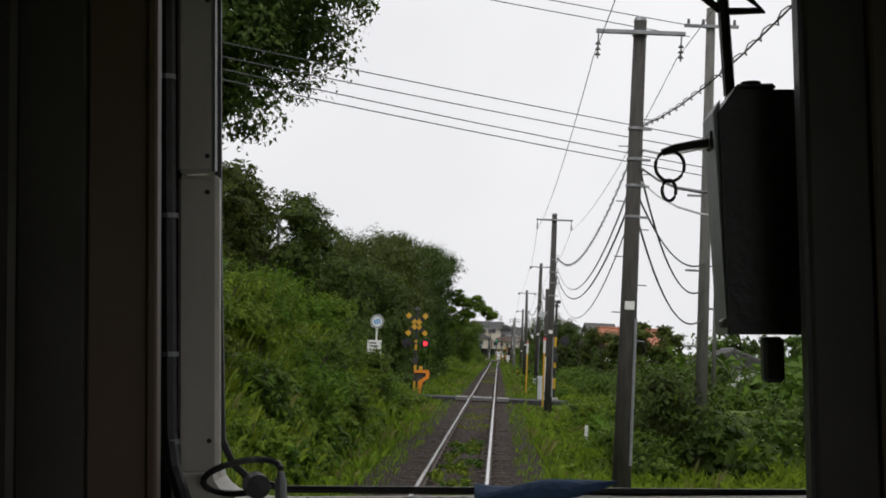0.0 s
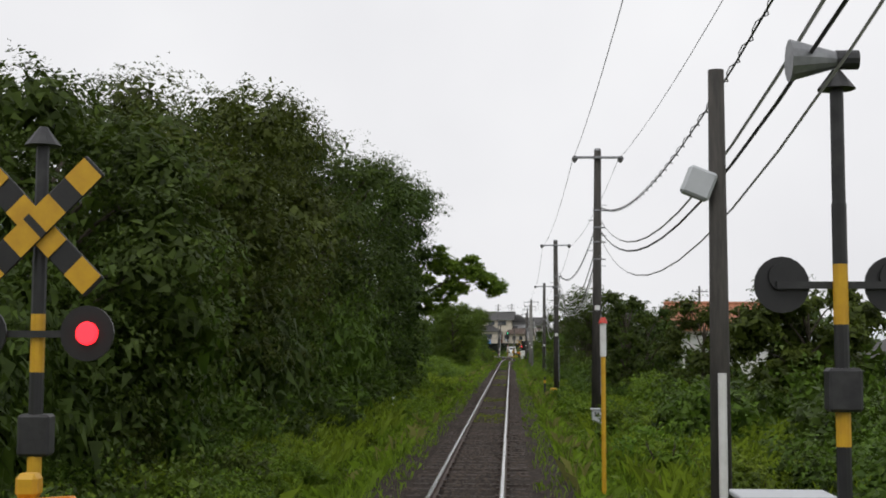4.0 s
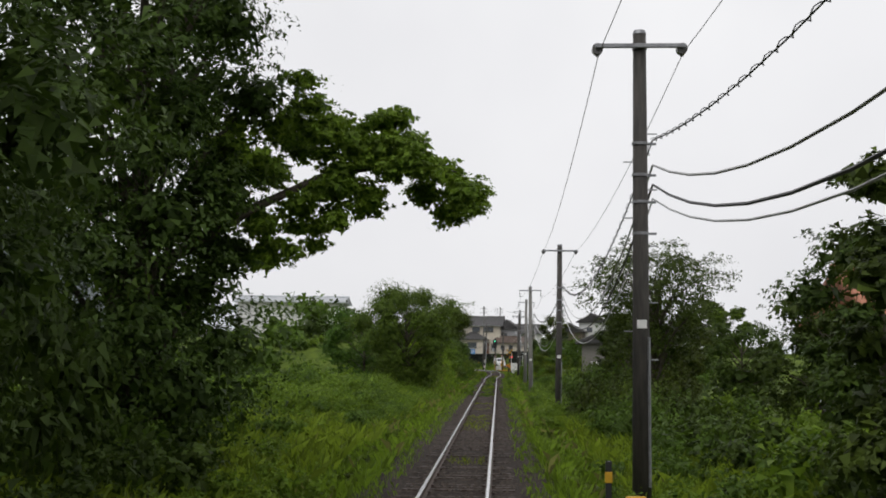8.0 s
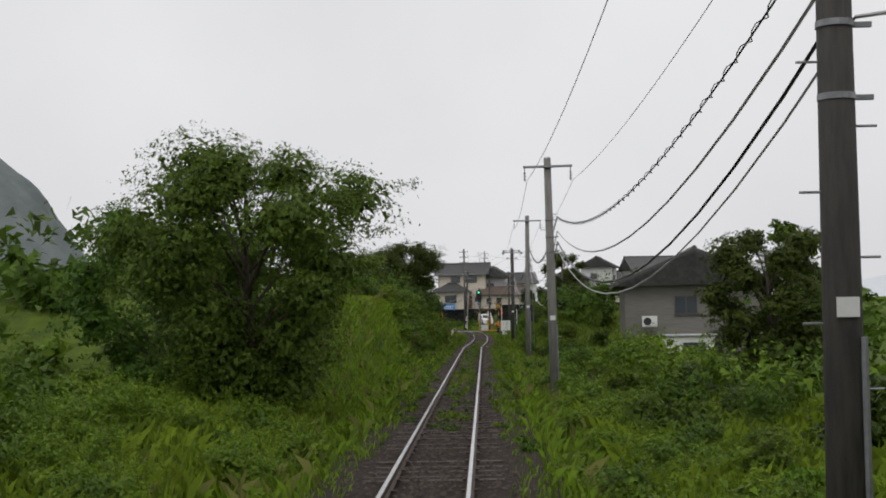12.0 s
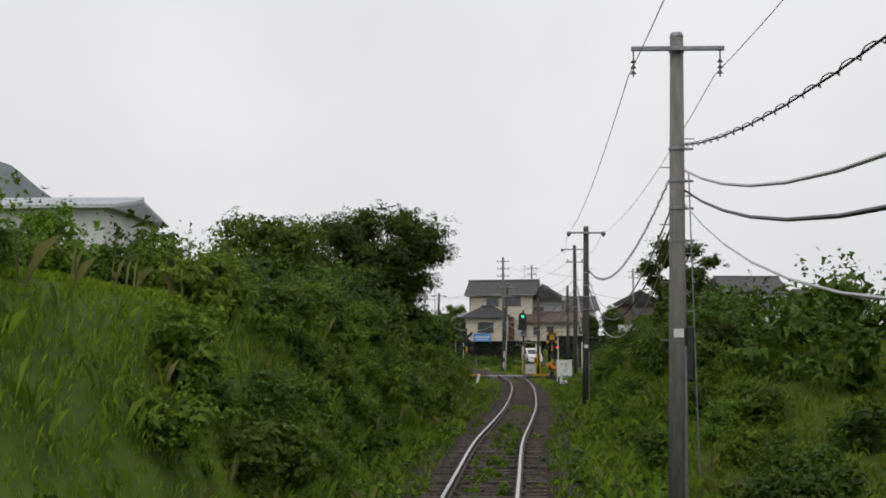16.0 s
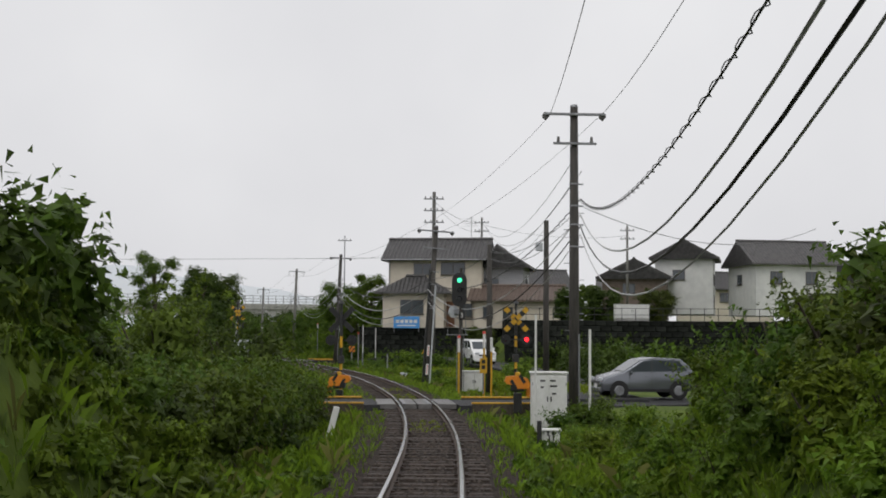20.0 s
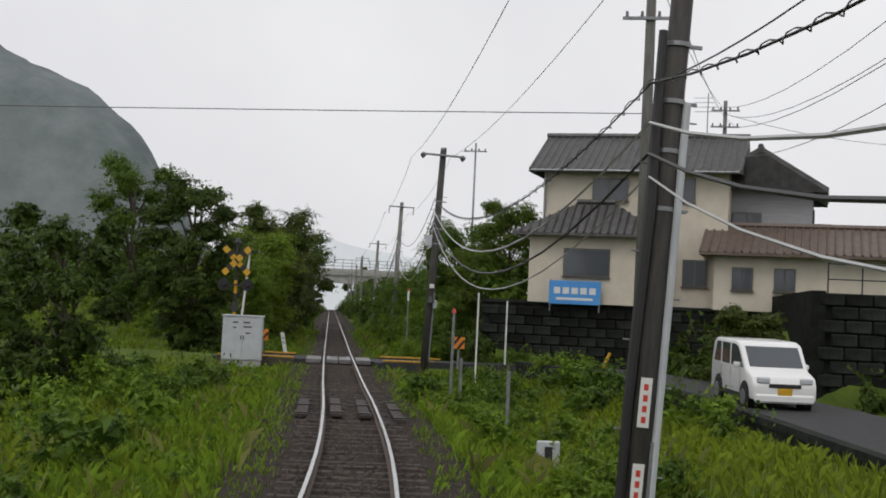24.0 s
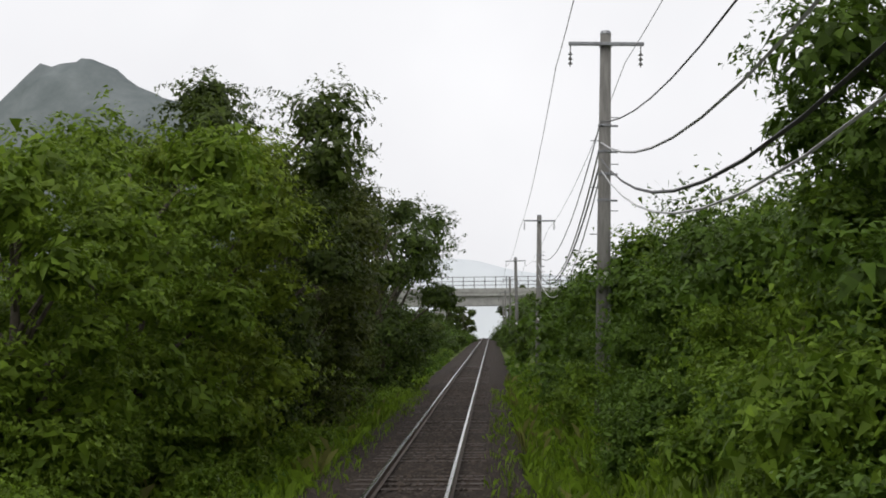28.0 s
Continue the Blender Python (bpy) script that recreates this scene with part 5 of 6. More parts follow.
BUSH = [bush_mesh(20 + i, 2200, 0.045, 1.0 + 0.15 * (i % 3)) for i in range(6)]
BUSHLARGE = [bush_mesh(50 + i, 4600, 0.027, 0.95 + 0.1 * i) for i in range(3)]
BUSHFINE = [bush_mesh(40 + i, 2900, 0.040, 0.9) for i in range(3)]
# joined undergrowth in three sizes, so that the leaves stay of one size
BUSHFAR = [[bush_array(60 + 10 * q + i, n, s, 1.0 + 0.12 * (i % 3), k) for i in range(5)]
           for q, (n, s, k) in enumerate(((560, 0.058, 7), (740, 0.050, 7), (1500, 0.034, 8), (230, 0.086, 5), (3000, 0.030, 8)))]
STEM = bpy.data.meshes.new("stem")
_bm = bmesh.new()
for k in range(5):
    a = k * 1.26
    tube([(0.05 * math.cos(a), 0.05 * math.sin(a), -0.25), (0.2 * math.cos(a), 0.2 * math.sin(a), 0.5), (0.5 * math.cos(a), 0.5 * math.sin(a), 1.0)], [0.03, 0.022, 0.01], 4, _bm)
_bm.to_mesh(STEM)
_bm.free()
STEM.materials.append(M_BARK)
LEAFMATS = {"mid": M_LEAF, "dark": M_LEAFDARK, "bright": M_LEAFBRIGHT}
TINTED = {}
FAR_SHRUBS = {"mid": [], "dark": [], "bright": []}


def tinted(me, tint):
    key = (me.name, tint)
    if key not in TINTED:
        c = me.copy()
        c.materials.clear()
        c.materials.append(LEAFMATS[tint])
        TINTED[key] = c
    return TINTED[key]


BUSHWORDS = {"mid": "leafy green shrub on the trackside bank", "dark": "dense dark green shrub beside the line", "bright": "bright fresh green shrub beside the line"}
nbush = nshrub = 0


def bush(x, y, r, tint="mid", fine=False, h=1.0, sink=0.2, far=False):
    global nbush, nshrub
    nbush += 1
    rr = random.Random(nbush * 7 + 1)
    z = ground_at(x, y) - sink * r
    far = far or r < 0.62 or nshrub >= 296
    if far:
        v = rr.choice(BUSHFAR[4 if (346 < y < 382 or 134 < y < 176 or 44 < y < 74) and r > 0.75 and abs(x - cx(y)) < 7 else 3 if abs(x - cx(y)) > 11.5 else 0 if r < 1.25 else 1 if r < 1.9 else 2])
        a = rr.uniform(0, math.tau)
        m = np.array([(math.cos(a), -math.sin(a), 0), (math.sin(a), math.cos(a), 0), (0, 0, 1)]) * np.array([r, r, r * h])
        FAR_SHRUBS[tint].append(v @ m.T * 1.0 + np.array((x, y, z)))
        return
    me = rr.choice(BUSHLARGE if r > 1.25 else BUSHFINE if fine else BUSH)
    nshrub += 1
    ob = empty("shrub", pose(x, y, z, 0, 0, rr.uniform(0, 360)), BUSHWORDS[tint], "shrub", "trackside shrubs")
    ob.scale = (r, r * rr.uniform(0.85, 1.15), r * h * rr.uniform(0.9, 1.1))
    lv = new("leaves", tinted(me, tint))
    lv.parent = ob
    st = new("rootstock", STEM)
    st.parent = ob
    return ob


def thicket(y0, y1, o0, o1, n, r0, r1, tints, seed, fine=False, h=1.0, side=1, far=False):
    r = random.Random(seed)
    for k in range(n):
        y = y0 + (y1 - y0) * (k + r.random()) / n
        o = r.uniform(o0, o1)
        if any(abs(y - c) < 2.6 for c in CROSSINGS) and o < 8:
            continue
        bush(cx(y) + side * o, y, r.uniform(r0, r1), r.choice(tints), fine, h, far=far)


def tree(x, y, height, spread, tint, seed, label, leaves=9000, size=0.08, low=0.12, lean=(0, 0), blobs=18, heart=2.3, top=None):
    rng = np.random.default_rng(seed)
    r = random.Random(seed)
    z0 = ground_at(x, y) - 0.15
    if top is not None:
        height = (top - z0 - 0.28 * spread) / 0.9
    t = empty("tree", pose(x, y, z0), label, "tree", "trees by the line")
    bend = [(0, 0, 0), (lean[0] * 0.15 + r.uniform(-.2, .2), lean[1] * 0.15, height * 0.25), (lean[0] * 0.4, lean[1] * 0.4, height * 0.5), (lean[0] * 0.7, lean[1] * 0.7, height * 0.8)]
    tr = height * 0.022
    smooth(part("trunk", tube(bend, [tr, tr * 0.8, tr * 0.55, tr * 0.2], 9), M_BARK, t))
    leafage = []
    limbs = bmesh.new()
    each = int(leaves * 1.85) // blobs
    for i in range(blobs):
        f = (i + 0.5) / blobs
        h = height * (low + (0.90 - low) * f)
        a = i * 2.4 + r.uniform(-0.4, 0.4)
        wide = spread * math.sin(math.pi * min(0.95, 0.18 + 0.72 * (1 - f) ** 0.8)) * r.uniform(0.45, 0.85)
        u = h / height
        c = np.array((lean[0] * u + wide * math.cos(a), lean[1] * u + wide * math.sin(a), h))
        br = spread * r.uniform(0.24, 0.44)
        leafage.append(blob_leaves(rng, c, (br * 1.15, br * 1.15, br * 0.8), each, size * 0.70, heart))
        s = Vector((lean[0] * u * 0.6, lean[1] * u * 0.6, max(0.8, h - 0.25 * height)))
        tube([s, s.lerp(Vector(c), 0.5) + Vector((0, 0, 0.2)), Vector(c)], [tr * 0.4, tr * 0.25, tr * 0.08], 5, limbs)
    part("branchwork", limbs, M_BARK, t)
    link_mesh("crown", tris_mesh("crown", np.concatenate(leafage)), LEAFMATS[tint], t)
    return t


# first stretch: shrubby bank and a large overhanging tree on one hand
tree(-7.0, 22.0, 10.4, 4.0, "dark", 102, "dark feathery tree overhanging the line", 20000, 0.095, 0.44, lean=(1.5, 0.6), blobs=26, heart=1.6)
tree(-8.0, 31, 6.9, 2.4, "dark", 101, "tall dark tree leaning over the shrubby bank", 9000, 0.08, 0.12, blobs=20, top=7.5)
tree(-7.8, 40.5, 4.9, 2.6, "dark", 103, "rounded dark tree on the bank top", 9000, 0.08, 0.08, blobs=22, top=7.9)
thicket(9, 51, 3.3, 4.6, 30, 0.7, 1.1, ["mid", "mid", "bright"], 1, side=-1)
thicket(8, 51, 4.8, 6.6, 28, 0.9, 1.4, ["mid", "bright", "bright"], 2, side=-1)
thicket(8, 50, 6.8, 9.5, 22, 1.1, 1.7, ["mid", "dark", "bright"], 3, side=-1, far=True)
ob = empty("thin_post", pose(-7.2, 40, 2.6), "thin pale post among shrubs on the bank", "post", group="thin posts")
part("post", cyl(0.06, 0.05, 3.9, seg=8), M_STEEL, ob)
# the other hand
thicket(24, 50, 3.9, 5.4, 14, 0.8, 1.3, ["mid", "mid", "bright"], 4)
thicket(20, 52, 5.6, 9.5, 18, 1.2, 1.9, ["dark", "mid"], 5, far=True)
bush(5.0, 27.5, 1.7, "dark", True, 1.2)
bush(3.9, 33.0, 0.9, "bright")
thicket(61, 90, 3.8, 5.5, 14, 0.6, 1.1, ["mid", "bright"], 6)
thicket(60, 92, 5.8, 9.5, 20, 1.3, 2.0, ["mid", "dark"], 7, far=True)
thicket(20, 100, 10, 20, 26, 1.5, 2.6, ["mid", "dark"], 41, far=True)
tree(12.5, 98, 6.0, 3.0, "dark", 104, "rounded dark tree behind the shrubs", 5000, 0.15)
for tx, ty, tt, sp in ((6.6, 112, 5.4, 1.9), (9.6, 106, 4.8, 2.2), (8.6, 121, 5.2, 2.0)):
    tree(tx, ty, 5.0, sp, "dark", 140 + ty, "rounded dark tree behind the shrubs", 5000, 0.08, 0.1, top=tt)
# wooded stretch with an overhanging limb
thicket(59, 72, 3.4, 6.5, 14, 0.7, 1.2, ["mid", "bright", "dark"], 8, side=-1)
tree(-8.0, 70, 7.8, 3.8, "dark", 105, "broad dark tree beside the line", 18000, 0.08, 0.05, blobs=34)
tree(-13.5, 72, 9.6, 4.6, "dark", 125, "broad dark tree beside the line", 26000, 0.08, 0.04, blobs=44)
tree(-8.3, 80, 10.0, 4.4, "dark", 106, "broad dark tree beside the line", 20000, 0.075, 0.06, blobs=38)
tree(-8.9, 90, 11.5, 4.6, "dark", 107, "broad dark tree beside the line", 22000, 0.075, 0.06, blobs=40)
tree(-8.6, 100, 12.5, 4.8, "dark", 108, "broad dark tree beside the line", 22000, 0.075, 0.06, blobs=42)
tree(-7.4, 109, 13.0, 4.1, "dark", 109, "dark tree hung with creepers beside the line", 17000, 0.08, 0.06, blobs=34)
over = tree(-6.5, 119.5, 13.2, 3.5, "dark", 110, "dark maple with one long limb reaching over the track", 25000, 0.075, 0.05, blobs=46)
rng = np.random.default_rng(77)
limb = [(0.2, 0, 4.2), (2.2, 0.8, 5.6), (3.6, 1.5, 6.4), (5.1, 2.1, 6.7), (6.5, 2.6, 6.6)]
smooth(part("long_limb", tube(limb, [0.13, 0.1, 0.07, 0.04, 0.015], 7), M_BARK, over))
qs = []
for j, p in enumerate(limb[1:]):
    rise = (1.9, 1.9, 1.3, 0.25)[j]
    for k in range((18, 26, 28, 18)[j]):
        c = (p[0] + rng.uniform(-1.15, 0.55 if j < 3 else 0.2), p[1] + rng.uniform(-0.9, 0.9), p[2] + rng.uniform(-0.95, rise))
        qs.append(blob_leaves(rng, c, (0.50, 0.50, 0.30), 300, 0.05, 1.8))
# sprigs hanging under the limb's root
for k in range(11):
    c = (rng.uniform(1.6, 4.0), rng.uniform(0.4, 1.8), rng.uniform(4.4, 5.4))
    qs.append(blob_leaves(rng, c, (0.38, 0.38, 0.26), 220, 0.052, 1.8))
qs = np.concatenate(qs)
link_mesh("limb_foliage", tris_mesh("limb_foliage", qs), M_LEAFBRIGHT, over, "brighter green foliage along the limb")
thicket(72, 119, 4.4, 6.2, 28, 0.8, 1.4, ["dark", "mid", "mid"], 9, side=-1, far=True)
thicket(64, 118, 6.0, 9.0, 34, 1.7, 2.5, ["dark", "dark", "mid"], 91, side=-1, far=True, h=1.7)
thicket(60, 122, 11, 17, 22, 2.0, 3.2, ["dark"], 42, side=-1, far=True)
# meadow stretch
thicket(122, 170, 3.9, 5.6, 24, 0.5, 0.95, ["bright", "mid"], 10, side=-1, far=True)
thicket(124, 170, 5.8, 10.5, 34, 0.9, 1.5, ["mid", "bright", "bright"], 11, side=-1, far=True)
thicket(126, 178, 11, 19, 24, 1.4, 2.4, ["dark", "mid"], 12, side=-1, far=True)
tree(-5.2, 175.5, 7.5, 3.5, "mid", 111, "fresh green cherry-like tree standing by the track", 27000, 0.062, 0.14, blobs=26)
tree(-8.4, 180, 6.0, 3.2, "mid", 112, "fresh green tree behind another on the bank", 8000, 0.08, 0.08)
thicket(92, 150, 4.2, 6.0, 22, 0.5, 0.95, ["bright", "mid"], 13, far=True)
thicket(92, 150, 6.0, 10.5, 30, 1.0, 1.7, ["mid", "bright", "dark"], 14, far=True)
tree(6.7, 143, 7.8, 2.9, "dark", 113, "airy green tree standing above the shrubs", 11000, 0.075, 0.42, blobs=26, heart=0.8)
tree(6.4, 149, 4.0, 1.7, "dark", 132, "dark tree hung with creepers behind shrubs", 6000, 0.08, 0.05, top=4.5)
tree(8.6, 151, 4.0, 2.0, "dark", 133, "dark tree hung with creepers behind shrubs", 6000, 0.08, 0.05, top=5.0)
tree(11.5, 136, 5.4, 2.6, "dark", 114, "dark tree behind shrubs", 5000, 0.08, 0.12)
tree(10.7, 188, 5.0, 2.2, "dark", 115, "dark tree behind shrubs", 13000, 0.07, 0.04, blobs=28, top=5.3)
tree(15.5, 172, 5.6, 3.0, "dark", 126, "dark tree behind shrubs", 5000, 0.08, 0.12)
thicket(155, 222, 4.2, 5.6, 26, 0.6, 1.1, ["bright", "mid", "mid"], 15)
thicket(152, 208, 5.8, 9.5, 28, 1.0, 1.6, ["mid", "dark", "bright"], 16, far=True)
thicket(124, 152, 4.6, 7.0, 20, 1.1, 1.6, ["dark", "mid"], 71, far=True)
thicket(219, 232, 3.4, 7.0, 16, 0.5, 0.9, ["bright", "mid"], 72)
thicket(270, 281, 3.3, 6.0, 14, 0.55, 0.9, ["bright", "mid"], 73)
# grass bank and the tree above it
thicket(208, 238, 2.7, 4.6, 34, 0.55, 0.95, ["mid", "bright", "mid"], 81, side=-1)
thicket(222, 262, 6.0, 9.0, 22, 1.1, 1.6, ["mid", "dark"], 17, side=-1, far=True)
thicket(226, 264, 3.9, 5.6, 26, 0.9, 1.3, ["mid", "dark"], 18, side=-1, far=True)
thicket(212, 262, 2.9, 4.2, 34, 0.4, 0.75, ["bright", "mid"], 62, side=-1)
thicket(206, 232, 4.2, 7.2, 22, 0.6, 1.0, ["bright", "mid"], 63, side=-1)
thicket(188, 226, 8.4, 11.0, 12, 0.6, 1.0, ["mid", "dark"], 19, side=-1, far=True)
tree(-5.4, 246, 6.2, 2.7, "dark", 116, "dark feathery tree on top of the bank", 16000, 0.07, 0.12, lean=(0.4, 0), blobs=26, top=8.3)
tree(-7.4, 243, 6.2, 2.5, "dark", 131, "dark feathery tree on top of the bank", 11000, 0.07, 0.12, blobs=20, top=7.6)
tree(-8.4, 238, 3.6, 2.4, "mid", 117, "low green tree on the bank", 5000, 0.08, 0.1)
thicket(226, 264, 4.4, 6.2, 24, 0.8, 1.25, ["dark", "mid"], 20, fine=True)
thicket(224, 264, 6.2, 9.5, 26, 1.2, 1.8, ["mid", "dark"], 64, far=True)
thicket(228, 266, 3.2, 4.6, 20, 0.35, 0.6, ["bright", "mid"], 65)
tree(7.9, 254, 3.6, 1.9, "dark", 118, "dark tree above the shrubby bank", 6500, 0.07, 0.2, top=7.6)
# second crossing and the bend
thicket(262, 279, 4.0, 6.0, 14, 1.45, 1.95, ["dark", "mid", "dark"], 83, side=-1, h=1.15)
bush(-5.9, 281.0, 2.3, "dark", h=1.35)
bush(-4.7, 278.5, 1.7, "dark", h=1.2)
bush(-8.4, 281.5, 2.5, "mid", h=1.3)
thicket(273, 282, 3.3, 4.0, 7, 0.9, 1.15, ["dark", "mid"], 85, side=-1, h=1.1)
thicket(250, 264, 3.0, 4.6, 18, 0.5, 0.8, ["bright", "bright", "mid"], 86)
thicket(140, 151, 4.6, 7.0, 12, 1.5, 2.0, ["dark", "mid", "dark"], 84, h=1.2)
thicket(204, 223, 4.0, 8.5, 22, 0.6, 1.05, ["mid", "bright", "dark"], 77, far=True)
bush(-6.8, 242, 1.9, "dark", far=True, h=1.2)
bush(-6.2, 240.2, 1.6, "mid", far=True, h=1.2)
thicket(186, 195, 7.5, 34, 30, 0.5, 0.9, ["mid", "bright"], 76, side=-1, far=True)
for k in range(8):
    bush(2.75 + 0.12 * (k % 3), 296.6 + 2.3 * k, 0.72 + 0.14 * (k % 3), ("bright", "mid")[k % 2], far=True)
thicket(265, 281, 3.8, 6.2, 15, 0.8, 1.25, ["dark", "dark", "mid"], 21, side=-1)
thicket(262, 284, 6.5, 12, 12, 1.0, 1.5, ["mid", "dark"], 22, side=-1, far=True)
thicket(290, 333, 4.2, 7.0, 30, 0.7, 1.1, ["bright", "bright", "mid"], 23, side=-1)
thicket(290, 336, 7.0, 13.0, 24, 0.9, 1.5, ["mid", "dark"], 24, side=-1, far=True)
tree(-17.2, 325, 5.6, 2.2, "dark", 119, "dark tree behind the crossing cabinet", 6000, 0.08, 0.06)
tree(-21.7, 345.6, 8.6, 2.5, "dark", 120, "tall dark tree behind the crossing cabinet", 14000, 0.08, 0.06, blobs=26)
for ty, tx in ((325, 7.2), (318, 7.5), (312, 8.0), (306, 8.6), (327, 9.5), (327, 14), (327, 19), (331.8, 0.9), (332.6, -0.2)):
    bush(tx, ty, 1.1, "dark", far=True)
thicket(300, 334, 3.6, 5.2, 12, 0.35, 0.6, ["bright", "mid"], 25)
thicket(303, 337, 3.0, 5.0, 30, 0.4, 0.75, ["bright", "bright", "mid"], 74, far=True)
thicket(346, 372, 4.4, 7.0, 18, 0.9, 1.35, ["bright"], 75, side=-1)
for k in range(9):
    bush(0.2 - 0.72 * k, 318.3 + 2.2 * k, 0.75 + 0.15 * (k % 3), "bright" if k % 2 else "mid", far=True)
for tx, ty, hh, sp in ((-8.4, 350, 5.0, 2.2), (-9.9, 353.5, 4.8, 2.3), (7.5, 336, 2.6, 1.5), (10.2, 338, 3.0, 1.6), (14, 338, 2.8, 1.6), (-12.2, 358, 4.6, 2.3), (1.0, 331.2, 3.0, 1.3)):
    tree(tx, ty, hh, sp, "dark" if tx > -3 else "mid", 130 + int(ty + tx), "garden tree in front of the houses", 10000, 0.058, 0.06)
# third crossing and the cutting
sp = empty("sensor_post", pose(-12.74, 349.0, ground_at(-12.74, 349.0) - 0.15), "grey post with a white sensor tube and red cap beside bushes", "sensor post", group="sensor posts")
tall = 2.94 - ground_at(-12.74, 349.0) + 0.15
part("grey_post", cyl(0.03, 0.03, tall - 0.5, seg=10), M_STEEL, sp)
part("sensor_body", cyl(0.05, 0.05, 0.45, 0, 0, tall - 0.54, 14), M_WHITE, sp, "off-white sensor tube")
part("red_cap", cyl(0.065, 0.03, 0.1, 0, 0, tall - 0.1, 14), M_RED, sp)
for bx_, by_, br_ in ((-6.6, 324.8, 0.8), (-7.7, 326.6, 0.85), (-5.6, 323.0, 0.75), (-6.3, 327.2, 0.9), (-5.0, 326.0, 0.95), (-7.0, 330.6, 0.8), (-4.4, 323.6, 0.85), (-3.6, 321.0, 0.8), (-8.3, 331.2, 0.7), (-5.6, 330.2, 0.95),
                       (-7.9, 334.0, 0.75), (-6.4, 333.2, 0.9), (-3.2, 324.6, 0.9), (-2.6, 319.4, 0.75), (-4.3, 329.0, 0.9)):
    bush(bx_, by_, br_, "bright" if br_ < 0.85 else "mid", h=0.9)
for k in range(7):
    bush(6.3 + 0.25 * (k % 3), 300 + 2.9 * k, 1.15 + 0.2 * (k % 2), "dark", h=1.2)
for bx_, by_, br_ in ((-1.2, 341.6, 1.5), (0.6, 341.2, 1.7), (2.0, 340.0, 1.6), (-8.6, 343.4, 1.0), (-9.2, 344.6, 1.3)):
    bush(bx_, by_, br_, "dark", h=1.25)
thicket(347.5, 368, 4.6, 7.6, 16, 1.0, 1.5, ["bright"], 92, side=-1, far=True)
for bx_, by_, br_ in ((-8.8, 338.4, 0.5), (-7.7, 337.8, 0.65), (-6.7, 336.4, 0.65), (-9.0, 336.8, 0.5)):
    bush(bx_, by_, br_, "bright", far=True)
thicket(344.8, 378, 7.5, 17.0, 26, 0.8, 1.3, ["mid", "bright", "mid"], 66, side=-1, far=True)
thicket(347, 378, 3.4, 4.6, 26, 0.8, 1.25, ["mid", "bright", "bright"], 26)
thicket(350, 380, 4.6, 6.2, 22, 1.3, 1.9, ["mid", "mid", "bright"], 82)
thicket(346, 420, 5.2, 8.5, 34, 1.0, 1.8, ["mid", "dark", "bright"], 27, far=True)
thicket(378, 470, 3.5, 5.4, 40, 1.2, 1.9, ["mid", "dark"], 28, far=True)
thicket(347, 400, 4.0, 6.0, 30, 0.6, 1.1, ["bright"], 29, side=-1, far=True)
thicket(350, 440, 6.0, 10.0, 34, 1.1, 1.8, ["mid", "bright", "bright"], 30, side=-1, far=True)
tree(-25.0, 363, 5.8, 2.6, "bright", 122, "fresh green broad tree on the cutting bank", 10000, 0.075, 0.06, top=6.5)
tree(-26.2, 370, 8.0, 3.0, "dark", 123, "dark broad tree on the cutting bank", 12000, 0.075, 0.1, top=8.7)
tree(-30.4, 390, 6.0, 3.2, "dark", 124, "dark green tree on the cutting bank", 10000, 0.08, 0.06, top=8.4)
tree(-28.9, 380.5, 6.0, 2.7, "dark", 129, "dark green tree on the cutting bank", 10000, 0.075, 0.06, top=7.7)
tree(-25.6, 366.5, 6.0, 2.6, "bright", 132, "fresh green broad tree on the cutting bank", 13000, 0.07, 0.02, blobs=30, top=6.6)
tree(-27.4, 375.5, 6.0, 2.8, "dark", 133, "dark broad tree on the cutting bank", 13000, 0.07, 0.02, blobs=30, top=7.9)
tree(-24.4, 359.0, 5.0, 2.4, "bright", 134, "fresh green broad tree on the cutting bank", 12000, 0.065, 0.02, blobs=28, top=5.4)
for k in range(13):
    y = 355 + 3.1 * k
    bush(cx(y) - 5.6 - 0.35 * (k % 3), y, 1.0 + 0.15 * (k % 4), "bright", h=1.3)
tree(-36.0, 408, 6.0, 3.4, "dark", 127, "dark green tree on the cutting bank", 9000, 0.08, 0.06, top=9.6)
tree(-27.4, 352, 6.0, 2.4, "mid", 128, "tall drooping green tree behind the crossing", 11000, 0.07, 0.15, top=9.3)
thicket(420, 566, 4.4, 10.0, 34, 1.8, 3.0, ["mid", "dark"], 31, side=-1, far=True)
for k in range(14):
    r = random.Random(600 + k)
    y = 428 + 10.2 * k
    s = -1 if k % 2 else 1
    tree(cx(y) + s * r.uniform(6.0, 9.5), y, r.uniform(2.2, 3.4), r.uniform(2.0, 2.6), "dark", 600 + k, "dark tree crowding the line before the bridge", 3000, 0.13, 0.05, blobs=12)
thicket(440, 560, 5.0, 9.0, 24, 1.6, 2.8, ["mid", "dark"], 32, far=True)
for k in range(10):
    r = random.Random(700 + k)
    y = 582 + 4.5 * k
    s = -1 if k % 2 else 1
    tree(cx(y) + s * r.uniform(4.6, 9.5), y, r.uniform(7.0, 9.5), r.uniform(2.4, 3.2), "dark", 700 + k, "dark tree beyond the road bridge", 1500, 0.2, 0.04, blobs=10)
thicket(470, 567, 2.9, 4.4, 26, 1.3, 2.1, ["mid", "dark"], 93, far=True)
thicket(470, 567, 2.9, 4.4, 26, 1.3, 2.1, ["mid", "dark"], 94, side=-1, far=True)
thicket(396, 470, 2.9, 4.6, 30, 0.5, 0.9, ["bright", "mid"], 67, side=-1, far=True)
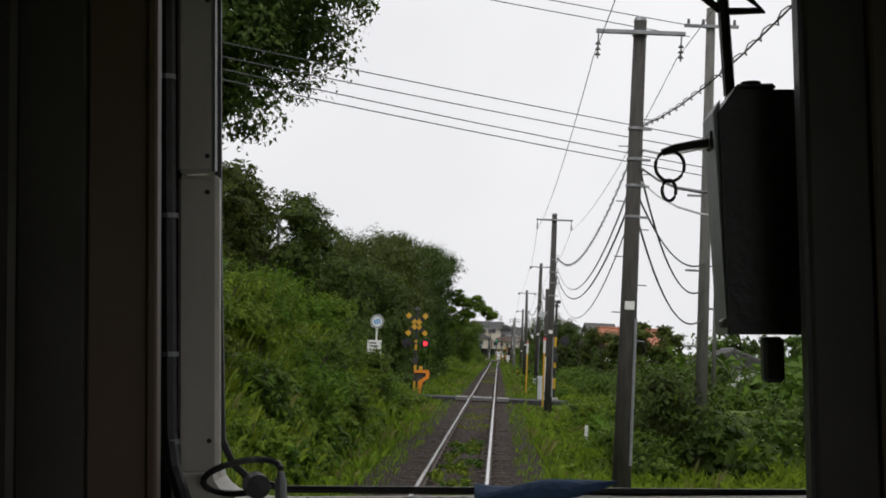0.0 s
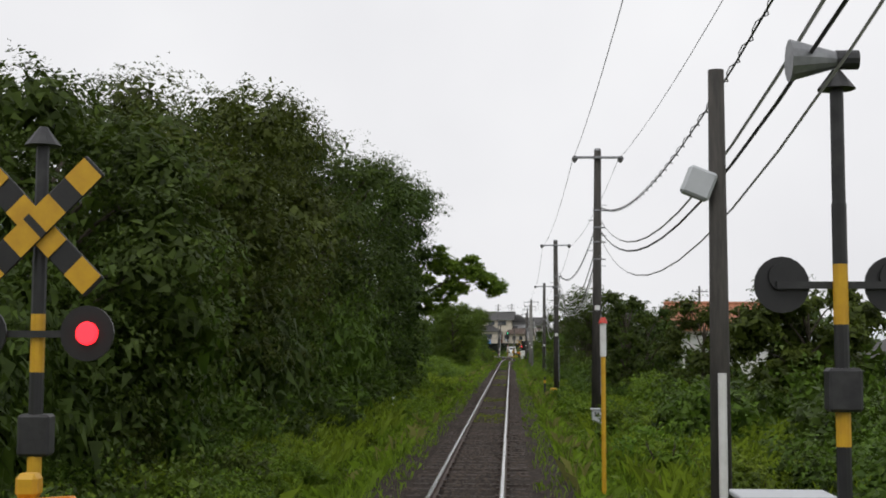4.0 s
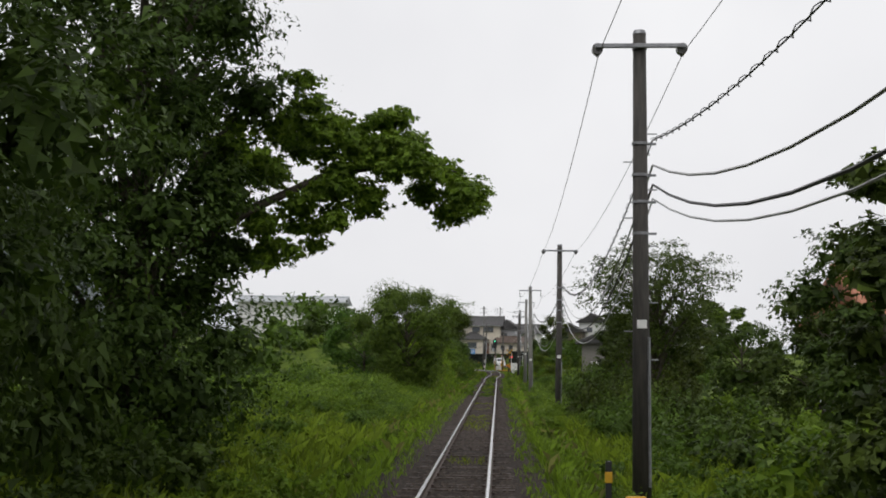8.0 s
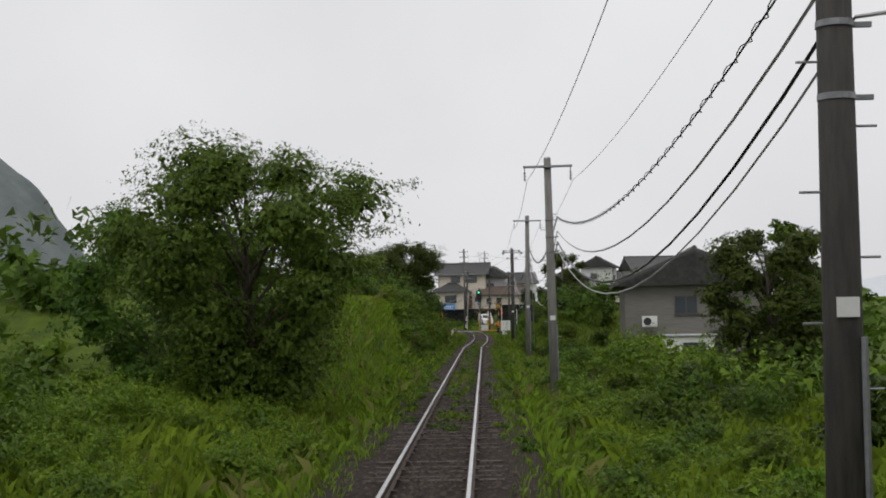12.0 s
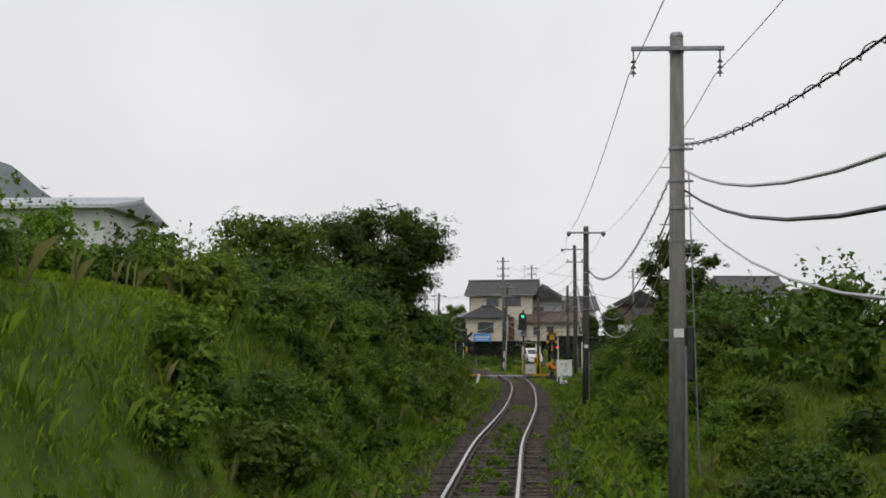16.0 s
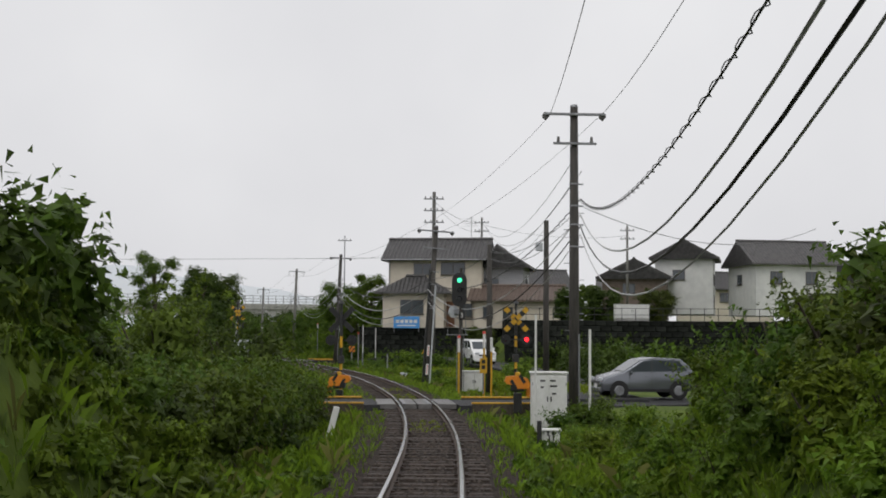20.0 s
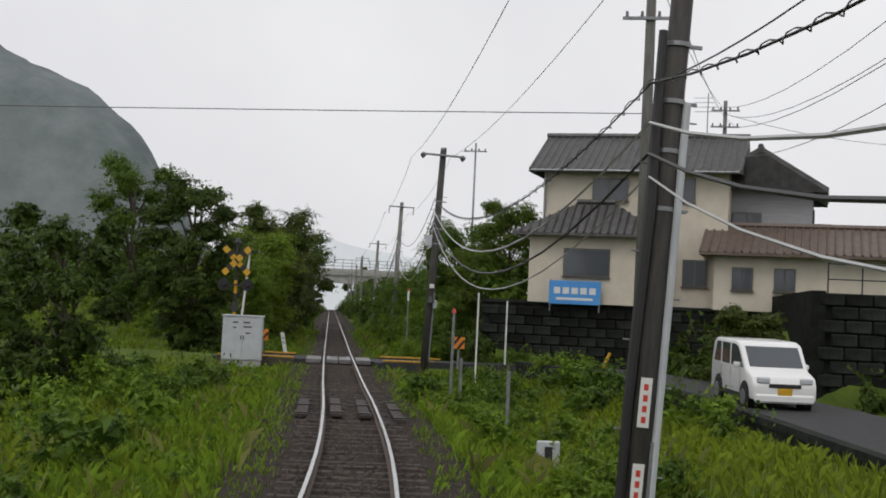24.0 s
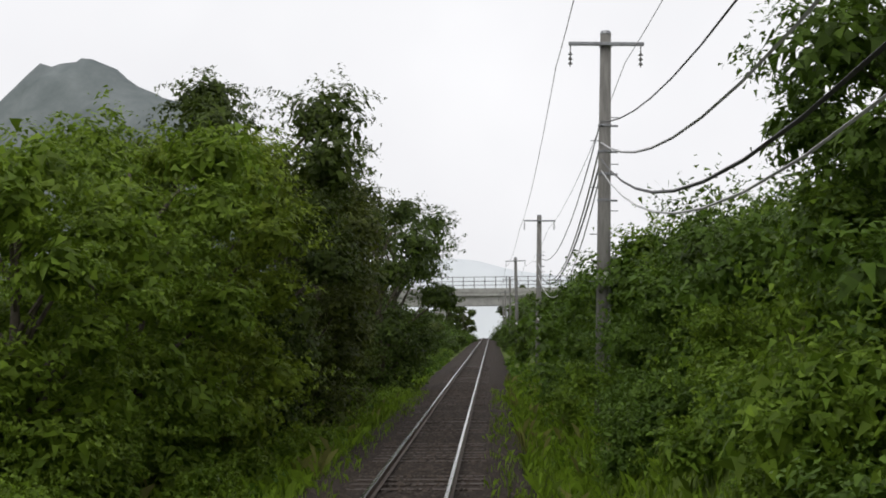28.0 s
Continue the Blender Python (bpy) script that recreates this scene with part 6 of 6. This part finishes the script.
thicket(396, 470, 2.9, 4.6, 30, 0.5, 0.9, ["bright", "mid"], 68, far=True)
# hedges and copses that close the view beyond the verges
thicket(0, 285, 12, 22, 48, 2.2, 3.6, ["dark", "mid", "mid"], 51, side=-1, far=True)
thicket(0, 280, 12, 22, 46, 2.0, 3.4, ["dark", "mid", "mid"], 52, far=True)
thicket(285, 440, 14, 26, 30, 2.2, 3.8, ["dark", "mid"], 53, side=-1, far=True)
thicket(300, 328, 12, 40, 16, 1.2, 1.8, ["dark", "mid"], 54, far=True)
thicket(160, 214, 7.0, 9.5, 14, 1.2, 1.9, ["mid", "bright"], 55, far=True)
thicket(0, 440, 40, 80, 30, 3.5, 6.0, ["dark", "mid"], 56, side=-1, far=True)
thicket(0, 280, 40, 80, 26, 3.5, 6.0, ["dark", "mid"], 57, far=True)
# low mounds of fresh green crowding the shoulders of the track
thicket(138, 174, 3.0, 4.6, 26, 0.76, 1.1, ["bright", "bright", "mid"], 201, side=-1, h=0.85)
thicket(138, 176, 4.6, 7.0, 26, 0.9, 1.35, ["bright", "mid", "bright"], 202, side=-1)
thicket(112, 188, 8.0, 26.0, 70, 1.1, 1.6, ["mid", "bright", "mid"], 203, side=-1, far=True)
thicket(140, 176, 2.9, 4.4, 26, 0.76, 1.05, ["bright", "bright", "mid"], 204, h=0.85)
thicket(176, 206, 2.9, 4.2, 26, 0.5, 0.9, ["bright", "bright", "mid"], 205, h=0.85)
thicket(61, 73, 3.1, 4.7, 13, 0.76, 1.05, ["bright", "bright", "mid"], 207, side=-1)
thicket(92, 122, 2.7, 4.6, 36, 0.4, 0.75, ["bright"], 208, side=-1, far=True)
thicket(92, 126, 3.0, 5.2, 34, 0.5, 0.85, ["bright", "bright", "mid"], 209, far=True)
thicket(347, 394, 2.7, 4.0, 46, 0.45, 0.72, ["bright"], 206, side=-1, far=True)
for bx_, by_, br_ in ((-3.5, 52.6, 0.95), (-4.6, 52.4, 1.05), (-2.5, 52.0, 0.76), (-5.7, 52.8, 1.1), (-2.6, 60.6, 0.8), (-3.9, 61.2, 1.1), (-6.8, 53.0, 1.0), (-5.2, 61.4, 0.9)):
    bush(bx_, by_, br_, "bright" if br_ < 1.02 else "mid", h=1.15)
# ivy and shrubs against the terrace wall
for k in range(16):
    bush(4.5 + 1.25 * k, 329.6, 0.9 + 0.3 * (k % 3), "dark", far=True, h=1.3)
for k in range(9):
    bush(-8.9 + 0.9 * k, 343.9 - 0.06 * k, 0.5 + 0.12 * (k % 3), ("mid", "bright")[k % 2], far=True)
for k in range(5):
    bush(-1.6 + 0.9 * k, 343.6, 0.7 + 0.2 * (k % 2), "dark", far=True, h=1.4)
# far belts of trees
for k in range(34):
    r = random.Random(900 + k)
    y = r.uniform(50, 440)
    s = -1 if k % 2 else 1
    o = r.uniform(24, 60)
    if s > 0 and 280 < y < 400:
        continue
    tree(cx(y) + s * o, y, r.uniform(4.5, 7.5), r.uniform(3.0, 4.6), r.choice(["dark", "mid"]), 900 + k, "distant rounded tree beyond the line", 1800, 0.30, 0.05, blobs=10)
for tint, arrays in FAR_SHRUBS.items():
    v = np.concatenate(arrays)
    tagged(link_mesh("undergrowth", tris_mesh("undergrowth", v), LEAFMATS[tint]), "tangled green undergrowth behind the trackside shrubs", "undergrowth", kind="stuff")


# ---- low leafy weeds that crowd the ballast ----
MOUNDS = [np.concatenate([blob_leaves(np.random.default_rng(300 + i), (0, 0, 0.25), (0.9, 0.9, 0.62), 95, 0.155, 1.5, 8, 0.12)]) for i in range(7)]


def weeds(name, n, seed, y0, y1, o0, o1, r0, r1, tints, label, sides=(-1, 1), hug=1.6):
    """Mounds of weeds, thickest at o0."""
    rr = random.Random(seed)
    heaps = {}
    for k in range(n):
        y = rr.uniform(y0, y1)
        if any(abs(y - c) < 2.9 for c in CROSSINGS):
            continue
        o = (o0 + (o1 - o0) * rr.random() ** hug) * rr.choice(sides)
        r = rr.uniform(r0, r1)
        a = rr.uniform(0, math.tau)
        m = np.array([(math.cos(a), -math.sin(a), 0), (math.sin(a), math.cos(a), 0), (0, 0, 1)]) * np.array([r, r * rr.uniform(0.7, 1.3), r * rr.uniform(0.7, 1.5)])
        x = cx(y) + o / lean_of(y)
        heaps.setdefault(rr.choice(tints), []).append(rr.choice(MOUNDS) @ m.T + np.array((x, y, ground_at(x, y) - 0.06 * r)))
    for tint, arrays in heaps.items():
        tagged(link_mesh(name, tris_mesh(name, np.concatenate(arrays)), LEAFMATS[tint]), label, "weeds", kind="stuff")


weeds("verge_weeds", 1500, 21, 6, 182, 2.15, 4.2, 0.18, 0.46, ["bright", "bright", "mid"], "low leafy weeds crowding the edge of the ballast")
weeds("verge_weeds", 900, 22, 182, 268, 1.75, 3.6, 0.16, 0.42, ["bright", "mid", "mid"], "low leafy weeds crowding the edge of the ballast")
weeds("verge_weeds", 900, 23, 268, 440, 2.35, 4.4, 0.18, 0.46, ["bright", "bright", "mid"], "low leafy weeds crowding the edge of the ballast")
weeds("bank_weeds", 520, 31, 232, 266, 2.2, 5.6, 0.22, 0.55, ["mid", "bright", "mid"], "leafy weeds on the steep bank", sides=(-1,), hug=1.0)
weeds("bank_weeds", 420, 32, 224, 276, 2.4, 6.0, 0.18, 0.45, ["bright", "bright", "mid"], "leafy weeds on the steep bank", sides=(1,), hug=1.0)
weeds("bank_weeds", 260, 33, 10, 50, 2.6, 6.5, 0.22, 0.55, ["mid", "bright"], "leafy weeds on the shrubby bank", sides=(-1,), hug=1.0)
weeds("track_weeds", 90, 24, 15, 29, 0.0, 0.36, 0.10, 0.22, ["mid", "bright"], "low green weeds between the rails", hug=1.0)
weeds("track_weeds", 260, 25, 170, 234, 0.0, 0.36, 0.08, 0.20, ["mid", "bright"], "low green weeds between the rails", hug=1.0)
weeds("cess_weeds", 300, 26, 166, 234, 0.85, 1.8, 0.08, 0.22, ["mid", "bright"], "low green weeds over the ends of the sleepers", hug=0.7)


# ---- grasses on the verges ----
def grass(name, n, seed, y0, y1, o0, o1, hmin, hmax, material, label, sides=(-1, 1), patchy=False):
    rng = np.random.default_rng(seed)
    yy = rng.uniform(y0, y1, n)
    oo = rng.uniform(o0, o1, n) * rng.choice(sides, n)
    keep = np.ones(n, bool)
    for c in CROSSINGS:
        keep &= np.abs(yy - c) > 2.4
    if patchy:
        keep &= np.sin(yy * 0.37) + np.sin(yy * 0.91 + 1.3) + np.sin(yy * 0.13 + 2.0) > 0.9
    yy, oo = yy[keep], oo[keep]
    n = len(yy)
    base = np.stack([[cx(v) + o / lean_of(v) for o, v in zip(oo, yy)], yy, [cz(v) + ground_z(o, v) for o, v in zip(oo, yy)]], -1)
    blades = 4
    base = np.repeat(base, blades, 0) + np.concatenate([rng.normal(0, 0.06, (n * blades, 2)), np.zeros((n * blades, 1))], 1)
    n *= blades
    a = rng.uniform(0, math.tau, n)
    h = rng.uniform(hmin, hmax, n)[:, None]
    d = np.stack([np.cos(a), np.sin(a), np.zeros(n)], -1)
    w = np.stack([-np.sin(a), np.cos(a), np.zeros(n)], -1) * (0.006 + 0.007 * h)
    up = np.array([0, 0, 1.0])
    lean = rng.uniform(0.1, 0.7, n)[:, None]
    v = np.stack([base - w, base + w, base + w * 0.7 + d * h * lean * 0.35 + up * h * 0.65, base + d * h * lean + up * h * (1 - 0.3 * lean)], 1)
    tagged(link_mesh(name, quads_mesh(name, v, n), material), label, "grass", kind="stuff")


grass("verge_grass", 28000, 1, 4, 400, 1.8, 4.4, 0.08, 0.5, M_GRASS, "tall wet bright green grass along the track")
grass("bank_grass", 27000, 2, 182, 236, 2.3, 6.5, 0.05, 0.14, M_SHORTGRASS, "bright green grass on the bank", sides=(-1,))
grass("bank_grass", 5500, 3, 345, 410, 2.4, 8.5, 0.2, 0.4, M_GRASS, "bright green grass in the cutting")
grass("bank_grass", 9000, 3, 222, 284, 2.2, 6.5, 0.06, 0.24, M_GRASS, "bright green grass on the bank", sides=(1,))
grass("bank_grass", 9000, 12, 196, 262, 4.2, 10.0, 0.10, 0.32, M_GRASS, "bright green grass behind the shrubs", sides=(1,))
grass("meadow_grass", 15000, 4, 58, 180, 3.2, 9.5, 0.3, 0.8, M_GRASS, "tall bright green meadow grass")
grass("bank_grass", 4000, 11, 8, 52, 3.6, 9.0, 0.2, 0.5, M_GRASS, "tall green grass among the shrubs", sides=(1,))
grass("bank_grass", 5000, 9, 345, 390, 8.5, 18.0, 0.2, 0.45, M_GRASS, "bright green grass beside the cutting", sides=(-1,))
grass("bank_grass", 7000, 10, 8, 52, 3.0, 9.5, 0.2, 0.5, M_GRASS, "tall green grass on the shrubby bank", sides=(-1,))
grass("yard_grass", 14000, 6, 290, 345, 2.1, 8.0, 0.08, 0.42, M_GRASS, "green grass around the crossing", sides=(-1, 1, 1))
grass("dry_grass", 1300, 5, 4, 400, 1.7, 5.5, 0.3, 0.7, M_STRAW, "scattered dry grass stalks")
grass("track_weeds", 4200, 7, 4, 300, 0.0, 0.45, 0.05, 0.16, M_GRASS, "low weeds growing between the rails", patchy=True)
grass("cess_weeds", 7500, 8, 4, 390, 1.15, 2.1, 0.06, 0.22, M_GRASS, "low weeds at the ballast edge")


# ---- hills, their mist painted in as colour ----
def hill(name, cxx, cyy, w, d, h, material, seed, label):
    verts, faces = [], []
    n, mrows = 60, 14
    for j in range(mrows):
        for i in range(n):
            u, v = i / (n - 1) * 2 - 1, j / (mrows - 1) * 2 - 1
            z = h * max(0.0, 1 - u * u) ** 1.1 * max(0.0, 1 - v * v) * (1 + 0.22 * noise.noise(Vector((u * 2, v * 2, seed))) + 0.03 * noise.noise(Vector((u * 17, v * 7, seed))))
            verts.append((cxx + u * w, cyy + v * d, z - 60))
    for j in range(mrows - 1):
        for i in range(n - 1):
            faces.append((j * n + i, j * n + i + 1, (j + 1) * n + i + 1, (j + 1) * n + i))
    me = bpy.data.meshes.new(name)
    me.from_pydata(verts, [], faces)
    tagged(smooth(link_mesh(name, me, material)), label, "hill", kind="structure")


hill("backdrop_hill", -362, 900, 180, 90, 196, M_HILL, 1.0, "wooded hill with haze painted into its grey")
hill("backdrop_hill", -330, 1500, 340, 160, 118, M_HILLFAR, 2.0, "far hill paled by haze painted into its colour")
hill("backdrop_hill", 520, 1500, 460, 160, 96, M_HILLFAR, 3.0, "far hill paled by haze painted into its colour")


# ---- the train's cab, standing where the ride begins, its front window open ----
M_CABGREY = mat("cab_grey_paint", (0.60, 0.57, 0.51), 0.5, col2=(0.52, 0.49, 0.44), scale=3, bump=0.05)
M_CABBROWN = mat("cab_brown_laminate", (0.10, 0.066, 0.046), 0.5, col2=(0.08, 0.053, 0.037), scale=4)
M_CABDARK = mat("cab_dark_lining", (0.035, 0.032, 0.028), 0.6, col2=(0.05, 0.045, 0.04), scale=4)
M_BODY = mat("train_body_paint", (0.55, 0.55, 0.53), 0.4, col2=(0.48, 0.48, 0.46), scale=1.5)
M_CLOTH = mat("blue_cloth", (0.035, 0.075, 0.16), 0.9, col2=(0.05, 0.10, 0.20), scale=14, bump=0.5, bscale=60)
M_HOSE = mat("black_hose", (0.012, 0.012, 0.012), 0.45, bump=0.2)

# the railcar leans a little on its springs
CAB = pose(0.6700, -3.5300, 2.2300, 94.5200, 0, 2.7200) @ pose(0, 0, 0, 0, 0, 2.4400) @ (pose(0.75, 0, 2.36, 93.79, 0, 2.92) @ pose(0, 0, 0, 0, 0, -0.68)).inverted()
cab = empty("train_cab", CAB, "grey railcar front with a dark cab and an open front window", "train cab")
part("floor", box(2.76, 5.1, 0.12, 0, -0.55, 1.0), M_CABDARK, cab)
part("roof", box(2.86, 5.2, 0.12, 0, -0.55, 3.66, bevel=0.03), M_BODY, cab)
part("rear_wall", box(2.76, 0.08, 2.5, 0, -3.06, 1.14), M_CABDARK, cab)
# front wall round the opening: x 0.30 to 1.28, z 2.10 to 3.05
part("front_wall", box(1.645, 0.10, 2.5, -0.5575, 1.95, 1.14), M_CABGREY, cab)
part("front_corner", box(0.10, 0.10, 2.5, 1.33, 1.95, 1.14), M_CABGREY, cab)
part("front_apron", box(0.98, 0.10, 0.96, 0.79, 1.95, 1.14), M_CABGREY, cab)
part("front_header", box(0.98, 0.10, 0.59, 0.79, 1.95, 3.05), M_CABGREY, cab)
part("front_skin", box(2.80, 0.03, 0.95, 0, 2.02, 1.14), M_BODY, cab)
for s in (-1, 1):
    part("side_wall", box(0.06, 5.0, 0.95, s * 1.38, -0.55, 1.14), M_BODY, cab)
    part("side_header", box(0.06, 5.0, 0.62, s * 1.38, -0.55, 3.02), M_BODY, cab)
    for y0, y1 in ((1.1, 1.95), (-0.5, -0.2), (-1.75, -1.5), (-3.05, -2.8)):
        part("side_pillar", box(0.06, y1 - y0, 0.95, s * 1.38, (y0 + y1) / 2, 2.08), M_BODY, cab)
part("underframe", box(2.3, 4.8, 0.35, 0, -0.55, 0.64), M_DARKMETAL, cab)
for y in (-2.2, -0.3):
    ax = part("axle", tube([(-0.6, y, 0.4), (0.6, y, 0.4)], 0.06, 8), M_DARKMETAL, cab)
    for s in (-1, 1):
        part("wheel", cyl(0.40, 0.40, 0.11, m=pose(s * 0.565 - 0.055, y, 0.405, 0, 90, 0), seg=24), M_RAIL, ax)
# lining to the left of the window
part("window_pillar", box(0.058, 0.022, 1.0, 0.290, 1.838, 2.600, bevel=0.006), M_CABGREY, cab, "pale grey upper pillar cover with screws")
part("window_pillar", box(0.062, 0.022, 0.46, 0.293, 1.840, 2.138, bevel=0.006), M_CABGREY, cab, "pale grey lower pillar cover with screws")
part("trim_strip", box(0.003, 0.012, 0.9, 0.3185, 1.83, 2.602), M_STEEL, cab, "bright metal edge strip")
for x, z in ((0.308, 2.625), (0.308, 2.571), (0.311, 2.205), (0.308, 2.86)):
    part("screw", cyl(0.0035, 0.0035, 0.005, m=pose(x, 1.828, z, 90, 0, 0), seg=8), M_DARKMETAL, cab)
part("gasket", tube([(0.318, 1.85, 3.05), (0.319, 1.85, 2.49), (0.324, 1.85, 2.205), (0.338, 1.86, 2.168), (0.366, 1.86, 2.143), (0.42, 1.86, 2.130), (1.20, 1.86, 2.120)], 0.006, 6), M_HOSE, cab)
corner = [(0.262, 2.06), (0.262, 2.16), (0.322, 2.16)] + [(0.322 + 0.075 * (1 - math.cos(a)), 2.160 - 0.042 * math.sin(a)) for a in [math.pi / 2 * k / 6 for k in range(1, 7)]] + [(0.45, 2.116), (0.45, 2.06)]
part("sill_corner", prism(corner, 0.08, pose(0, 1.80, 0)), M_CABGREY, cab, "pale rounded corner of the window surround")
part("hose", tube([(0.254, 1.80, 3.3), (0.255, 1.80, 2.84), (0.257, 1.80, 2.49), (0.259, 1.80, 2.22), (0.268, 1.79, 2.17), (0.290, 1.775, 2.115), (0.31, 1.76, 2.06)], 0.011, 8), M_HOSE, cab, "black cable hose")
for x, z in ((0.255, 2.736), (0.259, 2.531), (0.260, 2.329), (0.263, 2.203)):
    part("hose_clip", cyl(0.0125, 0.0125, 0.007, x, 1.80, z, 10), M_STEEL, cab)
part("hose_channel", box(0.058, 0.02, 2.3, 0.244, 1.85, 1.12), M_HOSE, cab, "black channel behind the hose")
part("panel_edge", box(0.013, 0.024, 2.3, 0.280, 1.646, 1.12, bevel=0.003), M_CABBROWN, cab, "brown edging")
part("brown_panel", box(0.084, 0.03, 2.3, 0.2305, 1.66, 1.12, bevel=0.004), M_CABBROWN, cab, "dark brown laminate panel")
part("door_leaf", box(0.1, 0.03, 2.3, 0.137, 1.665, 1.12, bevel=0.006), M_CABDARK, cab, "dark inner door leaf")
part("partition", box(0.85, 0.05, 2.4, -0.345, 1.62, 1.12), M_CABDARK, cab, "dark partition")
# sill, desk and what lies on it
part("sill", box(0.84, 0.10, 0.03, 0.77, 1.83, 2.088, bevel=0.008), M_CABGREY, cab, "pale metal window sill")
part("sill_lip", box(0.84, 0.02, 0.016, 0.77, 1.79, 2.106, bevel=0.004), M_STEEL, cab, "bright metal lip")
part("desk", box(1.0, 0.36, 0.05, 0.76, 1.60, 1.985, bevel=0.015), M_CABGREY, cab)
part("desk_front", box(1.2, 0.05, 0.85, 0.76, 1.40, 1.12), M_CABDARK, cab)
part("desk_handle", tube([(0.72, 1.60, 2.035), (0.73, 1.57, 2.05), (0.80, 1.57, 2.05), (0.81, 1.60, 2.035)], 0.005, 6), M_STEEL, cab)
# wiper drive box on the right
shape = [(1.048, 2.352), (1.152, 2.350), (1.160, 2.66), (1.152, 2.682), (1.062, 2.684), (1.041, 2.655)]
wb = part("wiper_box", prism(shape, 0.12, pose(0, 1.70, 0)), M_HOSE, cab, "black wiper drive box")
part("box_back", box(0.06, 0.11, 0.325, 1.185, 1.735, 2.345, bevel=0.012), M_HOSE, wb)
part("box_lid", box(0.055, 0.09, 0.010, 1.092, 1.75, 2.683, bevel=0.004), M_HOSE, wb)
part("lid_knob", cyl(0.016, 0.014, 0.008, 1.092, 1.74, 2.693, 12), M_HOSE, wb)
part("box_strip", prism([(1.034, 2.655), (1.044, 2.672), (1.056, 2.352), (1.046, 2.352)], 0.09, pose(0, 1.71, 0)), M_STEEL, wb, "worn metal edge plate")
part("strip_knob", cyl(0.007, 0.006, 0.02, m=pose(1.041, 1.71, 2.367, 90, 0, 0), seg=10), M_HOSE, wb)
part("lever", box(0.028, 0.03, 0.062, 1.109, 1.73, 2.286, bevel=0.005), M_HOSE, wb)
part("arm", tube([(1.050, 1.745, 2.621), (1.005, 1.745, 2.615), (0.985, 1.742, 2.611), (0.968, 1.74, 2.605)], [0.007, 0.006, 0.006, 0.005], 8), M_HOSE, wb)
part("arm_collar", box(0.026, 0.05, 0.032, 1.045, 1.745, 2.605, bevel=0.006), M_HOSE, wb)
for x, z, rx, rz in ((0.978, 2.586, 0.0200, 0.0215), (0.976, 2.552, 0.0095, 0.0145)):
    part("ring", tube([(x + rx * math.cos(k * math.tau / 18), 1.74, z + rz * math.sin(k * math.tau / 18)) for k in range(19)], 0.0026, 6), M_HOSE, wb)
part("conduit", tube([(1.070, 1.78, 2.69), (1.066, 1.78, 2.78), (1.063, 1.78, 2.85), (1.06, 1.78, 3.1)], 0.0085, 8), M_HOSE, wb)
part("bracket", tube([(1.030, 1.78, 2.840), (1.062, 1.78, 2.812), (1.120, 1.78, 2.812), (1.092, 1.78, 2.840)], 0.006, 6), M_HOSE, wb)
part("partition_edge", box(0.006, 0.03, 1.6, 1.1255, 1.60, 2.0), M_HOSE, cab, "dark rubber edge of the side partition")
part("glass_partition_frame", box(0.078, 0.04, 1.6, 1.168, 1.60, 2.0, bevel=0.004), M_CABDARK, cab)
part("partition_post", box(0.028, 0.06, 1.6, 1.222, 1.60, 2.0, bevel=0.004), M_CABBROWN, cab, "brown-grey post")
part("right_lining", box(0.12, 0.30, 2.3, 1.30, 1.66, 1.12), M_CABDARK, cab)
# loop of hose with its plug
plug = empty("cable_plug", CAB @ pose(0.387, 1.79, 2.118), "black looped cable with a round plug on the sill", "cable plug")
loop = [(-0.020 + 0.056 * math.cos(a), 0.012 * math.sin(2 * a), 0.038 + 0.023 * math.sin(a) + 0.008 * math.cos(a)) for a in [k * math.tau / 20 * 0.86 + 0.15 for k in range(21)]]
part("loop", tube(loop, 0.0048, 7), M_HOSE, plug)
part("round_plug", cyl(0.0185, 0.017, 0.03, m=pose(0.0, -0.005, 0.028, 90, 0, 20), seg=18), M_HOSE, plug)
part("socket", cyl(0.009, 0.008, 0.036, 0.036, 0.0, 0.0, 12), M_STEEL, plug)
part("socket_cap", cyl(0.006, 0.005, 0.010, 0.036, 0.0, 0.035, 10), M_STEEL, plug)
cl = bmesh.new()
rows = []
for i in range(15):
    u = i / 14
    half = 0.036 * (1 - u) ** 0.7 + 0.004
    rows.append([cl.verts.new((0.70 + 0.20 * u, 1.77 + half * math.cos(k * math.tau / 12), 2.122 + 0.026 * u + half * 0.55 * math.sin(k * math.tau / 12) * (1 + 0.25 * math.sin(9 * u + k)))) for k in range(12)])
for a, c in zip(rows, rows[1:]):
    for k in range(12):
        cl.faces.new((a[k], a[(k + 1) % 12], c[(k + 1) % 12], c[k]))
cl.faces.new(rows[0][::-1])
cl.faces.new(rows[-1])
cl.transform(CAB)
tagged(smooth(part("cloth_bag", cl, M_CLOTH)), "folded dark blue cloth bag lying on the window sill", "cloth bag")
